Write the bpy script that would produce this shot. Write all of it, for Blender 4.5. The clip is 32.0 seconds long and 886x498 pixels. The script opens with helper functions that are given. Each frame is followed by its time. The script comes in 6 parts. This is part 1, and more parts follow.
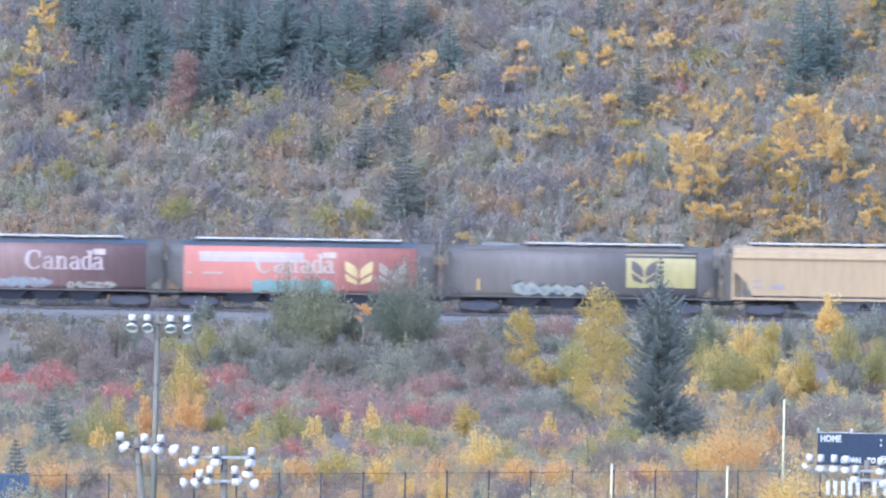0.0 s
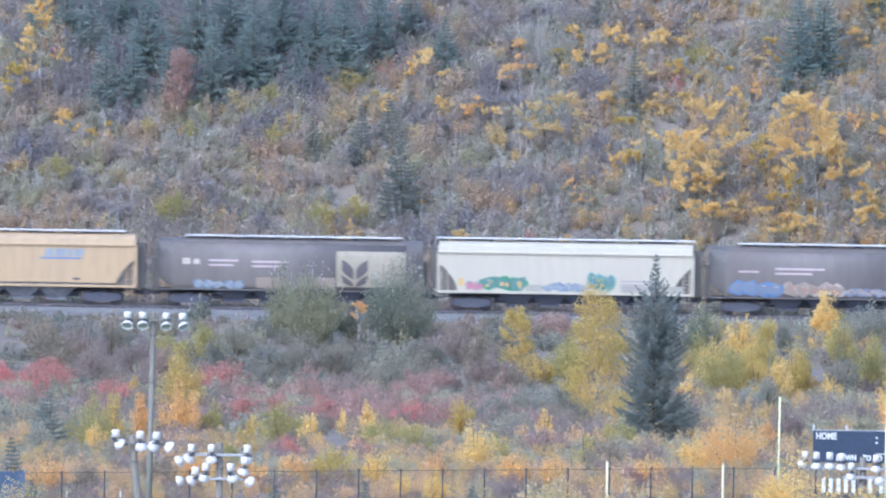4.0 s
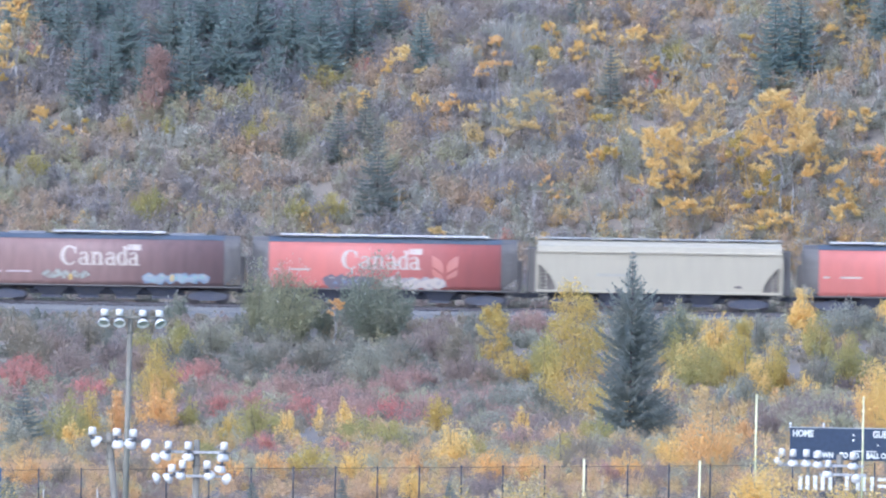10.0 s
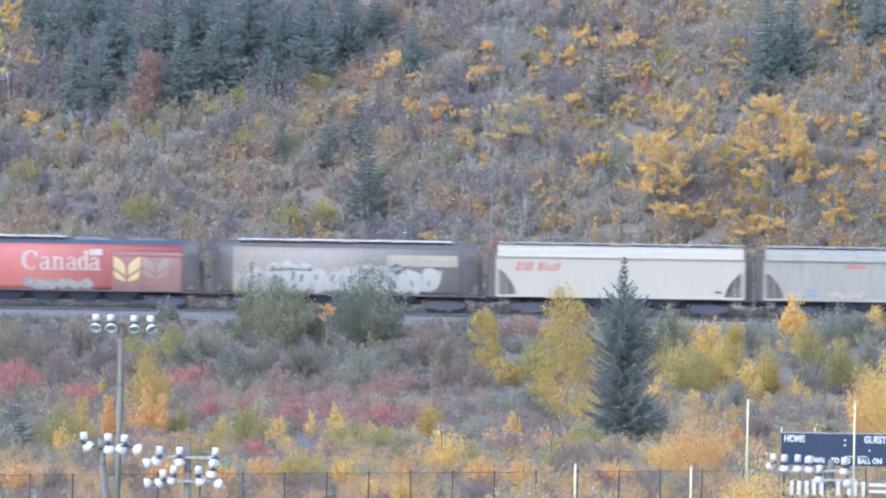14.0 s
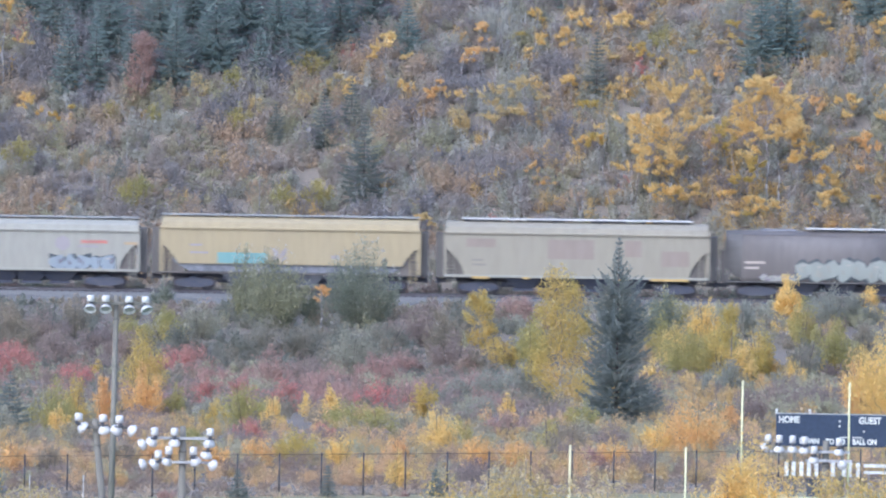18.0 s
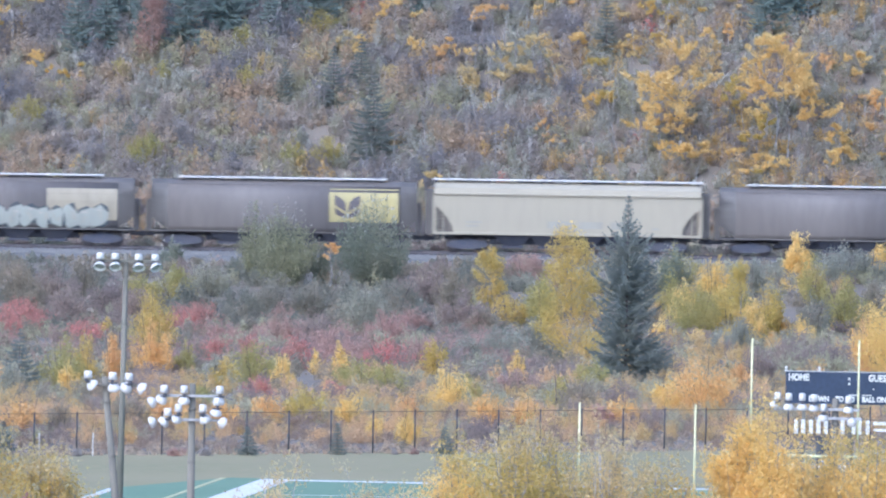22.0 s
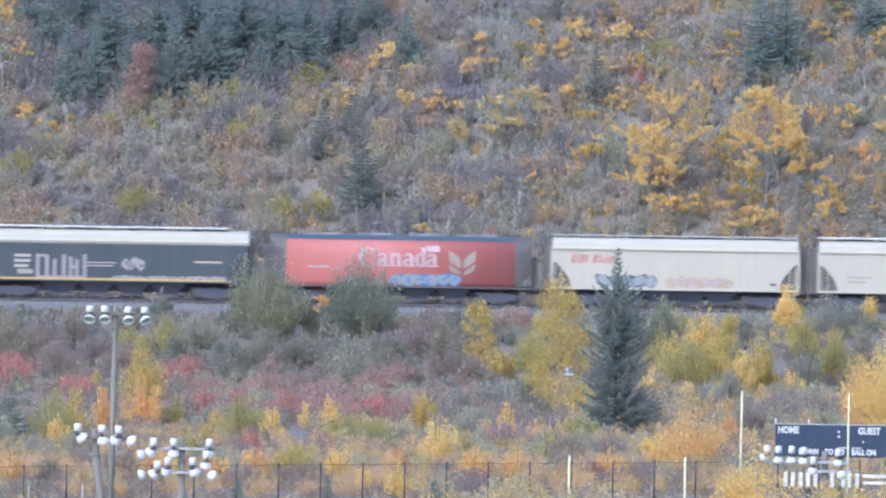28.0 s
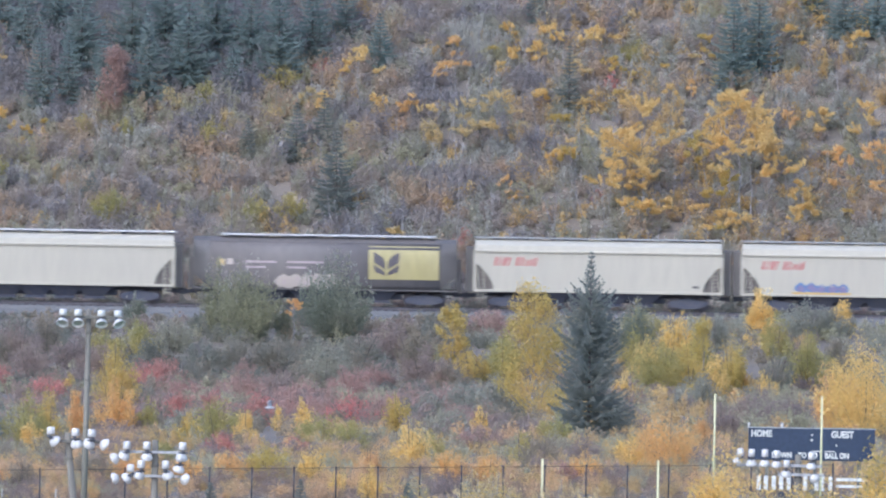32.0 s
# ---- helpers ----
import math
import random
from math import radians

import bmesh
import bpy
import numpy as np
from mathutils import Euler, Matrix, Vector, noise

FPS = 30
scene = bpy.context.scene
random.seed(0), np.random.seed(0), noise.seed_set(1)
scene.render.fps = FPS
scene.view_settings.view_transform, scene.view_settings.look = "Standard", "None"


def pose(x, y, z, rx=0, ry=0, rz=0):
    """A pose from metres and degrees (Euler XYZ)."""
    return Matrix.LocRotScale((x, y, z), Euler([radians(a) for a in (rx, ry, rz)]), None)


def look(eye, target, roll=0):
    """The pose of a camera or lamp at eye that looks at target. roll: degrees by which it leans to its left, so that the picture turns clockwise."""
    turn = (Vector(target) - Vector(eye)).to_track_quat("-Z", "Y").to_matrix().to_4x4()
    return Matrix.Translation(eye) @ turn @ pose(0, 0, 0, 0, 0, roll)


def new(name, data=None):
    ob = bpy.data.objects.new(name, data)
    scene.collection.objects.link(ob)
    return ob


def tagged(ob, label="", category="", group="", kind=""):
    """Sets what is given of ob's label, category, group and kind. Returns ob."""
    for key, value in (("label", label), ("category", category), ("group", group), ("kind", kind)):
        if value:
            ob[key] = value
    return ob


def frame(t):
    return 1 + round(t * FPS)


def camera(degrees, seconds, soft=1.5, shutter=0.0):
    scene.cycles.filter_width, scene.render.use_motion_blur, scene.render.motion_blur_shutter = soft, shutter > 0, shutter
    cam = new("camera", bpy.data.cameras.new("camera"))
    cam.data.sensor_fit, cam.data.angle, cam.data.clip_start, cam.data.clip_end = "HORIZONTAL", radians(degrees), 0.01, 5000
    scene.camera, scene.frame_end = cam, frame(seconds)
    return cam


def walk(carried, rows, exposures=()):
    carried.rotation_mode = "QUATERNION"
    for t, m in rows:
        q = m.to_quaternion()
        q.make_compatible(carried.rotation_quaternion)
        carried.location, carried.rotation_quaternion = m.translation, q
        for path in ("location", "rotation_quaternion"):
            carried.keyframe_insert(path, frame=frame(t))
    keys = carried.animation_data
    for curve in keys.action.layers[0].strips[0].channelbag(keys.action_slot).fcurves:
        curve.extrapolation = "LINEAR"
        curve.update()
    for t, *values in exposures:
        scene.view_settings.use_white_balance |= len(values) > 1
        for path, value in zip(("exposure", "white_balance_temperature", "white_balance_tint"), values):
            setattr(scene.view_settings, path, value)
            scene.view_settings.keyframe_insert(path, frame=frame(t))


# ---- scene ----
# The camera stands on a bluff and looks over a sports field and a river flat
# at a freight train below a wooded hillside. x: right, y: away, z: up from the field.
EYE_HEIGHT, PITCH, LEAN = 52.0, -1.581, 1.03
cam = camera(2.08, 32.0, soft=2.2, shutter=0.5)
TURNS_A = [
    (0, 0.0732, 0.0069), (0.5, 0.0673, 0.0130), (1, 0.0733, 0.0109), (1.5, 0.0673, 0.0150), (2, 0.0635, 0.0233),
    (2.5, 0.0614, 0.0253), (3, 0.0635, 0.0233), (3.5, 0.0632, 0.0111), (5.5, 0.0546, -0.0173), (6, 0.0443, -0.0252),
    (6.5, 0.0241, -0.0166), (7, 0.0198, -0.0268), (7.5, 0.0138, -0.0206), (8, 0.0179, -0.0206), (8.5, 0.0140, -0.0083),
    (9, 0.0121, -0.0043), (9.5, 0.0142, -0.0003), (10, 0.0080, -0.0043), (10.5, 0.0059, -0.0102), (11, 0.0098, -0.0165),
    (11.5, 0.0080, -0.0062), (12, 0.0121, -0.0083), (12.5, 0.0120, -0.0124), (13, 0.0000, 0.0000), (13.5, -0.0041, -0.0019),
    (14, -0.0121, 0.0083), (14.5, -0.0140, 0.0085),
]
TURNS_B = [
    (16.5, -0.0225, -0.0057), (17, -0.0186, -0.0221), (17.5, -0.0230, -0.0301), (18, -0.0251, -0.0362), (18.5, -0.0332, -0.0400),
    (19, -0.0336, -0.0583), (19.5, -0.0319, -0.0787), (20, -0.0278, -0.0746), (20.5, -0.0175, -0.0627), (21, -0.0099, -0.0995),
    (21.5, 0.0010, -0.1686), (22, -0.0044, -0.1360), (22.5, 0.0034, -0.1504), (23, 0.0428, -0.1085), (23.5, 0.0681, -0.0521),
    (24, 0.0767, -0.0319), (24.5, 0.0507, -0.0091), (25, 0.0388, 0.0074), (25.5, 0.0247, 0.0138), (27.5, -0.0205, -0.0118),
    (28, -0.0266, -0.0117), (28.5, -0.0406, -0.0013), (29, -0.0649, 0.0053), (29.5, -0.0710, 0.0054), (30, -0.0690, 0.0054),
    (30.5, -0.0671, -0.0028), (31, -0.0771, 0.0054), (31.5, -0.0853, 0.0036), (32, -0.0895, -0.0025),
]
EXPOSURES = [(0, 0.72, 4700, 13.2), (3.5, 0.68, 4730, 13.2), (7, 0.67, 4760, 13.2), (10, 0.72, 4760, 13.2), (12, 0.62, 4810, 13.2), (15, 0.59, 4870, 13.2), (17.5, 0.5, 4890, 13.2), (20, 0.64, 4810, 13.2), (22, 0.61, 4790, 13.2), (24, 0.59, 4800, 13.2), (26, 0.61, 4830, 13.2), (28.5, 0.55, 4880, 13.2), (31, 0.41, 4950, 13.2), (32, 0.36, 4980, 13.2)]
walk(cam, [(t, pose(0, 0, EYE_HEIGHT, 90 + PITCH + tilt, 0, turn) @ pose(0, 0, 0, 0, 0, LEAN)) for t, turn, tilt in TURNS_A + TURNS_B],
     EXPOSURES)

# ---- light: an overcast autumn day ----
world = bpy.data.worlds.new("overcast_sky")
scene.world = world
world.use_nodes = True
wn = world.node_tree
sky = wn.nodes.new("ShaderNodeTexSky")
sky.sky_type, sky.sun_disc = "NISHITA", False
SUN_UP, SUN_ROUND = 42, 215
sky.sun_elevation, sky.sun_rotation = radians(SUN_UP), radians(SUN_ROUND)
sky.dust_density, sky.ozone_density, sky.air_density = 4.0, 1.0, 1.0
wn.links.new(sky.outputs["Color"], wn.nodes["Background"].inputs["Color"])
wn.nodes["Background"].inputs["Strength"].default_value = 0.18
sun_data = bpy.data.lights.new("sun", "SUN")
sun_data.energy, sun_data.angle, sun_data.color = 0.6, radians(60), (1.0, 0.97, 0.93)
sun = new("sun", sun_data)
sun.matrix_world = look((-400, -300, 600), (0, 300, 0))


# ---- materials ----
def tree_of(name):
    m = bpy.data.materials.new(name)
    m.use_nodes = True
    return m, m.node_tree.nodes, m.node_tree.links, m.node_tree.nodes["Principled BSDF"]


def ramp_mix(nodes, links, fac, a, b):
    mix = nodes.new("ShaderNodeMix")
    mix.data_type = "RGBA"
    links.new(fac, mix.inputs[0])
    for socket, value in ((mix.inputs[6], a), (mix.inputs[7], b)):
        if hasattr(value, "links"):
            links.new(value, socket)
        else:
            socket.default_value = (*value, 1)
    return mix.outputs[2]


def noise_of(nodes, links, coord, scale, stretch=(1, 1, 1), detail=4, contrast=(0.35, 0.65)):
    mapping = nodes.new("ShaderNodeMapping")
    mapping.inputs["Scale"].default_value = stretch
    links.new(coord, mapping.inputs["Vector"])
    tex = nodes.new("ShaderNodeTexNoise")
    tex.inputs["Scale"].default_value, tex.inputs["Detail"].default_value = scale, detail
    links.new(mapping.outputs[0], tex.inputs["Vector"])
    mr = nodes.new("ShaderNodeMapRange")
    mr.inputs["From Min"].default_value, mr.inputs["From Max"].default_value = contrast
    links.new(tex.outputs["Fac"], mr.inputs["Value"])
    return mr.outputs["Result"]


def surface(name, a, b, c=None, rough=0.8, big=0.2, fine=6.0, stretch=(1, 1, 1), metal=0.0, bump=0.2, own=False):
    """Two tones in large stains, a third in fine grain."""
    m, nodes, links, bsdf = tree_of(name)
    coord = nodes.new("ShaderNodeTexCoord").outputs["Object"]
    if own:
        add = nodes.new("ShaderNodeVectorMath")
        info = nodes.new("ShaderNodeObjectInfo")
        scale = nodes.new("ShaderNodeMath")
        scale.operation = "MULTIPLY"
        scale.inputs[1].default_value = 90.0
        links.new(info.outputs["Random"], scale.inputs[0])
        links.new(coord, add.inputs[0])
        links.new(scale.outputs[0], add.inputs[1])
        coord = add.outputs[0]
    col = ramp_mix(nodes, links, noise_of(nodes, links, coord, big, stretch), a, b)
    grain = noise_of(nodes, links, coord, fine, stretch, 6, (0.4, 0.8))
    col = ramp_mix(nodes, links, grain, col, c or tuple(0.6 * v for v in b))
    links.new(col, bsdf.inputs["Base Color"])
    bsdf.inputs["Roughness"].default_value, bsdf.inputs["Metallic"].default_value = rough, metal
    if bump:
        bn = nodes.new("ShaderNodeBump")
        bn.inputs["Strength"].default_value = bump
        links.new(grain, bn.inputs["Height"])
        links.new(bn.outputs[0], bsdf.inputs["Normal"])
    return m


def leafage(name, a, b, c, clump=0.35, thin=0.5):
    """Leaf to leaf between a and b, clump to clump towards c; some light comes through."""
    m, nodes, links, bsdf = tree_of(name)
    geo = nodes.new("ShaderNodeNewGeometry")
    info = nodes.new("ShaderNodeObjectInfo")
    coord = nodes.new("ShaderNodeTexCoord").outputs["Object"]
    col = ramp_mix(nodes, links, geo.outputs["Random Per Island"], a, b)
    add = nodes.new("ShaderNodeVectorMath")
    scale = nodes.new("ShaderNodeMath")
    scale.operation = "MULTIPLY"
    scale.inputs[1].default_value = 70.0
    links.new(info.outputs["Random"], scale.inputs[0])
    links.new(coord, add.inputs[0])
    links.new(scale.outputs[0], add.inputs[1])
    col = ramp_mix(nodes, links, noise_of(nodes, links, add.outputs[0], clump, (1, 1, 1), 3, (0.42, 0.68)), col, c)
    links.new(col, bsdf.inputs["Base Color"])
    bsdf.inputs["Roughness"].default_value = 0.75
    bsdf.inputs["Specular IOR Level"].default_value = 0.2
    through_leaf = nodes.new("ShaderNodeBsdfTranslucent")
    links.new(col, through_leaf.inputs["Color"])
    mix = nodes.new("ShaderNodeMixShader")
    mix.inputs[0].default_value = thin
    links.new(bsdf.outputs[0], mix.inputs[1])
    links.new(through_leaf.outputs[0], mix.inputs[2])
    links.new(mix.outputs[0], nodes["Material Output"].inputs["Surface"])
    return m


def paint(name, col, dirt=0.35, dark=0.45):
    """Weathered wagon paint with streaks that run down."""
    dull = tuple(0.6 * v + 0.4 * w for v, w in zip(col, (0.32, 0.28, 0.25)))
    a = tuple(col)
    b = tuple((1 - dirt) * v + dirt * w for v, w in zip(col, dull))
    c = tuple((1 - dirt) * v + dirt * dark * w for v, w in zip(col, dull))
    return surface(name, a, b, c, 0.55, 0.5, 2.2, (1.2, 1.2, 0.25), 0, 0.04, True)


BARK = surface("pale_bark", (0.5, 0.48, 0.44), (0.36, 0.34, 0.32), (0.2, 0.19, 0.18), 0.9, 1.0, 8.0)
DARK_BARK = surface("dark_bark", (0.23, 0.195, 0.17), (0.17, 0.145, 0.13), None, 0.9, 1.0, 8.0)
LEAF = {
    "orange": leafage("orange_leaves", (0.87, 0.565, 0.225), (0.85, 0.60, 0.24), (0.78, 0.52, 0.25)),
    "gold": leafage("golden_leaves", (0.90, 0.67, 0.235), (0.83, 0.615, 0.21), (0.90, 0.70, 0.29)),
    "amber": leafage("amber_leaves", (0.86, 0.645, 0.255), (0.80, 0.59, 0.23), (0.86, 0.68, 0.31)),
    "apricot": leafage("apricot_leaves", (0.86, 0.59, 0.25), (0.83, 0.595, 0.26), (0.78, 0.55, 0.28)),
    "yellow": leafage("yellow_leaves", (0.69, 0.555, 0.18), (0.60, 0.49, 0.165), (0.73, 0.53, 0.185)),
    "pale": leafage("pale_yellow_leaves", (0.80, 0.64, 0.32), (0.70, 0.56, 0.28), (0.62, 0.53, 0.31)),
    "olive": leafage("olive_leaves", (0.51, 0.46, 0.185), (0.42, 0.395, 0.17), (0.58, 0.485, 0.185)),
    "willow": leafage("willow_leaves", (0.30, 0.325, 0.24), (0.25, 0.275, 0.205), (0.36, 0.355, 0.25)),
    "sallow": leafage("sallow_leaves", (0.38, 0.375, 0.245), (0.32, 0.32, 0.21), (0.44, 0.42, 0.25)),
    "rust": leafage("rusty_needles", (0.60, 0.39, 0.31), (0.52, 0.34, 0.27), (0.46, 0.34, 0.28)),
    "red": leafage("red_leaves", (0.60, 0.24, 0.28), (0.54, 0.26, 0.28), (0.48, 0.30, 0.31)),
    "needle": leafage("spruce_needles", (0.278, 0.345, 0.307), (0.245, 0.307, 0.281), (0.316, 0.355, 0.307), 0.5, 0.4),
    "dark_needle": leafage("dark_spruce_needles", (0.286, 0.307, 0.265), (0.248, 0.27, 0.239), (0.324, 0.329, 0.27), 0.5, 0.5),
    "grey_needle": leafage("greyish_spruce_needles", (0.299, 0.36, 0.319), (0.268, 0.324, 0.294), (0.336, 0.371, 0.319), 0.5, 0.45),
}
THICKET = {
    "brown": leafage("brown_twigs_and_leaves", (0.49, 0.43, 0.365), (0.41, 0.365, 0.32), (0.55, 0.465, 0.365), 0.25),
    "mauve": leafage("mauve_bare_twigs", (0.451, 0.41, 0.381), (0.376, 0.347, 0.33), (0.477, 0.425, 0.371), 0.25),
    "silver": leafage("silver_willow_leaves", (0.598, 0.575, 0.482), (0.515, 0.497, 0.419), (0.46, 0.442, 0.369), 0.4),
    "sage": leafage("sage_grey_leaves", (0.47, 0.455, 0.34), (0.40, 0.39, 0.30), (0.48, 0.44, 0.32), 0.3),
    "olive": leafage("dusty_olive_leaves", (0.56, 0.53, 0.33), (0.46, 0.44, 0.30), (0.52, 0.46, 0.33), 0.3),
    "ochre": leafage("ochre_leaves", (0.74, 0.545, 0.23), (0.66, 0.49, 0.225), (0.62, 0.47, 0.27), 0.3),
    "orange": leafage("tawny_orange_leaves", (0.82, 0.57, 0.29), (0.72, 0.50, 0.265), (0.66, 0.48, 0.30), 0.3),
    "red": leafage("dogwood_red_leaves", (0.74, 0.32, 0.265), (0.64, 0.295, 0.25), (0.58, 0.35, 0.275), 0.3),
    "tan": leafage("dry_tan_leaves", (0.60, 0.49, 0.345), (0.52, 0.42, 0.30), (0.62, 0.46, 0.31), 0.3),
    # twigs coloured dark so that they read as shaded gaps in the scrub
    "shade": leafage("shade_toned_violet_twigs", (0.373, 0.353, 0.347), (0.316, 0.302, 0.303), (0.407, 0.375, 0.341), 0.25),
    "ashen": leafage("ashen_willow_leaves", (0.46, 0.455, 0.355), (0.385, 0.385, 0.305), (0.37, 0.36, 0.285), 0.4),
    "russet": leafage("russet_brown_leaves", (0.46, 0.35, 0.26), (0.39, 0.305, 0.23), (0.46, 0.345, 0.235), 0.3),
    "umber": leafage("umber_bare_twigs", (0.424, 0.347, 0.297), (0.35, 0.289, 0.253), (0.466, 0.367, 0.286), 0.25),
    "rose": leafage("rose_brown_leaves", (0.60, 0.385, 0.31), (0.50, 0.345, 0.285), (0.48, 0.365, 0.285), 0.3),
    "moss": leafage("mossy_brown_leaves", (0.389, 0.341, 0.252), (0.324, 0.289, 0.213), (0.454, 0.378, 0.263), 0.3),
    "dark": leafage("dark_green_leaves", (0.325, 0.329, 0.259), (0.27, 0.276, 0.22), (0.396, 0.355, 0.27), 0.3),
}
SOIL = surface("dry_grass_and_soil", (0.22, 0.185, 0.145), (0.18, 0.155, 0.125), (0.25, 0.21, 0.155), 0.95, 0.3, 4.0)
LAWN = surface("autumn_lawn", (0.295, 0.26, 0.135), (0.25, 0.235, 0.115), (0.32, 0.265, 0.15), 0.95, 0.05, 1.2)
TURF = surface("green_turf", (0.165, 0.25, 0.15), (0.18, 0.27, 0.165), (0.148, 0.228, 0.138), 0.9, 0.08, 2.0)
LINE = surface("field_line_paint", (0.78, 0.76, 0.70), (0.70, 0.68, 0.63), None, 0.8, 0.5, 6.0)
GOLD_LINE = surface("yellow_line_paint", (0.62, 0.58, 0.30), (0.52, 0.50, 0.28), None, 0.8, 0.5, 6.0)
BALLAST = surface("grey_ballast", (0.21, 0.205, 0.19), (0.175, 0.17, 0.16), (0.13, 0.125, 0.12), 0.95, 0.6, 9.0, bump=0.6)
# ballast with the shade under the train put into its colour
SHADED_BALLAST = surface("train_shade_ballast", (0.10, 0.10, 0.12), (0.13, 0.13, 0.15), (0.07, 0.07, 0.08), 0.95, 0.6, 9.0, bump=0.6)
TIE = surface("old_tie_timber", (0.07, 0.065, 0.065), (0.10, 0.09, 0.09), None, 0.95, 1.0, 8.0)
RAIL = surface("rail_steel", (0.16, 0.14, 0.14), (0.22, 0.20, 0.20), None, 0.5, 1.0, 8.0, metal=0.5)
BLACK_STEEL = surface("grimy_black_steel", (0.075, 0.082, 0.115), (0.10, 0.102, 0.12), (0.13, 0.122, 0.125), 0.75, 0.8, 5.0, own=True)
DUSTY_STEEL = surface("dusty_hopper_steel", (0.30, 0.30, 0.31), (0.22, 0.22, 0.23), (0.14, 0.14, 0.15), 0.8, 0.8, 3.0, own=True)
BOX_GREY = surface("dark_grey_box", (0.13, 0.135, 0.15), (0.17, 0.17, 0.18), None, 0.7, 0.8, 5.0)
GALVANISED = surface("galvanised_steel", (0.55, 0.54, 0.50), (0.46, 0.45, 0.43), None, 0.5, 0.8, 5.0, metal=0.3)
SNOWY_WHITE = surface("white_running_board", (0.76, 0.74, 0.68), (0.69, 0.67, 0.62), None, 0.6, 0.8, 5.0)
POLE_GREY = surface("weathered_pole", (0.235, 0.212, 0.165), (0.20, 0.185, 0.145), (0.15, 0.14, 0.112), 0.85, 0.8, 5.0, (1, 1, 0.2))
LAMP_WHITE = surface("white_enamel", (0.74, 0.72, 0.65), (0.68, 0.66, 0.60), (0.55, 0.53, 0.48), 0.4, 1.0, 4.0, bump=0.0)
LENS = surface("lamp_glass_grey", (0.42, 0.40, 0.35), (0.36, 0.345, 0.30), (0.48, 0.455, 0.40), 0.95, 1.0, 4.0, bump=0.0)
POST_YELLOW = surface("yellow_enamel", (0.80, 0.75, 0.42), (0.74, 0.69, 0.38), (0.64, 0.59, 0.33), 0.45, 1.0, 4.0, bump=0.0)
NAVY = surface("navy_board_paint", (0.03, 0.043, 0.08), (0.04, 0.055, 0.095), None, 0.5, 0.6, 4.0, bump=0.0)
CONTAINER_BLUE = surface("navy_container_paint", (0.06, 0.10, 0.17), (0.08, 0.12, 0.19), (0.11, 0.13, 0.17), 0.6, 0.5, 3.0, (1, 1, 0.3))
FENCE_BLACK = surface("black_vinyl", (0.05, 0.05, 0.055), (0.07, 0.07, 0.075), None, 0.6, 1.0, 6.0, bump=0.0)
SIGN_WHITE = surface("sign_white", (0.80, 0.78, 0.70), (0.74, 0.72, 0.65), None, 0.5, 1.0, 6.0, bump=0.0)

# ---- the lie of the land ----
TRACK_Y = 1588.0


def rail_top(x):
    return 4.27 + 0.0023 * x


def ground_z(x, y):
    """Bluff under the camera, the flat, the railway bank and the hill behind it."""
    bed = max(-2.0, min(10.0, rail_top(x))) - 0.75
    if y < 260:
        u = min(1.0, max(0.0, (y - 30) / 230))
        return 50.3 * (1 - u * u * (3 - 2 * u))
    if y < 1538:
        return 0.0
    if y < 1578:
        u = (y - 1538) / 40
        return bed * u * u * (3 - 2 * u)
    if y < 1597:
        return bed
    rise = 0.62 * min(y - 1597, 110) + 0.04 * max(0, y - 1707)
    bumps = 0.5 * noise.noise((x * 0.11, y * 0.11, 3.0)) + 0.25 * noise.noise((x * 0.4, y * 0.4, 7.0))
    return bed + rise + bumps * min(1, (y - 1597) / 4)


def mesh_of(name, verts, faces, mats):
    me = bpy.data.meshes.new(name)
    me.from_pydata(verts, [], faces)
    for m in mats if isinstance(mats, (list, tuple)) else [mats]:
        me.materials.append(m)
    me.update()
    return me


def part(name, bm, material, parent, label=""):
    """Link a bmesh (or a finished mesh) as one mesh object under a thing or a part."""
    if isinstance(bm, bmesh.types.BMesh):
        me = bpy.data.meshes.new(name)
        bm.to_mesh(me)
        bm.free()
        for m in material if isinstance(material, (list, tuple)) else [material]:
            me.materials.append(m)
    else:
        me = bm
    ob = new(name, me)
    ob.parent = parent
    if label:
        ob["label"] = label
    return ob


def smooth(bm):
    for face in bm.faces:
        face.smooth = True
    return bm


def box(x0, x1, y0, y1, z0, z1, bevel=0.0, bm=None):
    made = bmesh.new()
    bmesh.ops.create_cube(made, size=1)
    bmesh.ops.scale(made, vec=(x1 - x0, y1 - y0, z1 - z0), verts=made.verts)
    bmesh.ops.translate(made, vec=((x0 + x1) / 2, (y0 + y1) / 2, (z0 + z1) / 2), verts=made.verts)
    if bevel:
        bmesh.ops.bevel(made, geom=made.edges[:], offset=bevel, segments=1, affect="EDGES")
    if bm is None:
        return made
    join(bm, made)
    return bm


def join(bm, other, m=None):
    me = bpy.data.meshes.new("scratch")
    other.to_mesh(me)
    other.free()
    if m is not None:
        me.transform(m)
    bm.from_mesh(me)
    bpy.data.meshes.remove(me)
    return bm


def tube(bm, a, b, r0, r1, sides=8):
    """A tapered round bar from a to b."""
    a, b = Vector(a), Vector(b)
    q = (b - a).to_track_quat("Z", "Y")
    rings = []
    for p, r in ((a, r0), (b, r1)):
        rings.append([bm.verts.new(p + q @ Vector((r * math.cos(2 * math.pi * i / sides), r * math.sin(2 * math.pi * i / sides), 0))) for i in range(sides)])
    for i in range(sides):
        j = (i + 1) % sides
        bm.faces.new((rings[0][i], rings[0][j], rings[1][j], rings[1][i]))
    bm.faces.new(rings[1])
    bm.faces.new(rings[0][::-1])
    return bm


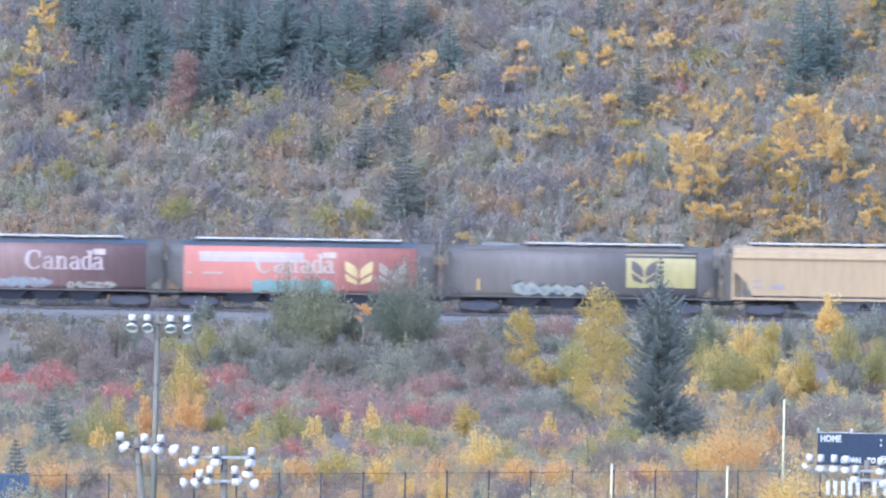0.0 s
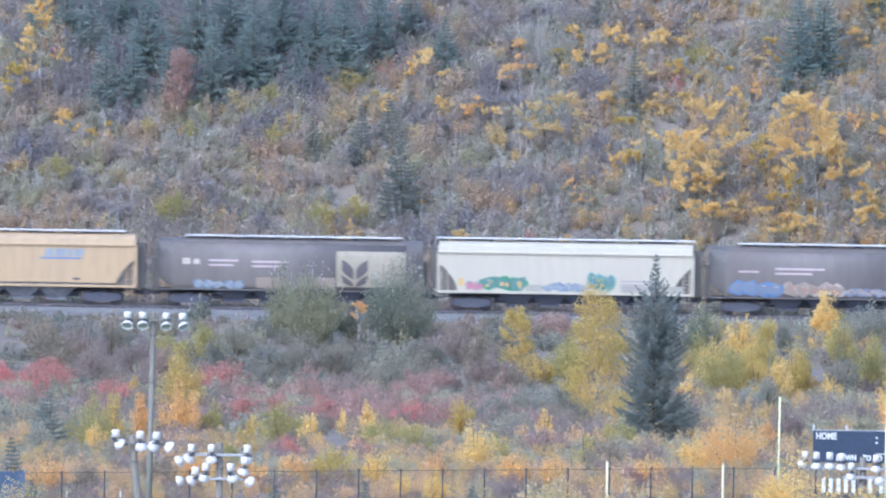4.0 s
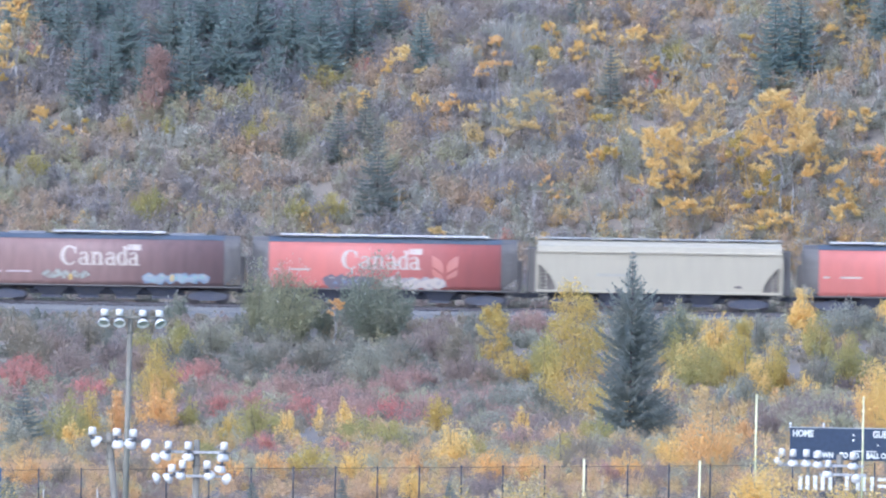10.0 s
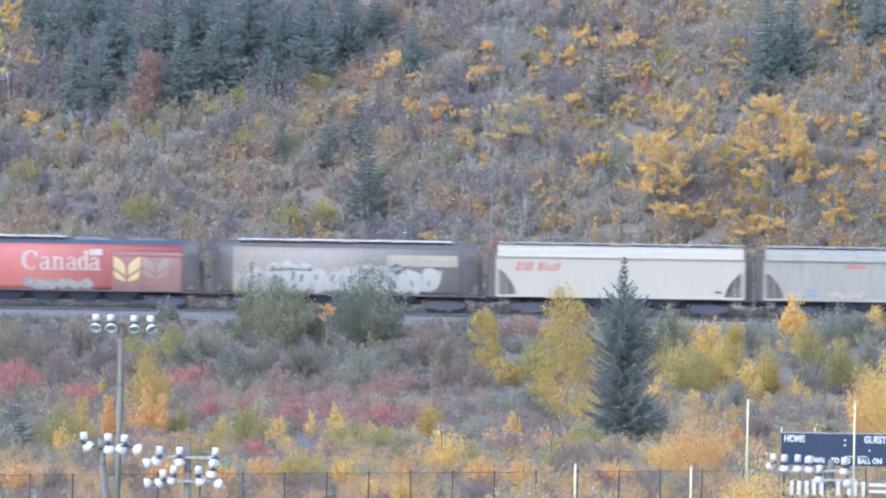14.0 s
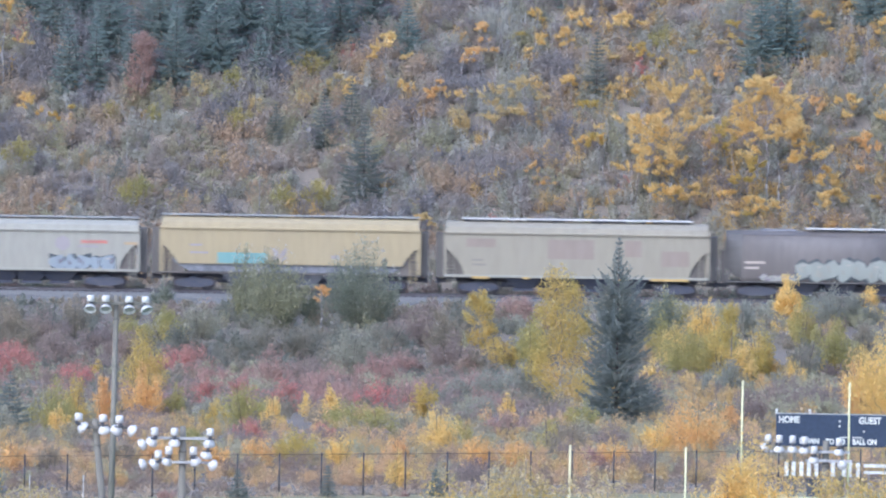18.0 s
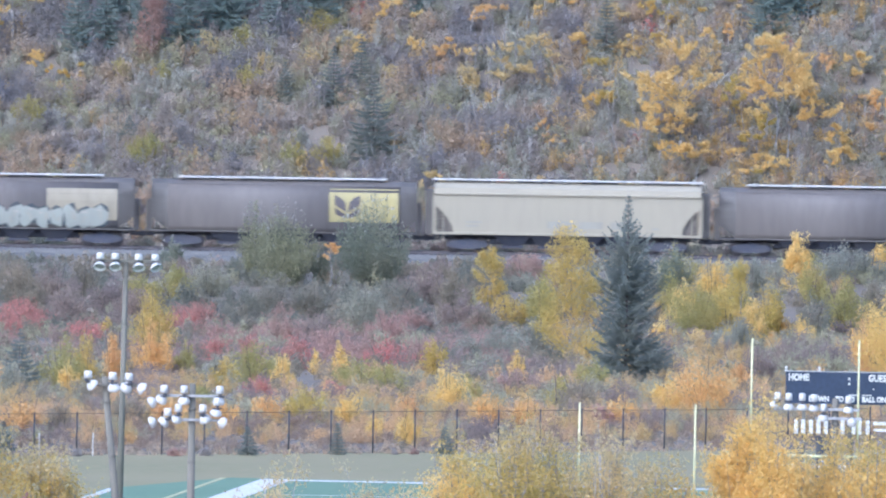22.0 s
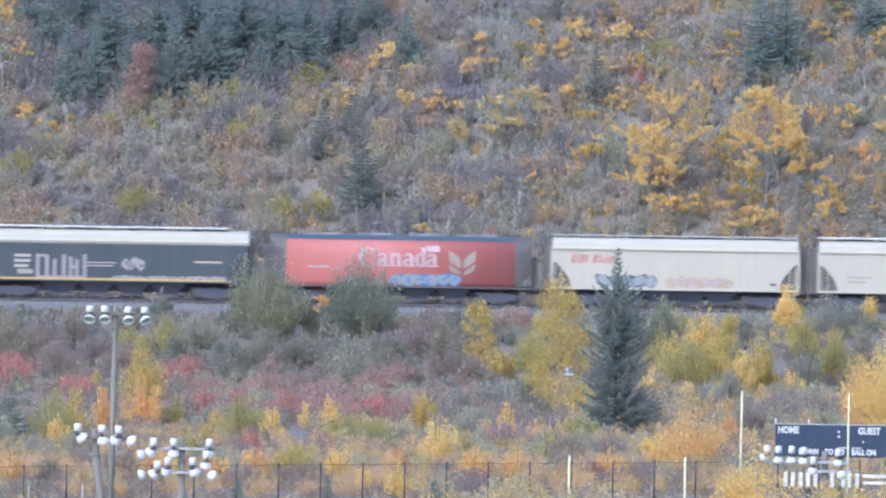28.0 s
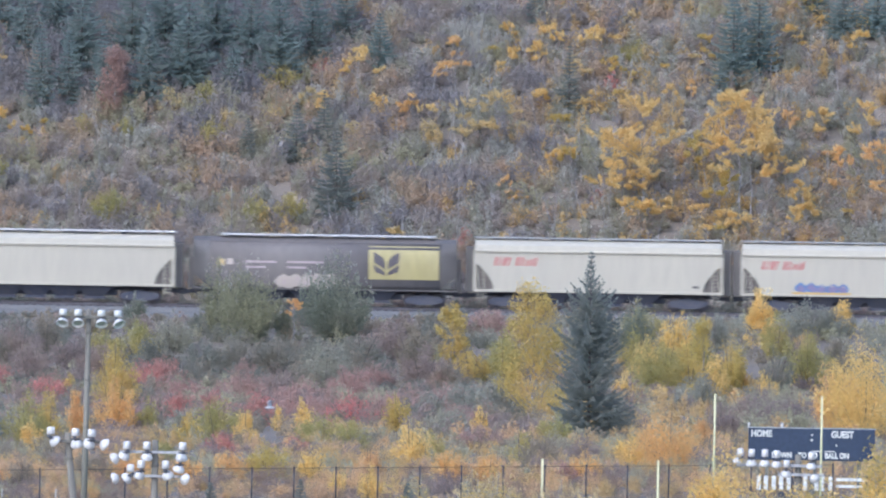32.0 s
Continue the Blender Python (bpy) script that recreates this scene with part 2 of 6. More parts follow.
def turned(points, sides=12, bm=None):
    """A body of revolution about z from (radius, z) points."""
    bm = bm or bmesh.new()
    rings = [[bm.verts.new((r * math.cos(2 * math.pi * i / sides), r * math.sin(2 * math.pi * i / sides), z)) for i in range(sides)] for r, z in points]
    for a, b in zip(rings, rings[1:]):
        for i in range(sides):
            j = (i + 1) % sides
            bm.faces.new((a[i], a[j], b[j], b[i]))
    bm.faces.new(rings[-1])
    bm.faces.new(rings[0][::-1])
    return bm


def thing(name, m, label, category, group=""):
    ob = new(name)
    ob.matrix_world = m
    return tagged(ob, label, category, group)


# ground: one sheet to the horizon, finer where it is seen
gx = sorted(set([-2500, -1200, -600, -300, -150, -80, 80, 150, 300, 600, 1200, 2500] + [-60 + 2 * i for i in range(61)]))
gy = sorted(set([-800, -200, 0, 30, 70, 110, 150, 190, 230, 260, 400, 700, 1000, 1300, 1500, 1700, 1720, 1900, 2500, 4500]
                + [1536 + 3 * i for i in range(16)] + [1590, 1597] + [1599 + 1.5 * i for i in range(50)]))
gv = [(x, y, ground_z(x, y)) for y in gy for x in gx]
w = len(gx)
gf = [(j * w + i, j * w + i + 1, (j + 1) * w + i + 1, (j + 1) * w + i) for j in range(len(gy) - 1) for i in range(w - 1)]
ground = new("ground", mesh_of("ground", gv, gf, SOIL))
for face in ground.data.polygons:
    face.use_smooth = True
tagged(ground, "brown dry grass and bare soil of flat and hillside", "ground", kind="structure")

# ---- the sports field ----
FIELD = pose(19.16, 1281.5, 0, 0, 0, -5.57)    # middle of the far goal line; its y runs away along the field


def slab(name, x0, x1, y0, y1, z0, z1, material, label, category):
    ob = part(name, box(x0, x1, y0, y1, z0, z1), material, None)
    ob.matrix_world = FIELD
    return tagged(ob, label, category, kind="structure")


lawn_faces = bmesh.new()
for i in range(14):
    for j in range(10):
        x0, y0 = -70 + 10 * i, 1140 + 25 * j
        x1, y1 = x0 + 10, y0 + 25
        lawn_faces.faces.new([lawn_faces.verts.new((x, min(y, 1357.0 + 0.66 * x), 0.02)) for x, y in ((x0, y0), (x1, y0), (x1, y1), (x0, y1))])
bmesh.ops.remove_doubles(lawn_faces, verts=lawn_faces.verts, dist=0.001)
bmesh.ops.dissolve_degenerate(lawn_faces, edges=lawn_faces.edges, dist=0.001)
tagged(part("lawn", lawn_faces, LAWN, None), "mown tan and green autumn lawn inside the fence", "lawn", kind="structure")
turf = bmesh.new()
outline = ((-38.2, -121), (36, -121), (36, 30.4), (-33.4, 30.4), (-38.2, 12))
low, high = [[turf.verts.new((x, y, z)) for x, y in outline] for z in (-0.3, 0.05)]
turf.faces.new(high), turf.faces.new(low[::-1])
for k in range(5):
    turf.faces.new((low[k - 1], low[k], high[k], high[k - 1]))
turf_ob = part("playing_field", turf, TURF, None)
turf_ob.matrix_world = FIELD
tagged(turf_ob, "green artificial turf of a football field", "sports field", kind="structure")
slab("sideline", -31.6, -29.9, -119, 29.2, 0.05, 0.062, LINE, "broad white boundary line on green turf", "field line")
slab("dead_line", -29.9, 29.7, 27.6, 29.2, 0.05, 0.062, LINE, "broad white end line on green turf", "field line")
slab("side_border", -38.0, -37.5, -119, 12, 0.05, 0.062, LINE, "white border line of the team area", "field line")
slab("coaching_line", -33.85, -33.55, -100, 29.6, 0.05, 0.062, GOLD_LINE, "thin yellow line of the team area", "field line")
for k, y in enumerate((0.0, 9.1, -9.1, -18.3, -27.4)):
    slab("yard_line", -29.7, 29.7, y - 0.12, y + 0.12, 0.05, 0.06, LINE, "thin white yard line on green turf", "field line")


def goal_post(x, y, turn, label):
    g = thing("goal_post", pose(x, y, 0, 0, 0, turn), label, "goal post", "football goals")
    half = 2.82
    for side in (-1, 1):
        part("upright", smooth(tube(bmesh.new(), (side * half, 0, 3.0), (side * half, 0, 9.2), 0.055, 0.05, 10)), POST_YELLOW, g)
    part("crossbar", smooth(tube(bmesh.new(), (-half - 0.06, 0, 3.05), (half + 0.06, 0, 3.05), 0.075, 0.075, 10)), POST_YELLOW, g)
    neck = bmesh.new()
    bends = [(0, 2.0, 0), (0, 2.0, 1.8), (0, 1.7, 2.5), (0, 1.0, 2.95), (0, 0, 3.05)]
    for a, b in zip(bends, bends[1:]):
        tube(neck, a, b, 0.11, 0.11, 10)
    part("gooseneck", smooth(neck), POST_YELLOW, g)
    return g


goal_post(19.25, 1281.5, -5.57, "tall yellow football goal post behind the trees")
goal_post(9.67, 1183.0, -5.57, "tall yellow football goal post at the near end")

# chain-link fence along the far side
fence = thing("fence", pose(0, 1356.0, 0, 0, 0, math.degrees(math.atan(0.66))), "tall black chain-link fence along the lawn", "fence")
POST_GAP, FENCE_H = 2.786, 2.34
post_mesh = smooth(tube(bmesh.new(), (0, 0, -0.3), (0, 0, FENCE_H + 0.03), 0.045, 0.045, 8))
turned([(0.05, FENCE_H), (0.05, FENCE_H + 0.04), (0.02, FENCE_H + 0.09)], 8, post_mesh)
first = part("post", post_mesh, FENCE_BLACK, fence)
posts = range(-14, 11)
for k in posts:
    p = first if k == posts[0] else part("post", first.data, None, fence)
    p.location = (k * POST_GAP + 1.26, 0, 0)
x0, x1 = posts[0] * POST_GAP + 1.26, posts[-1] * POST_GAP + 1.26
part("top_rail", tube(bmesh.new(), (x0, 0, FENCE_H - 0.02), (x1, 0, FENCE_H - 0.02), 0.014, 0.014, 6), FENCE_BLACK, fence)
part("bottom_wire", tube(bmesh.new(), (x0, 0, 0.06), (x1, 0, 0.06), 0.008, 0.008, 6), FENCE_BLACK, fence)
mesh_v, mesh_f = [], []
step, wire = 0.16, 0.0032
span = int((x1 - x0) / step)
for lean in (-1, 1):
    for k in range(-int(FENCE_H / step), span + int(FENCE_H / step)):
        xa, xb, za, zb = x0 + k * step, x0 + k * step + lean * (FENCE_H - 0.1), 0.06, FENCE_H - 0.04
        if min(xa, xb) < x0 or max(xa, xb) > x1:
            continue
        n = len(mesh_v)
        mesh_v += [(xa - wire, 0.01 * lean, za), (xa + wire, 0.01 * lean, za), (xb + wire, 0.01 * lean, zb), (xb - wire, 0.01 * lean, zb)]
        mesh_f.append((n, n + 1, n + 2, n + 3))
tagged(part("chain_link", mesh_of("chain_link", mesh_v, mesh_f, FENCE_BLACK), None, fence), kind="stuff")


# scoreboard and the sign below it
def lettering(text, size, material, parent, m, name="lettering", thick=0.01, spread=1.0, bold=0.0):
    cu = bpy.data.curves.new(name, "FONT")
    cu.body, cu.size, cu.extrude, cu.align_x = text, size, thick, "LEFT"
    cu.resolution_u = 3
    cu.space_character, cu.offset = spread, bold
    temp = new("scratch", cu)
    bpy.context.view_layer.update()
    me = bpy.data.meshes.new_from_object(temp.evaluated_get(bpy.context.evaluated_depsgraph_get()))
    bpy.data.objects.remove(temp)
    me.materials.clear()
    me.materials.append(material)
    me.transform(m)
    return part(name, me, None, parent)


board = thing("scoreboard", pose(22.15, 1317, 0, 0, 0, 0), "navy blue scoreboard with white headings on steel posts", "scoreboard")
part("panel", box(-3.42, 3.42, 0, 0.3, 4.52, 6.24, 0.02), NAVY, board)
part("rim", box(-3.46, 3.46, -0.02, 0.32, 6.24, 6.29), GALVANISED, board)
for x in (-2.4, 0.2, 2.6):
    part("post", box(x - 0.1, x + 0.1, 0.31, 0.5, -0.3, 6.1), POLE_GREY, board)
UP = pose(0, 0, 0, 90, 0, 0)
for text, x, z, size in (("HOME", -3.28, 5.78, 0.5), ("GUEST", 1.05, 5.78, 0.5), ("DOWN", -2.15, 4.66, 0.4), ("TO GO", -0.72, 4.66, 0.4), ("BALL ON", 0.72, 4.66, 0.4)):
    lettering(text, size, SIGN_WHITE, board, pose(x, -0.02, z) @ UP @ Matrix.Diagonal((0.8, 1.0, 1, 1)), spread=1.0, bold=0.02)
for z in (5.57, 5.84):
    part("clock_dot", box(-0.04, 0.06, -0.02, 0, z, z + 0.11), SIGN_WHITE, board)
for x in (-0.02, 0.7):
    part("digit_segment", box(x, x + 0.55, -0.02, 0, 5.0, 5.05), SIGN_WHITE, board)
part("digit_dot", box(1.3, 1.38, -0.02, 0, 5.32, 5.4), SIGN_WHITE, board)
for x in (-3.62, -1.6):
    part("horn", turned([(0.05, 6.29), (0.05, 6.38), (0.09, 6.43), (0.04, 6.52)], 8), SIGN_WHITE, board).location = (x if x > -3 else -3.4, 0.15, 0)
sign = thing("field_sign", pose(22.15, 1316.6, 0), "row of large white block characters on a low dark frame", "sign")
part("frame", box(-3.0, 3.3, 0.05, 0.12, 2.85, 2.88), POLE_GREY, sign)
part("frame", box(-3.0, 3.3, 0.05, 0.12, 3.7, 3.73), POLE_GREY, sign)
for k, x in enumerate((-2.92, -2.12, -1.32, -0.42, 0.5)):
    wide = (0.6, 0.62, 0.7, 0.82, 0.66)[k]
    for bar in (x, x + wide - 0.22):
        part("character_bar", box(bar, bar + 0.22, -0.04, 0.04, 2.9, 3.68, 0.02), SIGN_WHITE, sign)
part("small_line", box(1.35, 3.0, -0.04, 0.04, 3.45, 3.62), SIGN_WHITE, sign)
part("small_line", box(1.35, 2.8, -0.04, 0.04, 3.1, 3.24), SIGN_WHITE, sign)
for x in (-2.7, 0, 3.0):
    part("post", box(x - 0.06, x + 0.06, 0.13, 0.25, -0.2, 3.74), POLE_GREY, sign)
cabinet = thing("equipment_box", pose(21.05, 1318.6, 0), "dark grey equipment box on legs under the scoreboard", "box")
part("body", box(-0.58, 0.58, 0, 0.9, 1.6, 2.62, 0.03), BOX_GREY, cabinet)
for x in (-0.5, 0.5):
    part("leg", box(x - 0.06, x + 0.06, 0.3, 0.42, -0.1, 1.6), BOX_GREY, cabinet)
part("lid", box(-0.64, 0.64, -0.05, 0.95, 2.62, 2.7, 0.01), BOX_GREY, cabinet)
barrier = thing("low_barrier", pose(19.3, 1330, 0, 0, 0, 3), "long low white rail barrier on the lawn", "barrier")
part("rail", box(-3.2, 3.2, -0.03, 0.03, 0.55, 0.75, 0.01), SIGN_WHITE, barrier)
for k in range(5):
    part("leg", box(-3.0 + 1.5 * k - 0.04, -3.0 + 1.5 * k + 0.04, 0.03, 0.1, -0.1, 0.7), SIGN_WHITE, barrier)


# storage container at the end of the fence
store = thing("storage_container", pose(-27.2, 1334.2, 0, 0, 0, 2), "navy blue ribbed steel shipping container beside the fence", "container")
part("body", box(-2.92, 2.92, 0.06, 2.36, 0.14, 2.5), CONTAINER_BLUE, store)
rib = part("side_rib", box(-0.09, 0.09, 0.0, 0.06, 0.2, 2.44, 0.015), CONTAINER_BLUE, store)
rib.location = (-2.7, 0, 0)
for k in range(1, 19):
    part("side_rib", rib.data, None, store).location = (-2.7 + 0.3 * k, 0, 0)
for x in (-3.0, 3.0):
    for y in (0.04, 2.38):
        part("corner_post", box(x - 0.08, x + 0.08, y - 0.08, y + 0.08, 0, 2.59, 0.01), CONTAINER_BLUE, store)
for z in (0.12, 2.52):
    part("side_rail", box(-2.92, 2.92, -0.02, 0.06, z - 0.06, z + 0.06, 0.01), CONTAINER_BLUE, store)
for x, y in ((-21.9, 1340.4), (-18.97, 1342.2)):
    stake = thing("marker_stake", pose(x, y, 0), "thin white marker stake beside the fence", "stake")
    part("rod", tube(bmesh.new(), (0, 0, -0.2), (0, 0, 1.25), 0.028, 0.028, 8), SIGN_WHITE, stake)
    part("cap", turned([(0.034, 1.23), (0.034, 1.3)], 8), SIGN_WHITE, stake)


# floodlight poles
def floodlight(parent, x, y, z, turn, tip, k=1.0, can_h=0.5):
    """A bell reflector that hangs tipped below its upright ballast can."""
    m = pose(x, y, z, 0, 0, turn) @ pose(0, 0, 0, tip, 0, 0) @ Matrix.Scale(k, 4)
    bell = smooth(turned([(0.16, -0.12), (0.27, -0.2), (0.345, -0.34), (0.365, -0.365), (0.388, -0.345), (0.36, -0.26), (0.3, -0.14), (0.2, -0.04), (0.12, 0.0)], 18))
    ob = part("reflector", bell, LAMP_WHITE, parent)
    ob.matrix_local = m
    part("lens", smooth(turned([(0.2, -0.25), (0.285, -0.232)], 18)), LENS, ob)
    if abs(tip) >= 60:
        return
    can = part("ballast_can", smooth(turned([(0.2, 0.0), (0.245, 0.03), (0.225, can_h), (0.17, can_h + 0.03)], 14)), LAMP_WHITE, ob, "white ballast housing")
    part("bracket", turned([(0.1, -0.03), (0.1, 0.3)], 8), BOX_GREY, ob)
    part("yoke", box(-0.3, 0.3, -0.03, 0.03, 0.02, 0.09), BOX_GREY, ob)
    can.matrix_local = pose(0, 0, 0, -tip, 0, 0) @ pose(0, -0.05, 0.24)


def light_pole(x, y, height, top_x, arms, lamps, label, r=0.2, k=1.0, can_h=0.5):
    p = thing("floodlight_pole", pose(x, y, 0), label, "light pole", "floodlight poles")
    shaft = smooth(tube(bmesh.new(), (0, 0, -0.5), (top_x, 0, height), r * 1.25, r * 0.75, 14))
    part("shaft", shaft, POLE_GREY, p)
    for ax0, ax1, az in arms:
        part("crossarm", box(ax0, ax1, -0.28, -0.16, az - 0.06, az + 0.06, 0.01), POLE_GREY if len(arms) == 1 else GALVANISED, p)
    for i in range(3):
        part("band", turned([(r * 0.98, 0), (r * 0.98, 0.08)], 14), POLE_GREY, p).location = (top_x * (height - 1.2 - 2.4 * i) / height, 0, height - 1.2 - 2.4 * i)
    for lx, lz, turn, tip in lamps:
        floodlight(p, lx, -0.35, lz, turn, tip, k, can_h)
    return p


light_pole(-16.15, 1240, 14.3, 0.15, [(-1.2, 1.6, 13.93)],
           [(-1.16, 13.82, -8, -40), (-0.4, 13.82, 4, -40), (0.78, 13.8, 10, -38), (1.6, 13.8, 35, -42)], "tall weathered grey pole with four white floodlights in a row", 0.155, 0.82, 0.36)
light_pole(-13.65, 1100, 13.0, -1.42, [(-2.2, 0.05, 12.62)],
           [(-2.12, 12.74, -65, 52), (-1.04, 12.69, -20, 35), (-0.34, 12.66, 35, 50), (0.1, 12.6, -72, 62)], "grey leaning pole with a cluster of white floodlights", 0.19, 0.78, 0.4)
light_pole(-11.1, 1100, 12.75, 0.0, [(-1.6, 1.35, 12.2), (-1.55, 1.4, 11.12)],
           [(-1.3, 12.15, 40, 45), (-1.66, 11.98, 65, 62), (-0.37, 12.15, 0, 28), (1.23, 12.15, 20, 28), (1.12, 11.62, 25, 30),
            (-0.64, 11.3, 35, 40), (0.51, 11.3, -35, 45), (-1.62, 11.05, 72, 70), (-1.12, 11.12, 60, 55), (1.22, 11.08, -58, 68)],
           "grey pole with two crossarms of white floodlights", 0.19, 0.72, 0.46)
light_pole(18.0, 1100, 12.6, -0.1, [(-2.8, 1.0, 12.1), (-1.0, 1.1, 11.7)],
           [(-2.73, 12.36, 55, 50), (-2.2, 12.34, 0, 25), (-1.6, 12.34, 0, 25), (-1.07, 12.3, 5, 28), (-0.62, 11.88, 10, 32), (0.5, 12.25, 0, 25), (0.6, 11.64, -20, 62)],
           "grey pole with white floodlights in front of the scoreboard", 0.19, 0.63)

# ---- the railway ----
RUN = Matrix.Translation((0, TRACK_Y, 0)) @ Matrix(((1, 0, 0, 0), (0, 1, 0, 0), (0.0023, 0, 1, 4.27), (0, 0, 0, 1)))
HALF_TRACK = 330
bed = bmesh.new()
prof = [(-4.6, -0.95), (-3.9, -0.72), (-2.2, -0.5), (-1.7, -0.2), (1.7, -0.2), (2.2, -0.5), (3.8, -0.72), (4.6, -0.95)]
xs = [-HALF_TRACK + 10 * k for k in range(2 * HALF_TRACK // 10 + 1)]
rows_ = [[bed.verts.new((x, y + 0.12 * noise.noise((x * 0.3, y, 1)), z + 0.05 * noise.noise((x * 0.5, y, 9)))) for y, z in prof] for x in xs]
for a, b in zip(rows_, rows_[1:]):
    # the strip under and behind the train gets the shade-dark ballast
    for i in range(len(prof) - 1):
        bed.faces.new((a[i], b[i], b[i + 1], a[i + 1])).material_index = 1 if 3 <= i <= 5 else 0
bedo = part("trackbed", bed, [BALLAST, SHADED_BALLAST], None)
bedo.matrix_world = RUN
tagged(bedo, "grey crushed stone ballast under the railway track", "trackbed", kind="structure")
rails = thing("railway_track", RUN, "steel rails on dark timber ties", "railway track")
for y in (-0.75, 0.75):
    rb = bmesh.new()
    section = [(-0.07, -0.17), (0.07, -0.17), (0.07, -0.15), (0.012, -0.13), (0.012, -0.04), (0.036, -0.03), (0.036, 0), (-0.036, 0), (-0.036, -0.03), (-0.012, -0.04), (-0.012, -0.13), (-0.07, -0.15)]
    ends = [[rb.verts.new((x, y + a, b)) for a, b in section] for x in (-HALF_TRACK, HALF_TRACK)]
    for i in range(12):
        rb.faces.new((ends[0][i], ends[0][(i + 1) % 12], ends[1][(i + 1) % 12], ends[1][i]))
    part("rail", rb, RAIL, rails)
tie = part("tie", box(-0.115, 0.115, -1.3, 1.3, -0.35, -0.172, 0.015), TIE, rails)
tie.location = (-36, 0, 0)
for k in range(1, 140):
    part("tie", tie.data, None, rails).location = (-36 + 0.52 * k, 0, 0)
part("tie_plate_row", box(-HALF_TRACK, -37, -1.25, 1.25, -0.34, -0.18), TIE, rails)
part("tie_plate_row", box(37, HALF_TRACK, -1.25, 1.25, -0.34, -0.18), TIE, rails)

# ---- plants ----
def leaf_mesh(name, centres, along, across, material):
    """One pointed leaf each: centre, half length vector, half width vector."""
    n = len(centres)
    co = np.empty((n, 3, 3), np.float32)
    co[:, 0], co[:, 1], co[:, 2] = centres + along, centres - 0.8 * along + across, centres - 0.8 * along - across
    me = bpy.data.meshes.new(name)
    me.vertices.add(3 * n)
    me.vertices.foreach_set("co", co.ravel())
    me.loops.add(3 * n)
    me.loops.foreach_set("vertex_index", np.arange(3 * n, dtype=np.int32))
    me.polygons.add(n)
    me.polygons.foreach_set("loop_start", np.arange(0, 3 * n, 3, dtype=np.int32))
    me.update(calc_edges=True)
    me.materials.append(material)
    return me


def unit(v):
    return v / np.linalg.norm(v, axis=1)[:, None]


def leaf_axes(rng, n, size, slim=0.6):
    u = unit(rng.normal(size=(n, 3)))
    v = unit(np.cross(u, rng.normal(size=(n, 3))))
    s = size * rng.uniform(0.6, 1.35, n)[:, None]
    return u * s, v * s * slim


def plume_leaves(rng, foot, tip, n, wide, size, slim=0.55, start=0.2, lean=0.7):
    """Leaves in plumes that run from foot to tip: fuller in the middle, pointed at the end."""
    k = rng.integers(0, len(foot), n)
    u = start + (1 - start) * rng.beta(1.5, 1.15, n)
    d = tip - foot
    swell = np.sin(np.pi * (0.12 + 0.74 * u)) ** 0.7
    off = unit(rng.normal(size=(n, 3))) * (rng.random(n) ** 0.45 * wide * swell * rng.uniform(0.6, 1.3, len(foot))[k])[:, None]
    p = foot[k] + d[k] * u[:, None] + off
    g = unit(unit(d)[k] * lean + rng.normal(0, 0.5, (n, 3)))
    v = unit(np.cross(g, rng.normal(size=(n, 3))))
    s = size * rng.uniform(0.6, 1.35, n)[:, None]
    return p, g * s, v * s * slim


def dome(rng, k, w, h, foot_at=0.35, flat=0.5):
    """Feet and tips of k shoots that fan out under a rounded outline."""
    ang, q = rng.uniform(0, 6.283, k), rng.random(k) ** 0.5
    q[0] = 0.05
    tip = np.stack([q * 0.47 * w * np.cos(ang), q * 0.47 * w * np.sin(ang), h * (1 - flat * q * q) * rng.uniform(0.66, 1.04, k)], 1)
    foot = tip * np.array([foot_at, foot_at, 0.0])
    return foot, tip


def stems(rng, w, h, n):
    """Thin bare sticks that fan up from the foot."""
    tip = np.stack([rng.normal(0, 0.28 * w, n), rng.normal(0, 0.28 * w, n), rng.uniform(0.55, 1.08, n) * h], 1)
    foot = tip * np.array([0.35, 0.35, 0.0])
    mid, half = (tip + foot) / 2, (tip - foot) / 2
    side = unit(np.cross(half, rng.normal(size=(n, 3))))
    return mid, half, side * rng.uniform(0.014, 0.024, n)[:, None]


class Thicket:
    """Collects many bushes of one sort into one mesh."""

    def __init__(self):
        self.c, self.a, self.b = [], [], []

    def bush(self, rng, x, y, w, h, n, leaf, twigs, shoots=0):
        base = np.array([x, y, ground_z(x, y) - 0.08])
        k = shoots or int(4 + 3 * w)
        foot, tip = dome(rng, k, w, h)
        p, a, b = plume_leaves(rng, foot, tip, n, 0.1 + 0.125 * w, leaf, 0.6, 0.12, 0.5)
        p[:, 2] = np.maximum(p[:, 2], 0.03)
        self.c.append(p + base), self.a.append(a), self.b.append(b)
        if twigs:
            m, half, side = stems(rng, w, h, twigs)
            self.c.append(m + base), self.a.append(half), self.b.append(side)

    def build(self, name, material, label, category="shrubs"):
        if not self.c:
            return None
        ob = new(name, leaf_mesh(name, np.concatenate(self.c), np.concatenate(self.a), np.concatenate(self.b), material))
        return tagged(ob, label, category, kind="stuff")


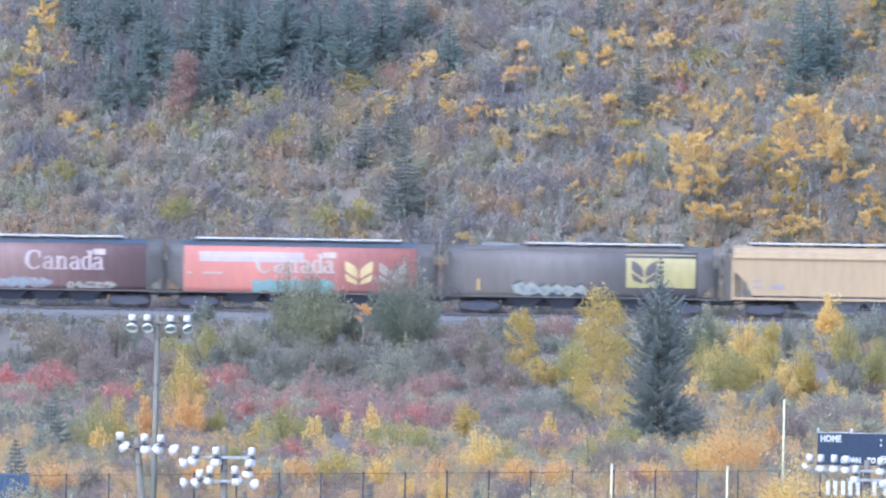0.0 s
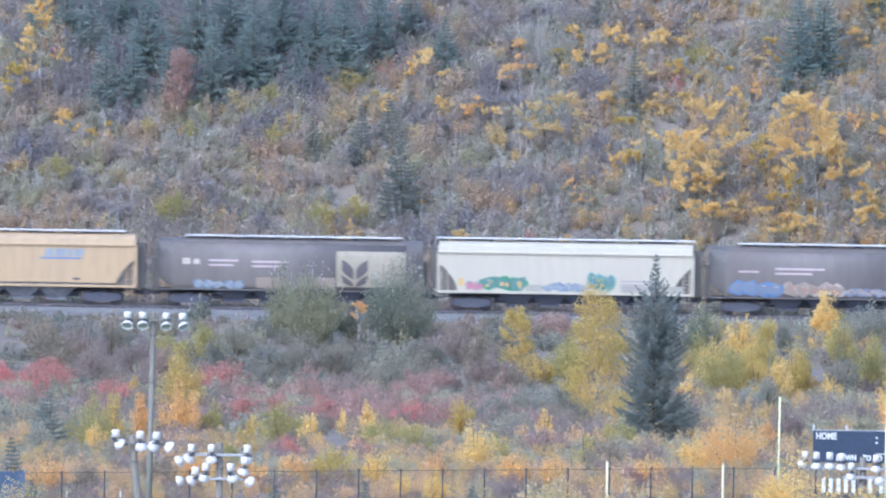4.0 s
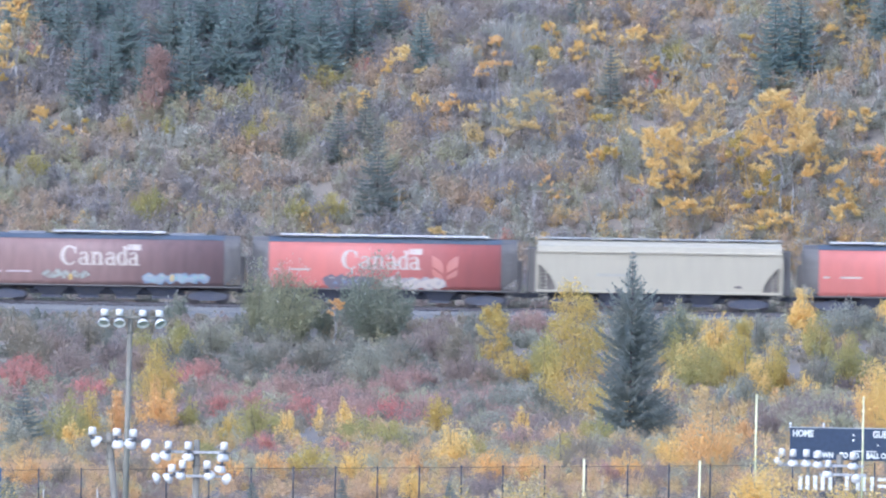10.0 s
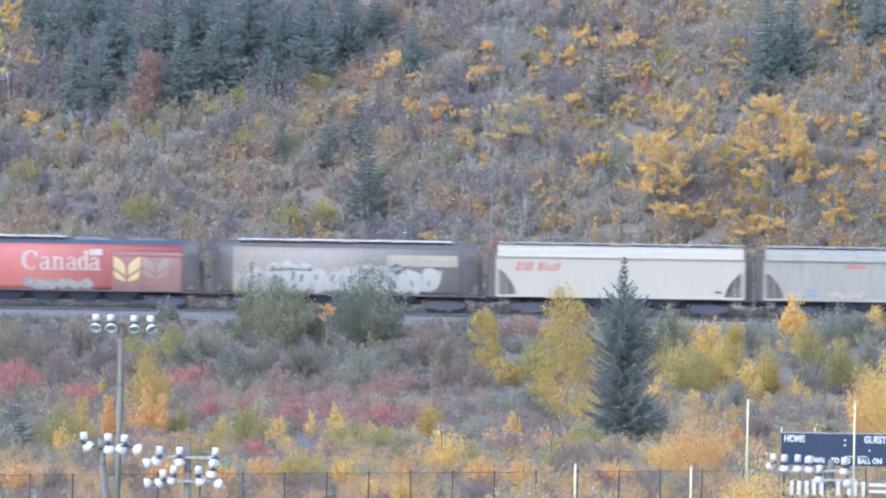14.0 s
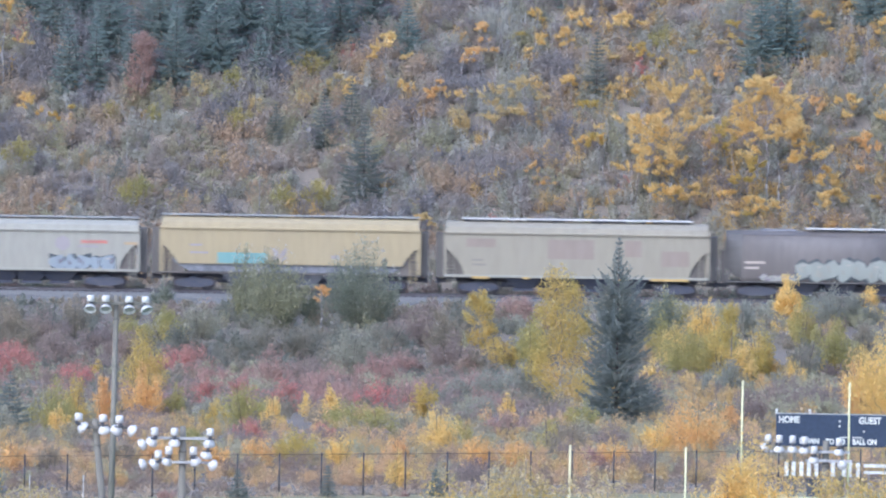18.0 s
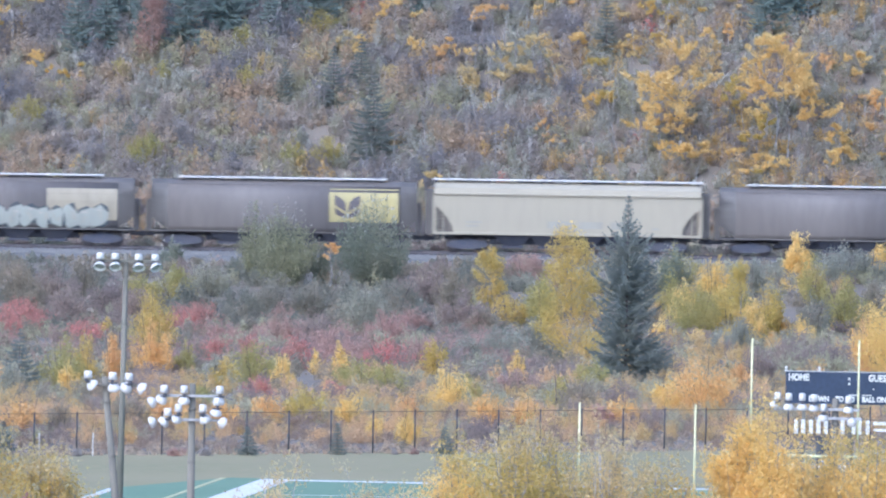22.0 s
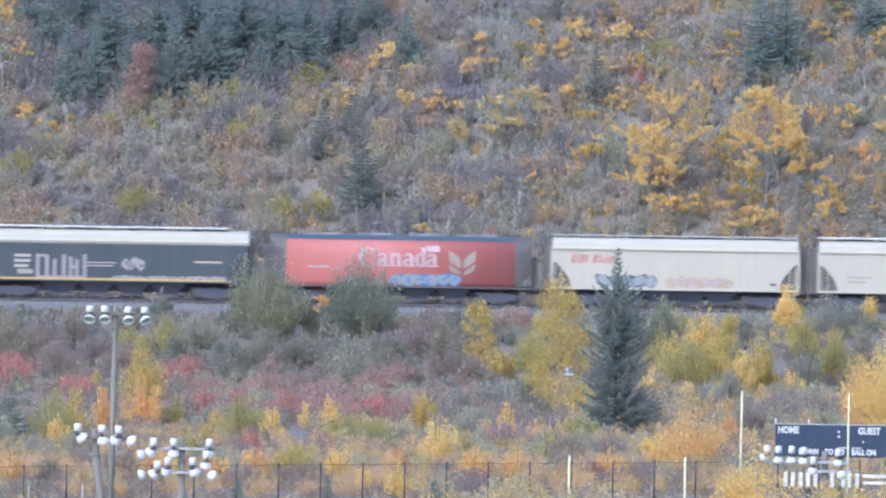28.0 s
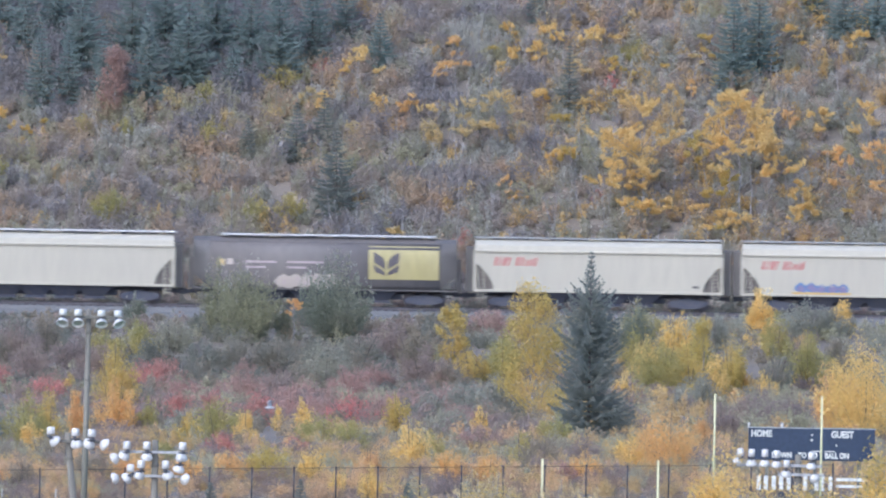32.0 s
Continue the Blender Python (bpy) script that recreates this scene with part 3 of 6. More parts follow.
def limb_mesh(rng, h, r, feet, tips, bend=0.03, sides=7):
    """A bent tapering trunk with a thin limb towards every plume."""
    bm = bmesh.new()
    pts = [Vector((0, 0, -0.3))]
    for k in range(1, 6):
        pts.append(Vector((rng.normal(0, bend * h * 0.4), rng.normal(0, bend * h * 0.4), h * k / 5.3)))
    for k in range(5):
        tube(bm, pts[k], pts[k + 1], r * (1 - k / 5.5), r * (1 - (k + 1) / 5.5), sides)
    for f, t in zip(feet, tips):
        s = min(4.7, max(0.2, 5 * (f[2] - 0.1 * h) / h))
        root = pts[int(s)].lerp(pts[int(s) + 1], s - int(s))
        tube(bm, root, Vector(f).lerp(Vector(t), 0.6), r * 0.3, r * 0.1, 4)
    return smooth(bm)


def leafy_tree(name, x, y, h, w, leaf, full, seed, label, category, bare=0.2, size=0.07, column=False, bushy=False, ragged=False, shoots=1.0):
    """A tree or bush whose crown is made of leafy plumes along its limbs."""
    rng = np.random.default_rng(seed)
    t = thing(name, pose(x, y, ground_z(x, y) - 0.05), label, category)
    if bushy:
        k = int((7 + 3.2 * w * h ** 0.5) * shoots)
        foot, tip = dome(rng, k, w, h, 0.3, 0.55)
        wide, start = (0.16 + 0.11 * w) / shoots ** 0.4, 0.1
    elif column:
        k = int(26 + 2.6 * h)
        u = 0.02 + 0.8 * rng.random(k) ** 1.1
        ang = rng.uniform(0, 6.283, k)
        r = 0.5 * w * (1 - 0.93 * u) ** 0.62 * rng.uniform(0.6, 1.12, k)
        foot = np.stack([0.25 * r * np.cos(ang), 0.25 * r * np.sin(ang), u * h], 1)
        tip = np.stack([r * np.cos(ang), r * np.sin(ang), np.minimum(h, (u + rng.uniform(0.1, 0.2, k)) * h)], 1)
        tip[0], foot[0] = (0, 0, h), (0, 0, 0.72 * h)
        wide, start = 0.12 + 0.12 * w, 0.05
    else:
        k = int(3 + 0.7 * h + 0.7 * w + 2 * full)
        u = bare + (0.9 - bare) * rng.random(k)
        ang = rng.uniform(0, 6.283, k)
        r = 0.5 * w * np.interp(u, [bare, bare + 0.12, 0.55, 0.9], [0.8, 1.05, 0.85, 0.3]) * rng.uniform(0.5, 1.15, k)
        end = np.stack([r * np.cos(ang), r * np.sin(ang), np.minimum(0.94 * h, u * h + r * rng.uniform(0.0, 0.8, k))], 1)
        end[0] = (0.02 * w, 0, 0.86 * h)
        per = 4
        foot = np.repeat(end, per, axis=0) * np.array([rng.uniform(0.55, 1.0, k * per)] * 2 + [rng.uniform(0.93, 1.02, k * per)]).T
        spray = rng.normal(0, 0.6, (k * per, 3)) * np.array([1, 1, 0.55]) + np.array([0, 0, 0.35]) + 0.3 * unit(np.repeat(end * np.array([1, 1, 0.01]) + 0.001, per, axis=0))
        tip = foot + unit(spray) * (rng.uniform(0.5, 1.25, k * per) * (0.12 * w + 0.07 * h))[:, None]
        tip[:, 2] = np.minimum(tip[:, 2], h)
        wide, start = 0.09 + 0.024 * w, 0.0
    part("trunk", limb_mesh(rng, h * 0.93, 0.0065 * h + 0.022, foot[::2], tip[::2]), DARK_BARK if bushy else BARK, t)
    n = int(min(13000, (235 if ragged else 350) * w * h * (1 - bare) * (0.35 + 0.8 * full) + 110))
    p, a, b = plume_leaves(rng, foot, tip, n, wide, size, 0.6, start)
    p[:, 2] = np.maximum(p[:, 2], 0.04 * h)
    part("crown", leaf_mesh("crown", p, a, b, leaf), None, t)
    return t


def spruce_tree(x, y, h, w, leaf, seed, label, gaps=0.12, spire=0.0, swept=0.0):
    """Whorls of feathered branches; spire: the share of the height that is a thin leader; swept: how far the branches rise."""
    rng = np.random.default_rng(seed)
    t = thing("spruce_tree", pose(x, y, ground_z(x, y) - 0.05), label, "spruce")
    part("trunk", smooth(tube(bmesh.new(), (0, 0, -0.3), (0, 0, h * 0.985), 0.008 * h + 0.025, 0.01, 8)), DARK_BARK, t)
    cs, aa, bb = [], [], []
    levels = int(6 + 2.9 * h)
    for k in range(levels):
        u = k / (levels - 1)
        z = h * (0.04 + 0.94 * u)
        if spire:
            r = 0.5 * w * np.interp(u, [0, 0.12, 0.42, 0.66, 1 - spire, 0.97, 1], [1.0, 1.05, 0.95, 0.78, 0.2, 0.09, 0.04]) * rng.uniform(0.8, 1.12)
        else:
            r = 0.58 * w * (1 - u) ** 0.85 * rng.uniform(0.8, 1.12) + 0.06
        count = int(6 + 4 * (1 - u))
        for ang in rng.uniform(0, 6.283) + np.arange(count) * 6.283 / count:
            if rng.random() < gaps:
                continue
            ang += rng.normal(0, 0.18)
            length = r * (rng.uniform(0.65, 1.15) if gaps < 0.3 else rng.uniform(0.45, 1.2))
            n = max(4, int(length / 0.075))
            s = (np.arange(n) + rng.random(n)) / n
            rise = swept * (0.25 + u) - 0.3 * (1 - u)
            up = rise * length * s + 0.28 * length * s ** 2.5
            q = np.stack([np.cos(ang) * length * s, np.sin(ang) * length * s, z + up], 1)
            for side in (-1, 1):
                reach = (0.3 * length * (1 - s) ** 0.8 + 0.11) * rng.uniform(0.6, 1.15, n)
                turn = ang + side * rng.uniform(0.45, 1.0, n)
                twig = np.stack([np.cos(turn) * reach, np.sin(turn) * reach, -reach * rng.uniform(0.1, 0.55, n) + 0.25 * rise * reach], 1)
                cs.append(q + 0.5 * twig)
                aa.append(0.55 * twig)
                bb.append(np.stack([rng.normal(0, 0.02, n), rng.normal(0, 0.02, n), rng.uniform(0.035, 0.075, n)], 1))
    part("crown", leaf_mesh("crown", np.concatenate(cs), np.concatenate(aa), np.concatenate(bb), leaf), None, t)
    return t


HILL_ASPENS_A = [
    (-28.7, 1617.8, 7.4, 2.3, 0.6, 1.0), (-26.9, 1613.8, 2.8, 1.8, 0.55, 0.6), (-25.2, 1614.2, 1.3, 1.0, 0.4, 0.6), (-24.0, 1614.5, 1.5, 0.7, 0.4, 0.6),
    (-3.3, 1619.8, 3.3, 2.8, 0.75, 0.4), (-5.5, 1616.8, 2.2, 1.4, 0.7, 0.5), (-6.7, 1617.5, 1.9, 2.2, 0.35, 0.6), (-2.2, 1616.8, 2.0, 1.9, 0.6, 0.6),
    (0.3, 1616.0, 2.8, 1.7, 0.8, 0.5), (3.7, 1612.5, 5.0, 2.2, 0.3, 0.6), (6.0, 1613.2, 4.8, 2.8, 0.35, 0.6), (9.0, 1617.0, 2.2, 2.3, 0.7, 0.6),
    (3.0, 1622.2, 2.0, 1.9, 0.85, 0.5), (2.6, 1619.8, 2.0, 2.9, 0.9, 0.5), (6.6, 1621.2, 2.0, 2.0, 0.75, 0.5), (6.7, 1624.5, 1.7, 1.7, 0.6, 0.5),
]
HILL_ASPENS_B = [
    (8.7, 1621.8, 2.1, 1.5, 0.6, 0.4), (9.8, 1624.2, 1.5, 1.5, 0.7, 0.4), (12.3, 1622.8, 2.9, 2.2, 0.55, 0.4), (13.6, 1620.8, 2.0, 1.6, 0.45, 0.4),
    (15.6, 1607.0, 8.4, 4.5, 0.65, 0.7), (14.3, 1606.8, 6.1, 5.6, 0.6, 0.6), (14.5, 1607.0, 3.2, 3.2, 0.65, 0.7), (22.0, 1607.2, 8.6, 5.0, 0.7, 1.0),
    (22.7, 1607.2, 6.0, 5.0, 0.65, 0.9), (15.2, 1604.8, 2.6, 3.6, 0.7, 0.9), (21.2, 1604.6, 2.2, 3.0, 0.6, 0.8), (26.4, 1604.8, 2.6, 2.8, 0.6, 0.7), (20.7, 1607.0, 3.6, 2.6, 0.45, 0.6), (25.2, 1615.0, 2.2, 1.7, 0.8, 0.7), (27.5, 1615.0, 2.3, 2.1, 0.7, 0.7),
    (28.5, 1608.8, 4.0, 2.0, 0.95, 0.6), (25.9, 1607.0, 2.9, 1.9, 0.6, 0.5), (10.3, 1611.0, 2.5, 2.3, 0.5, 0.5), (6.6, 1608.2, 2.1, 1.0, 0.85, 0.5),
]
HILL_ASPENS_C = [
    (7.4, 1608.2, 1.0, 1.2, 0.95, 0.6), (25.4, 1624.2, 2.3, 1.6, 0.6, 0.4), (26.0, 1627.8, 1.9, 2.3, 0.5, 0.5), (18.8, 1619.0, 1.9, 1.3, 0.8, 0.4),
    (17.3, 1618.5, 1.7, 1.3, 0.75, 0.4), (19.9, 1604.8, 0.9, 2.2, 0.6, 0.6), (-0.7, 1602.2, 2.4, 2.2, 0.3, 0.8), (17.3, 1606.8, 1.6, 1.1, 0.65, 0.5),
    (30.4, 1613.0, 4.5, 2.2, 0.7, 0.6), (31.3, 1607.8, 5.2, 2.6, 0.8, 0.6), (30.1, 1623.5, 2.3, 1.9, 0.6, 0.4), (-30.4, 1616.8, 3.7, 2.2, 0.5, 0.5),
    (12.1, 1617.5, 1.7, 1.5, 0.7, 0.4), (24.2, 1611.0, 3.4, 1.5, 0.6, 0.5), (19.2, 1611.0, 3.7, 1.9, 0.5, 0.5),
]
HILL_ASPENS_D = [
    (10.4, 1615.5, 1.4, 2.0, 0.4, 0.5), (1.4, 1616.2, 1.6, 1.4, 0.55, 0.5), (3.1, 1623.2, 1.1, 1.2, 0.7, 0.5), (1.9, 1623.0, 0.9, 0.9, 0.95, 0.5),
    (6.6, 1625.2, 1.0, 1.5, 0.5, 0.5), (5.7, 1623.2, 0.9, 1.7, 0.5, 0.5), (8.6, 1622.5, 1.4, 1.2, 0.55, 0.5), (12.4, 1624.0, 1.8, 2.3, 0.65, 0.4),
    (13.4, 1621.0, 1.6, 1.7, 0.5, 0.4), (11.7, 1620.5, 1.1, 1.5, 0.3, 0.4), (14.0, 1618.5, 0.9, 2.0, 0.45, 0.5), (14.7, 1620.5, 1.1, 1.2, 0.4, 0.5),
    (17.0, 1622.0, 0.9, 1.2, 0.4, 0.4), (19.8, 1623.2, 2.1, 1.7, 0.4, 0.4), (19.0, 1622.8, 0.9, 1.7, 0.3, 0.4),
]
HILL_ASPENS_E = [
    (20.8, 1620.8, 0.9, 1.5, 0.4, 0.5), (22.0, 1617.0, 2.1, 2.9, 0.75, 0.5), (19.8, 1613.5, 2.1, 1.7, 0.6, 0.5), (10.0, 1611.2, 2.1, 1.7, 0.6, 0.5),
    (11.2, 1613.8, 0.9, 1.2, 0.65, 0.5), (7.5, 1608.2, 0.6, 1.2, 0.95, 0.6), (5.1, 1610.2, 0.6, 0.9, 0.4, 0.6), (17.2, 1607.2, 1.1, 1.2, 0.65, 0.6),
    (19.0, 1606.8, 1.1, 2.0, 0.6, 0.6), (20.5, 1606.5, 0.9, 1.4, 0.5, 0.6), (20.8, 1605.2, 0.7, 2.9, 0.5, 0.6), (17.9, 1612.5, 0.8, 1.2, 0.8, 0.6),
    (27.5, 1612.8, 0.9, 2.6, 0.85, 0.6), (26.5, 1607.8, 1.4, 1.4, 0.6, 0.5), (28.8, 1606.8, 0.9, 1.7, 0.5, 0.6),
]
HILL_ASPENS_F = [
    (25.9, 1628.2, 1.1, 2.3, 0.5, 0.4), (27.4, 1627.2, 0.8, 1.5, 0.6, 0.5), (25.3, 1625.8, 1.1, 1.7, 0.65, 0.5), (23.6, 1621.5, 0.5, 1.2, 0.45, 0.5),
    (11.1, 1629.0, 0.5, 1.8, 0.5, 0.5), (14.7, 1627.5, 0.9, 1.2, 0.3, 0.4), (20.0, 1629.5, 0.5, 2.3, 0.6, 0.5), (9.6, 1624.8, 1.5, 1.7, 0.6, 0.4),
    (16.0, 1623.8, 1.0, 1.2, 0.3, 0.4), (15.5, 1621.5, 0.9, 1.2, 0.3, 0.4), (1.4, 1615.2, 0.9, 2.6, 0.3, 0.4), (4.9, 1615.2, 1.0, 2.3, 0.35, 0.4),
    (7.7, 1615.8, 1.0, 1.7, 0.35, 0.4), (12.5, 1617.0, 0.8, 1.4, 0.3, 0.4),
]
HILL_OLIVE = [
    (-15.8, 1617.0, 2.0, 2.2, 0.2, 0.6), (-13.4, 1617.8, 1.9, 1.9, 0.15, 0.6), (-18.6, 1614.5, 1.6, 1.6, 0.15, 0.6), (-13.0, 1613.8, 2.1, 2.3, 0.15, 0.6),
    (-11.9, 1615.2, 1.7, 1.7, 0.2, 0.6), (-27.4, 1610.0, 2.5, 2.4, 0.15, 0.7), (-8.9, 1616.5, 1.4, 1.8, 0.25, 0.6), (-8.6, 1620.0, 1.8, 3.4, 0.1, 0.6),
    (-19.7, 1606.0, 2.4, 3.0, 0, 0.8), (-7.6, 1606.2, 2.2, 2.6, 0.05, 0.7), (-9.8, 1606.2, 2.6, 2.2, 0.05, 0.7), (-21.4, 1615.0, 1.5, 1.5, 0.1, 0.6),
    (-3.6, 1615.0, 1.7, 1.9, 0.2, 0.5), (10.9, 1621.2, 1.7, 1.9, 0.2, 0.4), (1.6, 1614.5, 2.2, 1.9, 0.3, 0.5), (15.0, 1623.5, 1.9, 1.9, 0.15, 0.4),
]
HILL_SPRUCES_A = [
    (-24.3, 1617.8, 5.7, 2.7), (-22.5, 1618.0, 5.1, 2.2), (-20.2, 1617.8, 5.7, 2.2), (-17.2, 1618.2, 6.6, 3.2),
    (-14.6, 1619.8, 7.9, 3.8), (-11.6, 1619.2, 3.4, 2.1), (-8.6, 1621.2, 7.5, 3.9), (-6.4, 1623.5, 6.2, 3.0),
    (-1.9, 1622.2, 3.5, 2.3), (-21.7, 1621.5, 6.6, 3.4), (-18.4, 1622.2, 6.9, 3.4), (-12.8, 1623.0, 6.8, 3.8),
    (-25.5, 1622.5, 6.4, 2.6), (-10.5, 1622.5, 6.0, 3.0), (-16.2, 1623.5, 6.8, 3.4), (-4.2, 1625.5, 4.9, 2.3),
    (-23.5, 1624.5, 6.4, 3.0),
]
HILL_SPRUCES_B = [
    (10.7, 1617.8, 4.5, 2.2), (-7.3, 1612.0, 4.0, 2.1), (-10.5, 1612.8, 2.6, 1.8), (-4.6, 1606.8, 5.7, 3.7),
    (-5.5, 1614.2, 3.6, 1.9), (21.6, 1621.5, 7.1, 3.4), (23.3, 1622.8, 7.1, 3.0), (28.9, 1626.0, 4.0, 3.0),
    (8.4, 1627.5, 2.3, 2.0), (27.1, 1628.0, 3.8, 2.3), (20.7, 1619.8, 2.3, 1.7),
    (-20.7, 1608.0, 2.0, 2.2), (31.2, 1626.2, 4.1, 3.0), (-27.1, 1625.0, 5.3, 2.3), (-29.0, 1625.5, 4.5, 1.9),
]
VALLEY_POPLARS_A = [
    (3.1, 1555.8, 3.9, 2.2, 0.5, 0.8), (8.1, 1502.5, 8.1, 4.2, 0.45, 1.0), (22.8, 1563.8, 3.9, 1.9, 0.7, 0.85), (28.0, 1471.5, 6.6, 5.6, 0.75, 0.9),
    (18.9, 1536.8, 5.3, 1.8, 0.45, 0.6), (28.2, 1572.5, 2.2, 1.5, 0.6, 0.7),
]
WILLOWS = [
    (-12.0, 1567.0, 4.7, 2.2, 0, 0.8), (-10.0, 1563.5, 5.0, 4.2, 0.05, 0.9), (-7.7, 1564.2, 2.9, 1.4, 0.05, 0.7), (-4.4, 1564.8, 5.4, 4.9, 0, 0.95),
    (-17.4, 1574.8, 1.8, 1.5, 0.1, 0.7), (14.8, 1560.2, 3.6, 2.5, 0.05, 0.7), (6.5, 1552.5, 2.9, 1.8, 0.15, 0.7),
]
BROWN_SHRUBS = [
    (-27.0, 1555.8, 2.9, 2.9), (-22.8, 1558.5, 2.2, 2.2), (-25.9, 1552.5, 2.0, 2.9), (0.7, 1555.5, 2.7, 2.9), (-2.9, 1547.8, 2.3, 2.9), (8.3, 1424.5, 2.0, 2.6),
    (-21.2, 1375.2, 1.9, 2.2), (-17.5, 1385.5, 2.2, 2.2), (27.5, 1551.5, 3.1, 2.2), (-17.3, 1497.2, 1.7, 2.1), (-6.4, 1541.8, 1.8, 2.5), (2.9, 1543.8, 2.1, 2.1),
]
MAUVE_SHRUBS = [
    (-24.5, 1556.0, 2.7, 3.2), (-21.2, 1551.8, 2.5, 2.9), (-23.6, 1546.0, 2.5, 3.6), (-19.4, 1549.5, 2.2, 2.9), (-0.7, 1558.5, 2.5, 3.2), (-7.8, 1538.2, 2.0, 2.8),
    (1.4, 1546.8, 2.9, 3.2), (21.5, 1492.5, 2.2, 3.5), (23.9, 1493.8, 2.2, 3.1), (19.2, 1476.8, 2.2, 2.7), (10.6, 1421.2, 2.0, 2.6), (-1.4, 1543.0, 2.1, 2.5),
    (-20.3, 1537.0, 2.1, 2.8),
]
DARK_SHRUBS = [
    (-12.9, 1552.8, 2.2, 2.5), (-16.2, 1552.5, 2.2, 2.9), (-10.4, 1551.8, 2.7, 4.0), (-7.9, 1552.2, 2.5, 3.6), (-2.9, 1555.0, 2.3, 3.2), (23.6, 1545.5, 3.0, 2.7),
    (-5.8, 1555.8, 2.2, 2.9), (-13.6, 1544.5, 1.8, 2.1), (13.0, 1473.5, 3.1, 2.4),
]
SAGE_SHRUBS = [
    (-14.8, 1559.5, 2.5, 2.9), (-5.0, 1544.2, 3.0, 4.3), (2.8, 1473.0, 1.9, 2.7),
    (-23.3, 1441.0, 2.5, 2.2), (-25.1, 1430.8, 2.2, 1.8), (-13.0, 1450.8, 2.4, 1.7), (12.6, 1560.0, 2.9, 2.2),
]
SILVER_SHRUBS = [
    (20.1, 1564.2, 2.4, 1.6), (18.5, 1531.2, 2.3, 2.7), (25.8, 1570.2, 2.7, 3.8), (27.6, 1570.5, 2.2, 2.0), (3.9, 1510.2, 2.0, 3.3), (6.0, 1514.5, 2.3, 2.8),
    (1.8, 1502.0, 1.9, 2.1), (17.4, 1525.5, 1.4, 2.1), (-28.3, 1597.2, 1.6, 0.7),
]
OLIVE_SHRUBS = [
    (15.2, 1563.8, 3.1, 2.7), (14.8, 1554.8, 2.7, 2.2), (23.8, 1560.0, 3.1, 2.3),
    (-19.1, 1556.8, 2.2, 2.5), (-17.0, 1557.0, 2.3, 2.9), (-22.2, 1436.8, 3.3, 3.0), (-15.2, 1464.0, 2.5, 1.4), (-11.1, 1456.5, 2.7, 3.7), (-4.6, 1450.2, 2.2, 3.2),
    (-2.9, 1441.8, 2.2, 2.2), (1.7, 1425.8, 2.1, 1.7), (16.2, 1544.2, 4.1, 3.8), (25.7, 1548.8, 3.8, 3.2), (9.2, 1457.2, 2.0, 2.4), (7.0, 1428.5, 2.0, 1.7),
    (-13.9, 1409.2, 1.8, 2.0), (6.5, 1550.2, 3.2, 2.7), (19.0, 1549.2, 2.9, 2.2),
]
YELLOW_SHRUBS = [
    (-17.6, 1497.0, 4.7, 3.0), (18.3, 1548.5, 3.3, 4.0), (20.9, 1545.2, 3.8, 2.2), (4.5, 1549.5, 2.2, 2.4), (-21.0, 1446.8, 3.2, 1.7), (-12.7, 1449.0, 2.1, 1.7),
    (-0.3, 1476.2, 2.4, 1.8), (-7.6, 1394.8, 2.3, 2.7), (-21.0, 1528.0, 1.6, 1.3),
]
GOLD_SHRUBS = [
    (15.6, 1552.0, 2.6, 2.4), (19.6, 1541.0, 3.0, 2.0), (13.9, 1540.0, 2.0, 1.6), (23.0, 1538.0, 2.2, 1.6),
    (-21.7, 1435.2, 2.1, 1.5), (-9.3, 1450.8, 2.3, 1.4), (-7.5, 1476.5, 1.6, 0.7), (-6.0, 1465.8, 2.5, 1.3), (0.6, 1413.5, 3.1, 2.6), (4.7, 1477.0, 1.8, 1.0),
    (17.4, 1559.5, 3.3, 2.3), (16.1, 1533.2, 1.5, 1.5), (21.4, 1546.2, 2.2, 1.1), (22.1, 1546.2, 1.4, 1.0), (-3.5, 1371.0, 1.6, 1.3), (-1.7, 1366.0, 2.0, 1.6),
    (13.3, 1416.2, 2.6, 2.0), (25.3, 1549.0, 1.6, 1.5), (-5.0, 1391.5, 2.1, 1.9), (-9.2, 1452.8, 1.7, 0.8),
]
ORANGE_SHRUBS = [
    (-17.2, 1462.8, 3.4, 2.9), (-19.6, 1461.8, 2.9, 1.4), (-9.9, 1393.5, 1.9, 2.3), (2.7, 1391.0, 2.1, 2.6), (5.0, 1394.8, 2.0, 2.0), (15.5, 1414.8, 3.9, 4.7),
    (-23.4, 1372.5, 2.3, 2.6), (26.4, 1478.2, 4.9, 3.3), (18.1, 1464.5, 1.9, 1.9), (21.0, 1535.8, 1.2, 1.1), (-12.1, 1386.5, 2.0, 2.0), (-15.3, 1385.0, 2.0, 2.3),
    (10.5, 1399.0, 1.9, 2.3), (-1.8, 1401.8, 1.9, 1.9),
]
RED_SHRUBS = [
    (-26.4, 1540.8, 2.4, 3.6), (-22.1, 1521.2, 1.8, 3.2), (-15.5, 1543.2, 2.2, 3.6), (-17.1, 1536.5, 1.9, 2.2), (-13.7, 1497.0, 1.8, 2.5), (-11.7, 1498.0, 1.8, 2.2),
    (-8.8, 1484.8, 2.0, 2.9), (-3.0, 1482.8, 2.1, 3.5), (-27.3, 1531.0, 2.2, 2.2), (-10.8, 1431.5, 1.4, 2.1), (-6.2, 1443.0, 1.1, 1.5), (-29.1, 1532.2, 2.1, 2.5),
]
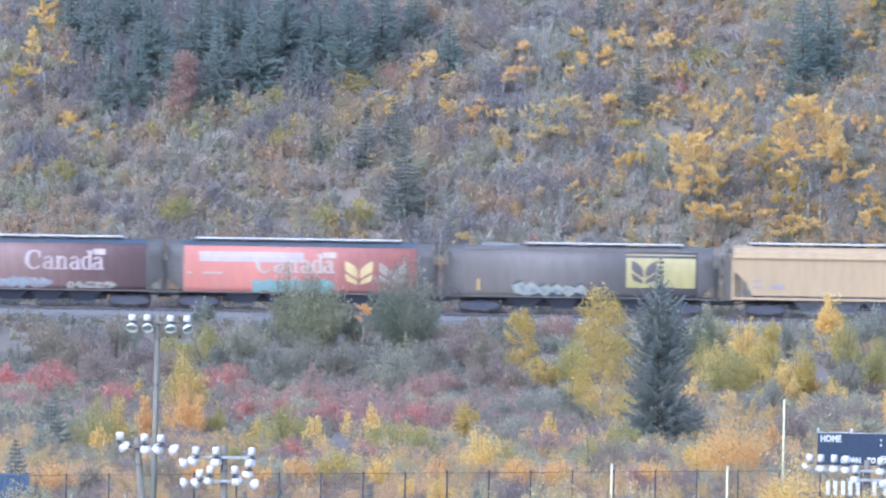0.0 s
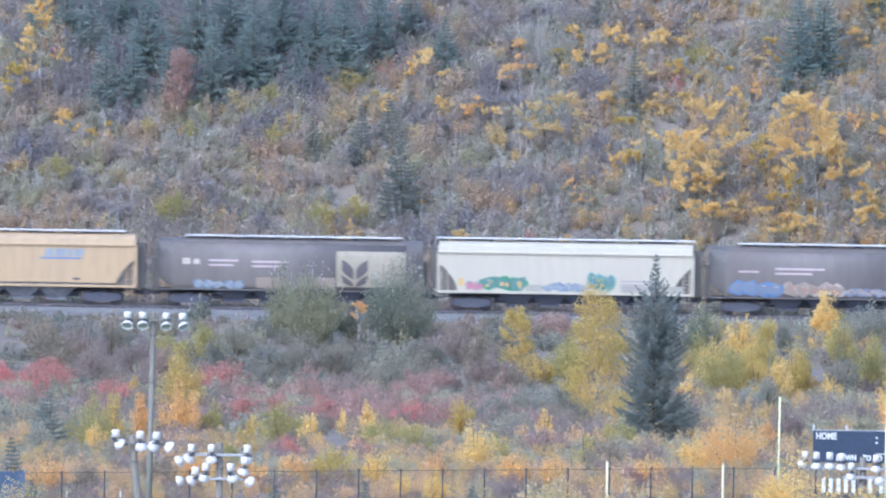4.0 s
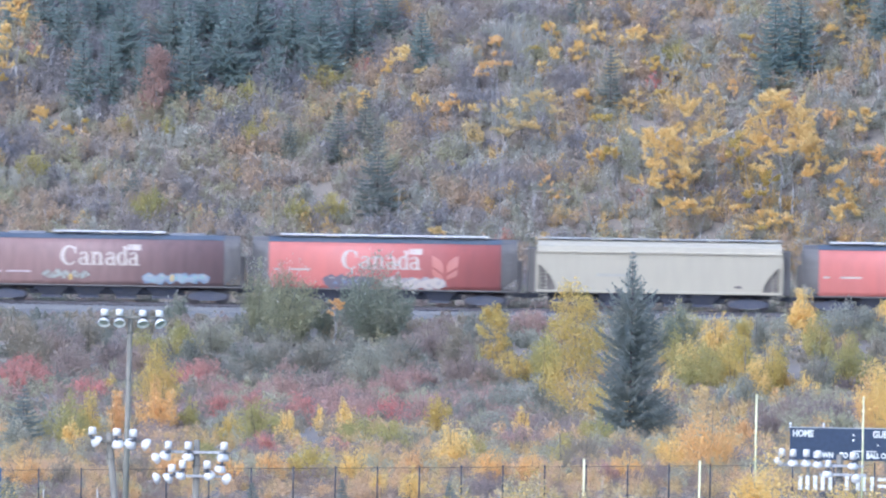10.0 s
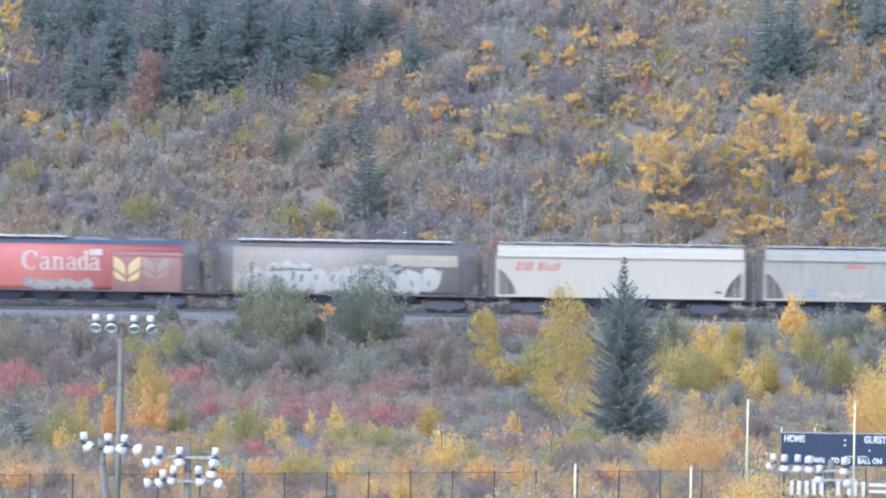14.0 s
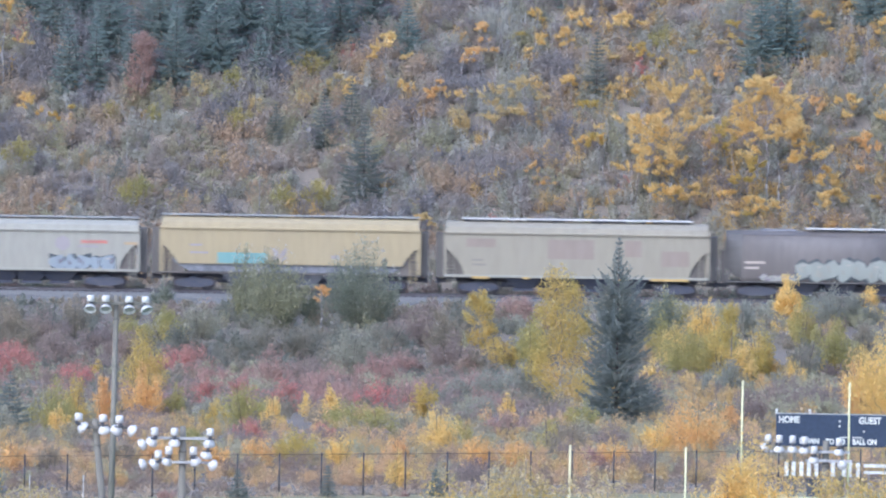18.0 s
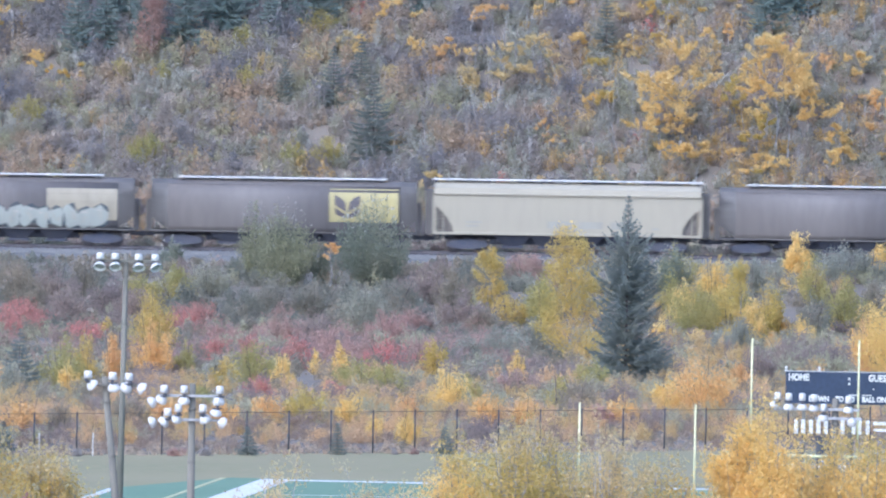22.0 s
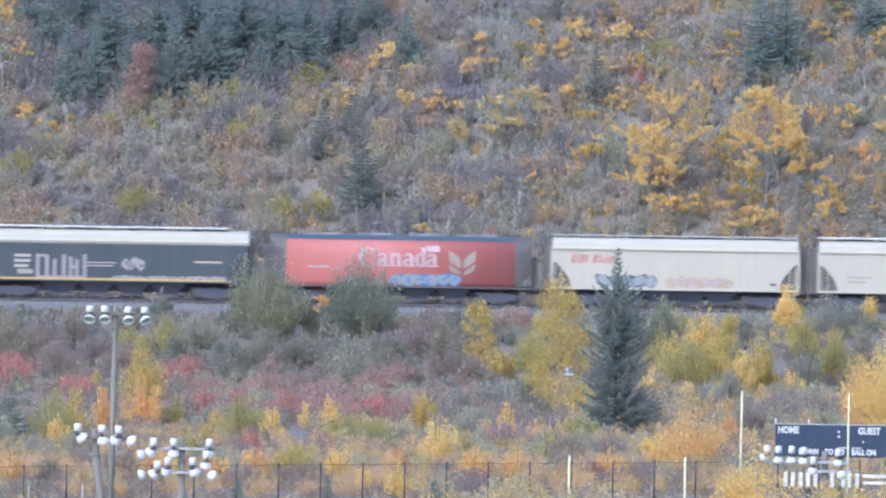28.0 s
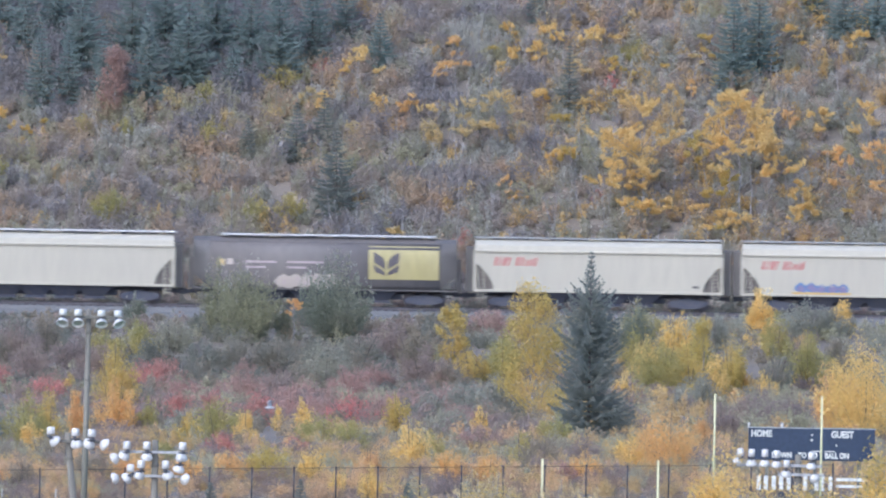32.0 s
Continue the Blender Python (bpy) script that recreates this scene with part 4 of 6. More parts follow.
ROSE_SHRUBS = [
    (-9.9, 1529.8, 1.8, 3.3), (-6.8, 1500.8, 1.8, 2.5), (-3.4, 1533.2, 2.2, 3.3), (-2.0, 1542.0, 2.2, 2.6), (-4.7, 1491.8, 1.8, 2.1), (-1.2, 1483.8, 2.1, 2.5),
    (4.8, 1448.5, 1.6, 3.1), (5.4, 1568.5, 1.9, 4.2), (7.4, 1563.5, 2.0, 2.2), (2.5, 1543.8, 2.1, 2.1), (9.2, 1398.5, 1.3, 1.9), (-10.0, 1548.0, 1.4, 2.2),
]


def shade_leaf(s):
    return LEAF["olive" if s < 0.18 else "pale" if s < 0.38 else "yellow" if s < 0.52 else "gold" if s < 0.78 else "orange"]


def shade_word(s):
    return "olive green" if s < 0.18 else "pale yellow" if s < 0.38 else "yellow" if s < 0.52 else "golden yellow" if s < 0.78 else "orange"


for rows, seed in ((HILL_ASPENS_A, 100), (HILL_ASPENS_B, 200), (HILL_ASPENS_C, 300), (HILL_ASPENS_D, 340), (HILL_ASPENS_E, 360), (HILL_ASPENS_F, 380)):
    for k, (x, y, h, w, s, full) in enumerate(rows):
        w *= 1.25 if h > 5 else 1.1
        size = "tall " if h > 4.5 else "small " if h < 2 else ""
        leafy_tree("aspen_tree", x, y, h, w, LEAF["apricot"] if s >= 0.78 else LEAF["amber"] if s >= 0.52 else shade_leaf(s), full, seed + k, size + shade_word(s) + " aspen with a pale trunk on the hillside", "aspen", 0.28, 0.068, ragged=h > 4)
for k, (x, y, h, w, s, full) in enumerate(HILL_OLIVE):
    leafy_tree("hillside_bush", x, y, h, w, shade_leaf(s), full, 400 + k, shade_word(s) + " bush in dry scrub on the hillside", "bush", 0.05, 0.07, bushy=True)
for k, (x, y, h, w) in enumerate(HILL_SPRUCES_A + HILL_SPRUCES_B):
    size = "tall" if h > 5 else "small" if h < 3 else "slender"
    lone = k >= len(HILL_SPRUCES_A) and y < 1618
    spruce_tree(x, y, h, w, LEAF["dark_needle" if lone else "needle" if k % 3 else "grey_needle"], 500 + k, size + " dark blue-green spruce on the hillside", 0.3 if lone else 0.12)
leafy_tree("dead_spruce", -19.4, 1616.6, 4.7, 3.0, LEAF["rust"], 0.85, 550, "dead rust-brown spruce among green ones", "spruce", 0.0, 0.07, column=True)
for rows, seed in ((VALLEY_POPLARS_A, 600),):
    for k, (x, y, h, w, s, full) in enumerate(rows):
        big = h > 3.2
        w, h = w * (1.35 if h / w > 1.3 else 1.2), h * 1.06
        leafy_tree("poplar_tree" if big else "yellow_shrub", x, y, h, w, shade_leaf(s), full, seed + k,
                   shade_word(s) + (" poplar with a dense crown on the flat" if big else " shrub in mixed thicket on the flat"), "poplar" if big else "shrub", 0.04, 0.07, h / w > 1.1, h / w < 1.1)
for k, (x, y, h, w, s, full) in enumerate(WILLOWS):
    w, h = w * 1.2, h * 1.12
    willow = leafy_tree("willow_bush", x, y, h, w, LEAF["sallow"] if -13 < x < -9 else LEAF["willow"] if s < 0.12 else LEAF["olive"], full, 900 + k, "grey-green willow bush on the railway bank", "willow", 0.03, 0.075, bushy=True, shoots=1.6)
    r = np.random.default_rng(940 + k)
    n = int(15 * w)
    q, ang = r.random(n) ** 0.5, r.uniform(0, 6.283, n)
    c = np.stack([0.45 * w * q * np.cos(ang), 0.45 * w * q * np.sin(ang), h * (1 - 0.5 * q * q) * r.uniform(0.92, 1.05, n)], 1)
    tips = np.repeat(c, 3, axis=0) + r.normal(0, 0.05, (3 * n, 3))
    a, b = leaf_axes(r, 3 * n, 0.06)
    tagged(part("twig_fringe", leaf_mesh("twig_fringe", tips, a + np.array([0, 0, 0.05]), b, THICKET["silver"]), None, willow, "pale leaf tips"), kind="stuff")
leafy_tree("orange_shrub", -7.0, 1562.6, 3.3, 1.2, LEAF["orange"], 0.8, 930, "slim orange shrub between two willow bushes", "shrub", 0.6, 0.07)


def big_shrub(x, y, h, w, leaf, seed, label, size=0.07):
    """A rounded shrub of many stems, leafy to the ground, with ragged tips."""
    r = np.random.default_rng(seed)
    t = thing("shrub", pose(x, y, ground_z(x, y) - 0.05), label, "shrub")
    sticks = bmesh.new()
    for _ in range(5):
        ang, lean = r.uniform(0, 6.283), r.uniform(0.05, 0.4) * w
        tube(sticks, (0.1 * math.cos(ang), 0.1 * math.sin(ang), -0.15), (lean * math.cos(ang), lean * math.sin(ang), h * r.uniform(0.6, 0.98)), 0.03, 0.008, 4)
    part("stem_clump", sticks, DARK_BARK, t)
    n = int(min(6500, 330 * w * h + 200))
    foot, tip = dome(r, int(8 + 3 * w * h ** 0.5), w, h, 0.3, 0.55)
    p, a, b = plume_leaves(r, foot, tip, n, 0.16 + 0.13 * w, size, 0.6, 0.1, 0.35)
    p[:, 2] = np.maximum(p[:, 2], 0.04)
    part("foliage", leaf_mesh("foliage", p, a, b, leaf), None, t)
    return t


for rows, leaf, words in ((BROWN_SHRUBS, THICKET["moss"], "mossy brown half-bare"), (MAUVE_SHRUBS, THICKET["umber"], "purplish bare"), (DARK_SHRUBS, THICKET["dark"], "dark green"),
                          (SAGE_SHRUBS, THICKET["sage"], "sage grey-green"), (SILVER_SHRUBS, THICKET["ashen"], "pale silvery"), (OLIVE_SHRUBS, LEAF["olive"], "olive green"),
                          (YELLOW_SHRUBS, LEAF["yellow"], "yellow"), (GOLD_SHRUBS, LEAF["gold"], "golden yellow"), (ORANGE_SHRUBS, LEAF["orange"], "tawny orange"),
                          (RED_SHRUBS, THICKET["red"], "red-leaved"), (ROSE_SHRUBS, THICKET["rose"], "faded rose-brown")):
    for k, (x, y, h, w) in enumerate(rows):
        where = "on the railway bank" if y > 1540 else "behind the fence" if y < 1400 else "in the thicket on the flat"
        big_shrub(x, y, h * 1.08, w * 1.12, leaf, int(1300 + 10 * abs(x) + y), ("low " if h < 1.5 else "") + words + " shrub " + where)
spruce_tree(11.2, 1464.0, 11.7, 4.9, LEAF["dark_needle"], 950, "large dark spruce standing alone before the train", 0.26, 0.15, 0.5)
spruce_tree(-24.7, 1435.5, 3.9, 3.1, LEAF["dark_needle"], 951, "grey-green spruce among yellow shrubs", 0.3)
for k, (x, y, h, w) in enumerate(((-10.5, 1347.0, 1.65, 1.2), (-5.55, 1350.2, 1.8, 0.95), (0.4, 1354.2, 1.55, 1.3), (-25.2, 1352.0, 3.9, 2.6), (-23.9, 1342.2, 1.9, 1.3))):
    spruce_tree(x, y, h, w, LEAF["dark_needle"], 960 + k, "small dark spruce planted beside the fence", 0.05)
for k, (x, y, h, w) in enumerate(((-19.8, 1341.3, 0.6, 0.6), (-14.4, 1344.5, 0.6, 1.3), (-12.8, 1345.5, 0.6, 0.8), (-1.3, 1353.0, 0.45, 0.5), (-2.4, 1352.2, 0.45, 0.35))):
    leafy_tree("low_shrub", x, y, h, w, LEAF["rust"] if k % 2 else THICKET["mauve"], 0.9, 970 + k, "low dark purplish shrub by the fence", "shrub", 0.0, 0.07, bushy=True)
# tree tops between the bluff and the field
def birch_tree(x, y, h, w, leaf, tips, full, seed, label):
    """Slender rising limbs with hanging twigs: leaf clumps below, thin pale twig tips above."""
    r = np.random.default_rng(seed)
    t = thing("birch_tree", pose(x, y, ground_z(x, y) - 0.05), label, "birch")
    part("trunk", smooth(tube(tube(bmesh.new(), (0, 0, -0.3), (0.1, 0, 0.5 * h), 0.19, 0.13, 9), (0.1, 0, 0.5 * h), (0, 0.1, 0.9 * h), 0.13, 0.03, 9)), BARK, t)
    sticks = bmesh.new()
    spots, high = [], []
    for k in range(int(16 + 4 * w)):
        z0 = h * r.uniform(0.42, 0.74)
        ang = r.uniform(0, 6.283)
        reach = 0.5 * w * r.random() ** 0.55
        top = h * (1.0 - 0.42 * (2 * reach / w) ** 2 * r.uniform(0.6, 1.2)) * r.uniform(0.9, 1.0)
        top = max(top, z0 + 0.08 * h) if k else h
        a, b = Vector((0.05, 0, z0)), Vector((reach * math.cos(ang), reach * math.sin(ang), top))
        bow = a.lerp(b, 0.55) + Vector((0.25 * reach * math.cos(ang), 0.25 * reach * math.sin(ang), -0.03 * h))
        tube(sticks, a, bow, 0.045, 0.026, 5)
        tube(sticks, bow, b, 0.026, 0.006, 5)
        for _ in range(9):
            u = r.uniform(0.3, 1.0)
            p = bow.lerp(b, u * 2 - 1) if u > 0.5 else a.lerp(bow, u * 2)
            q = p + Vector((r.normal(0, 0.4), r.normal(0, 0.4), r.uniform(0.1, 0.65)))
            tube(sticks, p, q, 0.011, 0.004, 3)
            for s in (0.3, 0.65, 1.0):
                (high if q.z > h * 0.875 and r.random() < 0.75 else spots).append(p.lerp(q, s))
    tagged(part("branchwork", sticks, BARK, t), kind="stuff")
    for name, places, material, per, wide in (("crown", spots, leaf, int(25 * full), 0.26), ("crown_tip", high, tips, 14, 0.2)):
        if not places:
            continue
        keep = np.array([tuple(p) for p in places if r.random() < 0.8])
        n = len(keep) * per
        c = np.repeat(keep, per, axis=0) + r.normal(0, wide, (n, 3))
        a, b = leaf_axes(r, n, 0.07)
        tagged(part(name, leaf_mesh(name, c, a, b, material), None, t), kind="stuff")
    return t


for k, (x, y, h, w, leaf, tips, full) in enumerate((
        (1.1, 1052, 12.0, 4.6, "gold", "yellow", 0.7), (3.1, 1049, 13.2, 5.2, "yellow", "pale", 0.55), (5.1, 1051, 12.9, 4.4, "yellow", "pale", 0.45), (7.0, 1048, 12.8, 5.0, "pale", "pale", 0.4),
        (9.4, 1050, 11.9, 4.6, "yellow", "pale", 0.5), (13.3, 1050, 13.9, 2.6, "gold", "gold", 1.6), (14.9, 1048, 13.5, 3.4, "gold", "gold", 1.5), (16.6, 1051, 12.6, 4.4, "gold", "yellow", 0.7),
        (18.5, 1049, 13.1, 4.6, "gold", "yellow", 0.65), (20.8, 1051, 14.3, 4.6, "gold", "yellow", 0.8), (-19.4, 1050, 12.6, 3.6, "yellow", "pale", 0.6), (-16.7, 1052, 11.6, 4.4, "yellow", "pale", 0.6),
        (-23.0, 1049, 12.7, 5.0, "yellow", "pale", 0.7), (-7.4, 1051, 10.7, 3.6, "pale", "pale", 0.5), (-2.1, 1052, 10.5, 4.0, "pale", "pale", 0.6))):
    birch_tree(x, y, h + 0.45, w * 1.1, LEAF[leaf], LEAF[tips], full, 1000 + k, {"gold": "golden yellow", "yellow": "yellow", "pale": "pale yellow"}[leaf] + " birch with a thin autumn crown before the field")
leafy_tree("red_sapling", -17.4, 1047, 10.3, 1.3, LEAF["red"], 0.6, 1040, "slim red-leaved sapling before the field", "sapling", 0.7, 0.09)

# scrub that covers the hillside
rng = np.random.default_rng(5)
hill = {k: Thicket() for k in ("brown", "mauve", "silver", "sage", "olive", "ochre", "red", "tan", "shade")}
for _ in range(5600):
    x, y = rng.uniform(-32, 33), 1598.2 + 32.5 * rng.random()
    spot = noise.noise((x * 0.16, y * 0.2, 11.0))
    fine = noise.noise((x * 0.33, y * 0.4, 4.0)) + rng.normal(0, 0.16)
    belt = max(0, 1 - (y - 1598) / 14)
    pick = "shade" if fine < -0.3 else "mauve" if fine < -0.02 else "brown" if fine < 0.22 else "sage" if fine < 0.4 else "silver"
    if noise.noise((x * 0.3, y * 0.35, 71.0)) + rng.normal(0, 0.12) > (0.12 if x > 0 else 0.32) - 0.22 * belt:
        pick = "silver" if rng.random() < 0.72 else "sage"
    if noise.noise((x * 0.2, y * 0.3, 61.0)) > (0.3 if x > 2 else 0.12) - 0.12 * belt and rng.random() < 0.6:
        pick = "tan" if rng.random() < 0.75 else "brown"
    if spot > (0.1 if x < 0 else 0.25) and rng.random() < 0.4:
        pick = "olive"
    elif rng.random() < 0.002:
        pick = "red"
    elif rng.random() < (0.13 if x > 6 else 0.02):
        pick = "ochre"
    if x > 9 and pick in ("shade", "mauve") and rng.random() < 0.65:
        pick = ("silver", "sage", "tan", "ochre")[int(rng.integers(0, 4))]
    # most scrub among the spruces gets the dark colour of shaded gaps
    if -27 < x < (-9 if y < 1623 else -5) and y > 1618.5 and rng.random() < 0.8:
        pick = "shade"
    w = rng.uniform(0.8, 2.0) * (0.62 if pick == "silver" else 1.15 if pick in ("tan", "shade") else 1)
    h = w * (rng.uniform(0.95, 1.6) if pick == "silver" else rng.uniform(0.65, 1.1))
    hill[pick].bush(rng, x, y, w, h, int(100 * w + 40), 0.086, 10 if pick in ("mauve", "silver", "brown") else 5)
for x, y, n in ((4.6, 1623.5, 22), (4.2, 1624.6, 16), (19.5, 1625, 10)):
    for _ in range(n):
        hill["silver"].bush(rng, x + rng.normal(0, 1.0), y + rng.normal(0, 0.8), 0.9, 1.9, 60, 0.08, 25)
hill["red"].bush(rng, 3.8, 1603.6, 1.5, 1.1, 180, 0.1, 6)
hill["red"].bush(rng, 3.3, 1603.8, 1.0, 0.9, 100, 0.1, 6)
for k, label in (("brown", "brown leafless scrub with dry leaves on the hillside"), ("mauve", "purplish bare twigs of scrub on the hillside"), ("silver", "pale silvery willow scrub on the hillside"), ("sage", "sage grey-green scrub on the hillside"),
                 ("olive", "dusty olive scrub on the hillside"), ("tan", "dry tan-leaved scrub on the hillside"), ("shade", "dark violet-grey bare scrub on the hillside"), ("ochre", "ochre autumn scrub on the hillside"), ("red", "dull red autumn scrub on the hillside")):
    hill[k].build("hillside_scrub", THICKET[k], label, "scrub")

# bare pale saplings that stand out of the scrub
saplings = bmesh.new()
for _ in range(170):
    x, y = rng.uniform(-6, 32), rng.uniform(1602, 1624)
    if rng.random() < 0.25:
        x -= 24
    h = rng.uniform(1.5, 3.8)
    foot = Vector((x, y, ground_z(x, y) - 0.2))
    top = foot + Vector((rng.normal(0, 0.14) * h, rng.normal(0, 0.1) * h, h))
    tube(saplings, foot, top, 0.035, 0.012, 4)
    for _ in range(3):
        a = foot.lerp(top, rng.uniform(0.4, 0.9))
        tube(saplings, a, a + Vector((rng.normal(0, 0.3), rng.normal(0, 0.3), rng.uniform(0.25, 0.6))), 0.016, 0.006, 3)
tagged(part("bare_saplings", saplings, BARK, None), "thin pale leafless saplings in the hillside scrub", "saplings", kind="stuff")

# thicket on the bank and over the flat
flat = {k: Thicket() for k in ("russet", "moss", "rose", "umber", "brown", "mauve", "silver", "sage", "olive", "ochre", "orange", "dark")}


def thicket_bush(pick, x, y, h, wide=1.3):
    w = h * wide
    near = y < 1450
    flat[pick].bush(rng, x, y, w, h, int((150 if near else 84) * w * h + 60), 0.06 if near else 0.085, 10 if pick in ("mauve", "silver", "brown") else 3)


# belt of bushes added behind the track, dark in place of the train's shade
for _ in range(300):
    thicket_bush("dark" if rng.random() < 0.7 else "umber", rng.uniform(-33, 33), rng.uniform(1594.2, 1597), rng.uniform(1.0, 1.6), 1.3)
for _ in range(1000):
    y = 1535 + 45 * rng.random()
    x = rng.uniform(-31, 31.5)
    fine = 0.5 + 0.9 * noise.noise((x * 0.22, y * 0.09, 31.0)) + rng.normal(0, 0.1)
    if x < 5:
        pick = "dark" if fine < 0.42 else "moss" if fine < 0.68 else "umber" if fine < 0.8 else "olive"
    else:
        pick = "sage" if fine < 0.3 else "moss" if fine < 0.42 else "olive" if fine < 0.7 else "ochre" if fine < 0.86 else "umber"
    top = 1.5 if y < 1572 else 0.95 if x < -11 else 1.35
    thicket_bush(pick, x, y, rng.uniform(0.55, 1) * top, rng.uniform(1.0, 1.6))
for _ in range(2300):
    y = 1341 + 196 * rng.random()
    x = rng.uniform(-31, 32) * (y / 1588)
    if y < 1370 + 0.66 * x:
        continue
    patch = noise.noise((x * 0.16, y * 0.035, 21.0))
    fine = 0.5 + 0.85 * noise.noise((x * 0.2, y * 0.05, 41.0)) + rng.normal(0, 0.13)
    if y > 1475:
        pick = ("rose" if fine < 0.36 else "umber" if fine < 0.5 else "moss" if fine < 0.68 else "dark" if fine < 0.75 else "olive") if x < 8 else "olive" if fine < 0.48 else "umber" if fine < 0.58 else "moss" if fine < 0.68 else "ochre"
        h = rng.uniform(0.9, 1.7)
    elif y > 1405:
        pick = "olive" if fine < 0.36 else "ochre" if fine < 0.54 + 0.3 * patch else "moss" if fine < 0.68 else "orange" if fine < 0.84 else "umber"
        h = rng.uniform(0.8, 1.6)
    else:
        pick = "orange" if fine < 0.4 + 0.4 * patch else "ochre" if fine < 0.58 + 0.2 * patch else "russet" if fine < 0.76 else "olive" if fine < 0.9 else "umber"
        h = rng.uniform(0.7, 1.5)
    thicket_bush(pick, x, y, h, rng.uniform(1.0, 1.6))
for _ in range(420):
    x = rng.uniform(-29, 26)
    y = 1359 + 0.66 * x + 45 * rng.random()
    fine = 0.5 + 0.85 * noise.noise((x * 0.2, y * 0.05, 51.0)) + rng.normal(0, 0.12)
    thicket_bush("russet" if fine < 0.55 else "umber" if fine < 0.7 else "orange" if y > 1385 + 0.66 * x else "moss", x, y, rng.uniform(0.35, 0.8), rng.uniform(1.4, 2.2))
tufts = Thicket()
for _ in range(1500):
    x = rng.uniform(-31, 27)
    y = 1356.3 + 0.66 * x + 26 * rng.random() ** 1.6 - 1.5
    tufts.bush(rng, x, y, rng.uniform(0.5, 1.1), rng.uniform(0.15, 0.42), 16, 0.085, 0, 4)
tufts.build("dry_grass", THICKET["tan"], "tufts of tan dry grass along the fence", "grass")
for k, label in (("brown", "brown leafless shrubs in a thicket on the flat"), ("mauve", "purplish bare shrubs in a thicket on the flat"), ("silver", "pale silvery willow shrubs on the bank"), ("sage", "sage grey-green shrubs on the bank"),
                 ("olive", "olive green shrubs in a thicket on the flat"), ("ochre", "ochre yellow shrubs in a thicket on the flat"), ("orange", "tawny orange shrubs behind the fence"),
                 ("rose", "faded rose-brown shrubs in a thicket on the flat"), ("umber", "umber bare shrubs in a thicket on the flat"), ("dark", "dark green shrubs on the railway bank"), ("moss", "mossy brown shrubs on the railway bank"), ("russet", "russet brown dry shrubs behind the fence")):
    flat[k].build("valley_thicket", THICKET[k], label, "shrubs")

# ---- the train ----
PAINT = {
    "red": paint("faded_red_paint", (0.46, 0.14, 0.11), 0.3, 0.6), "pink_red": paint("bleached_red_paint", (0.54, 0.20, 0.15), 0.6, 0.7),
    "maroon": paint("dull_maroon_paint", (0.235, 0.14, 0.12), 0.4), "brown": paint("dark_brown_paint", (0.155, 0.137, 0.121), 0.35),
    "tan": paint("tan_yellow_paint", (0.50, 0.365, 0.20), 0.25), "yellow": paint("pale_yellow_paint", (0.44, 0.355, 0.195), 0.25),
    "white": paint("white_wagon_paint", (0.535, 0.49, 0.37), 0.3, 0.75), "cream": paint("cream_wagon_paint", (0.415, 0.37, 0.265), 0.2, 0.7),
    "grey": paint("light_grey_paint", (0.385, 0.365, 0.29), 0.3), "drab": paint("faded_grey_brown_paint", (0.37, 0.33, 0.32), 0.5, 0.7),
    "teal": paint("dark_slate_paint", (0.058, 0.074, 0.080), 0.25), "putty": paint("faded_putty_paint", (0.30, 0.265, 0.21), 0.5, 0.7),
    "panel": paint("emblem_yellow", (0.45, 0.385, 0.155), 0.35), "pale_panel": paint("faded_emblem_yellow", (0.36, 0.315, 0.215), 0.4),
    "ink": paint("dark_emblem_paint", (0.10, 0.085, 0.085), 0.3), "letter": paint("white_letter_paint", (0.51, 0.435, 0.355), 0.25, 0.7),
    "dim_letter": paint("worn_letter_paint", (0.52, 0.42, 0.40), 0.4), "script_red": paint("red_letter_paint", (0.52, 0.10, 0.10), 0.2),
    "soot": paint("dark_end_steel", (0.118, 0.108, 0.095), 0.4), "violet": paint("violet_spray_paint", (0.25, 0.22, 0.34), 0.25), "russet": paint("russet_brown_paint", (0.30, 0.165, 0.135), 0.35), "rust": paint("brown_end_steel", (0.16, 0.138, 0.115), 0.4), "stripe": paint("yellow_sill_stripe", (0.62, 0.42, 0.13), 0.3),
    "blush": paint("faded_emblem_red", (0.47, 0.172, 0.128), 0.35, 0.65), "aqua": paint("aqua_spray_paint", (0.225, 0.395, 0.36), 0.3), "blue": paint("blue_spray_paint", (0.12, 0.22, 0.42), 0.2), "sky": paint("pale_blue_spray_paint", (0.31, 0.35, 0.37), 0.3),
    "green": paint("green_spray_paint", (0.07, 0.27, 0.14), 0.2), "plum": paint("plum_spray_paint", (0.30, 0.265, 0.285), 0.3), "black": paint("black_spray_paint", (0.055, 0.055, 0.07), 0.2),
    "silver": paint("silver_spray_paint", (0.46, 0.45, 0.38), 0.25), "mint": paint("mint_spray_paint", (0.36, 0.375, 0.315), 0.3), "pink": paint("pink_spray_paint", (0.55, 0.18, 0.24), 0.3),
    "pine": paint("pine_green_spray_paint", (0.12, 0.24, 0.20), 0.25), "steel": paint("steel_blue_spray_paint", (0.20, 0.24, 0.31), 0.25), "dusk": paint("dusky_violet_spray_paint", (0.155, 0.135, 0.15), 0.25),
    "roofdark": paint("dark_roof_paint", (0.075, 0.095, 0.12), 0.3), "rosy": paint("rosy_brown_paint", (0.33, 0.262, 0.20), 0.5, 0.7), "beige": paint("faded_beige_paint", (0.36, 0.32, 0.228), 0.4, 0.7), "gold": paint("faded_gold_paint", (0.66, 0.50, 0.22), 0.35),
}
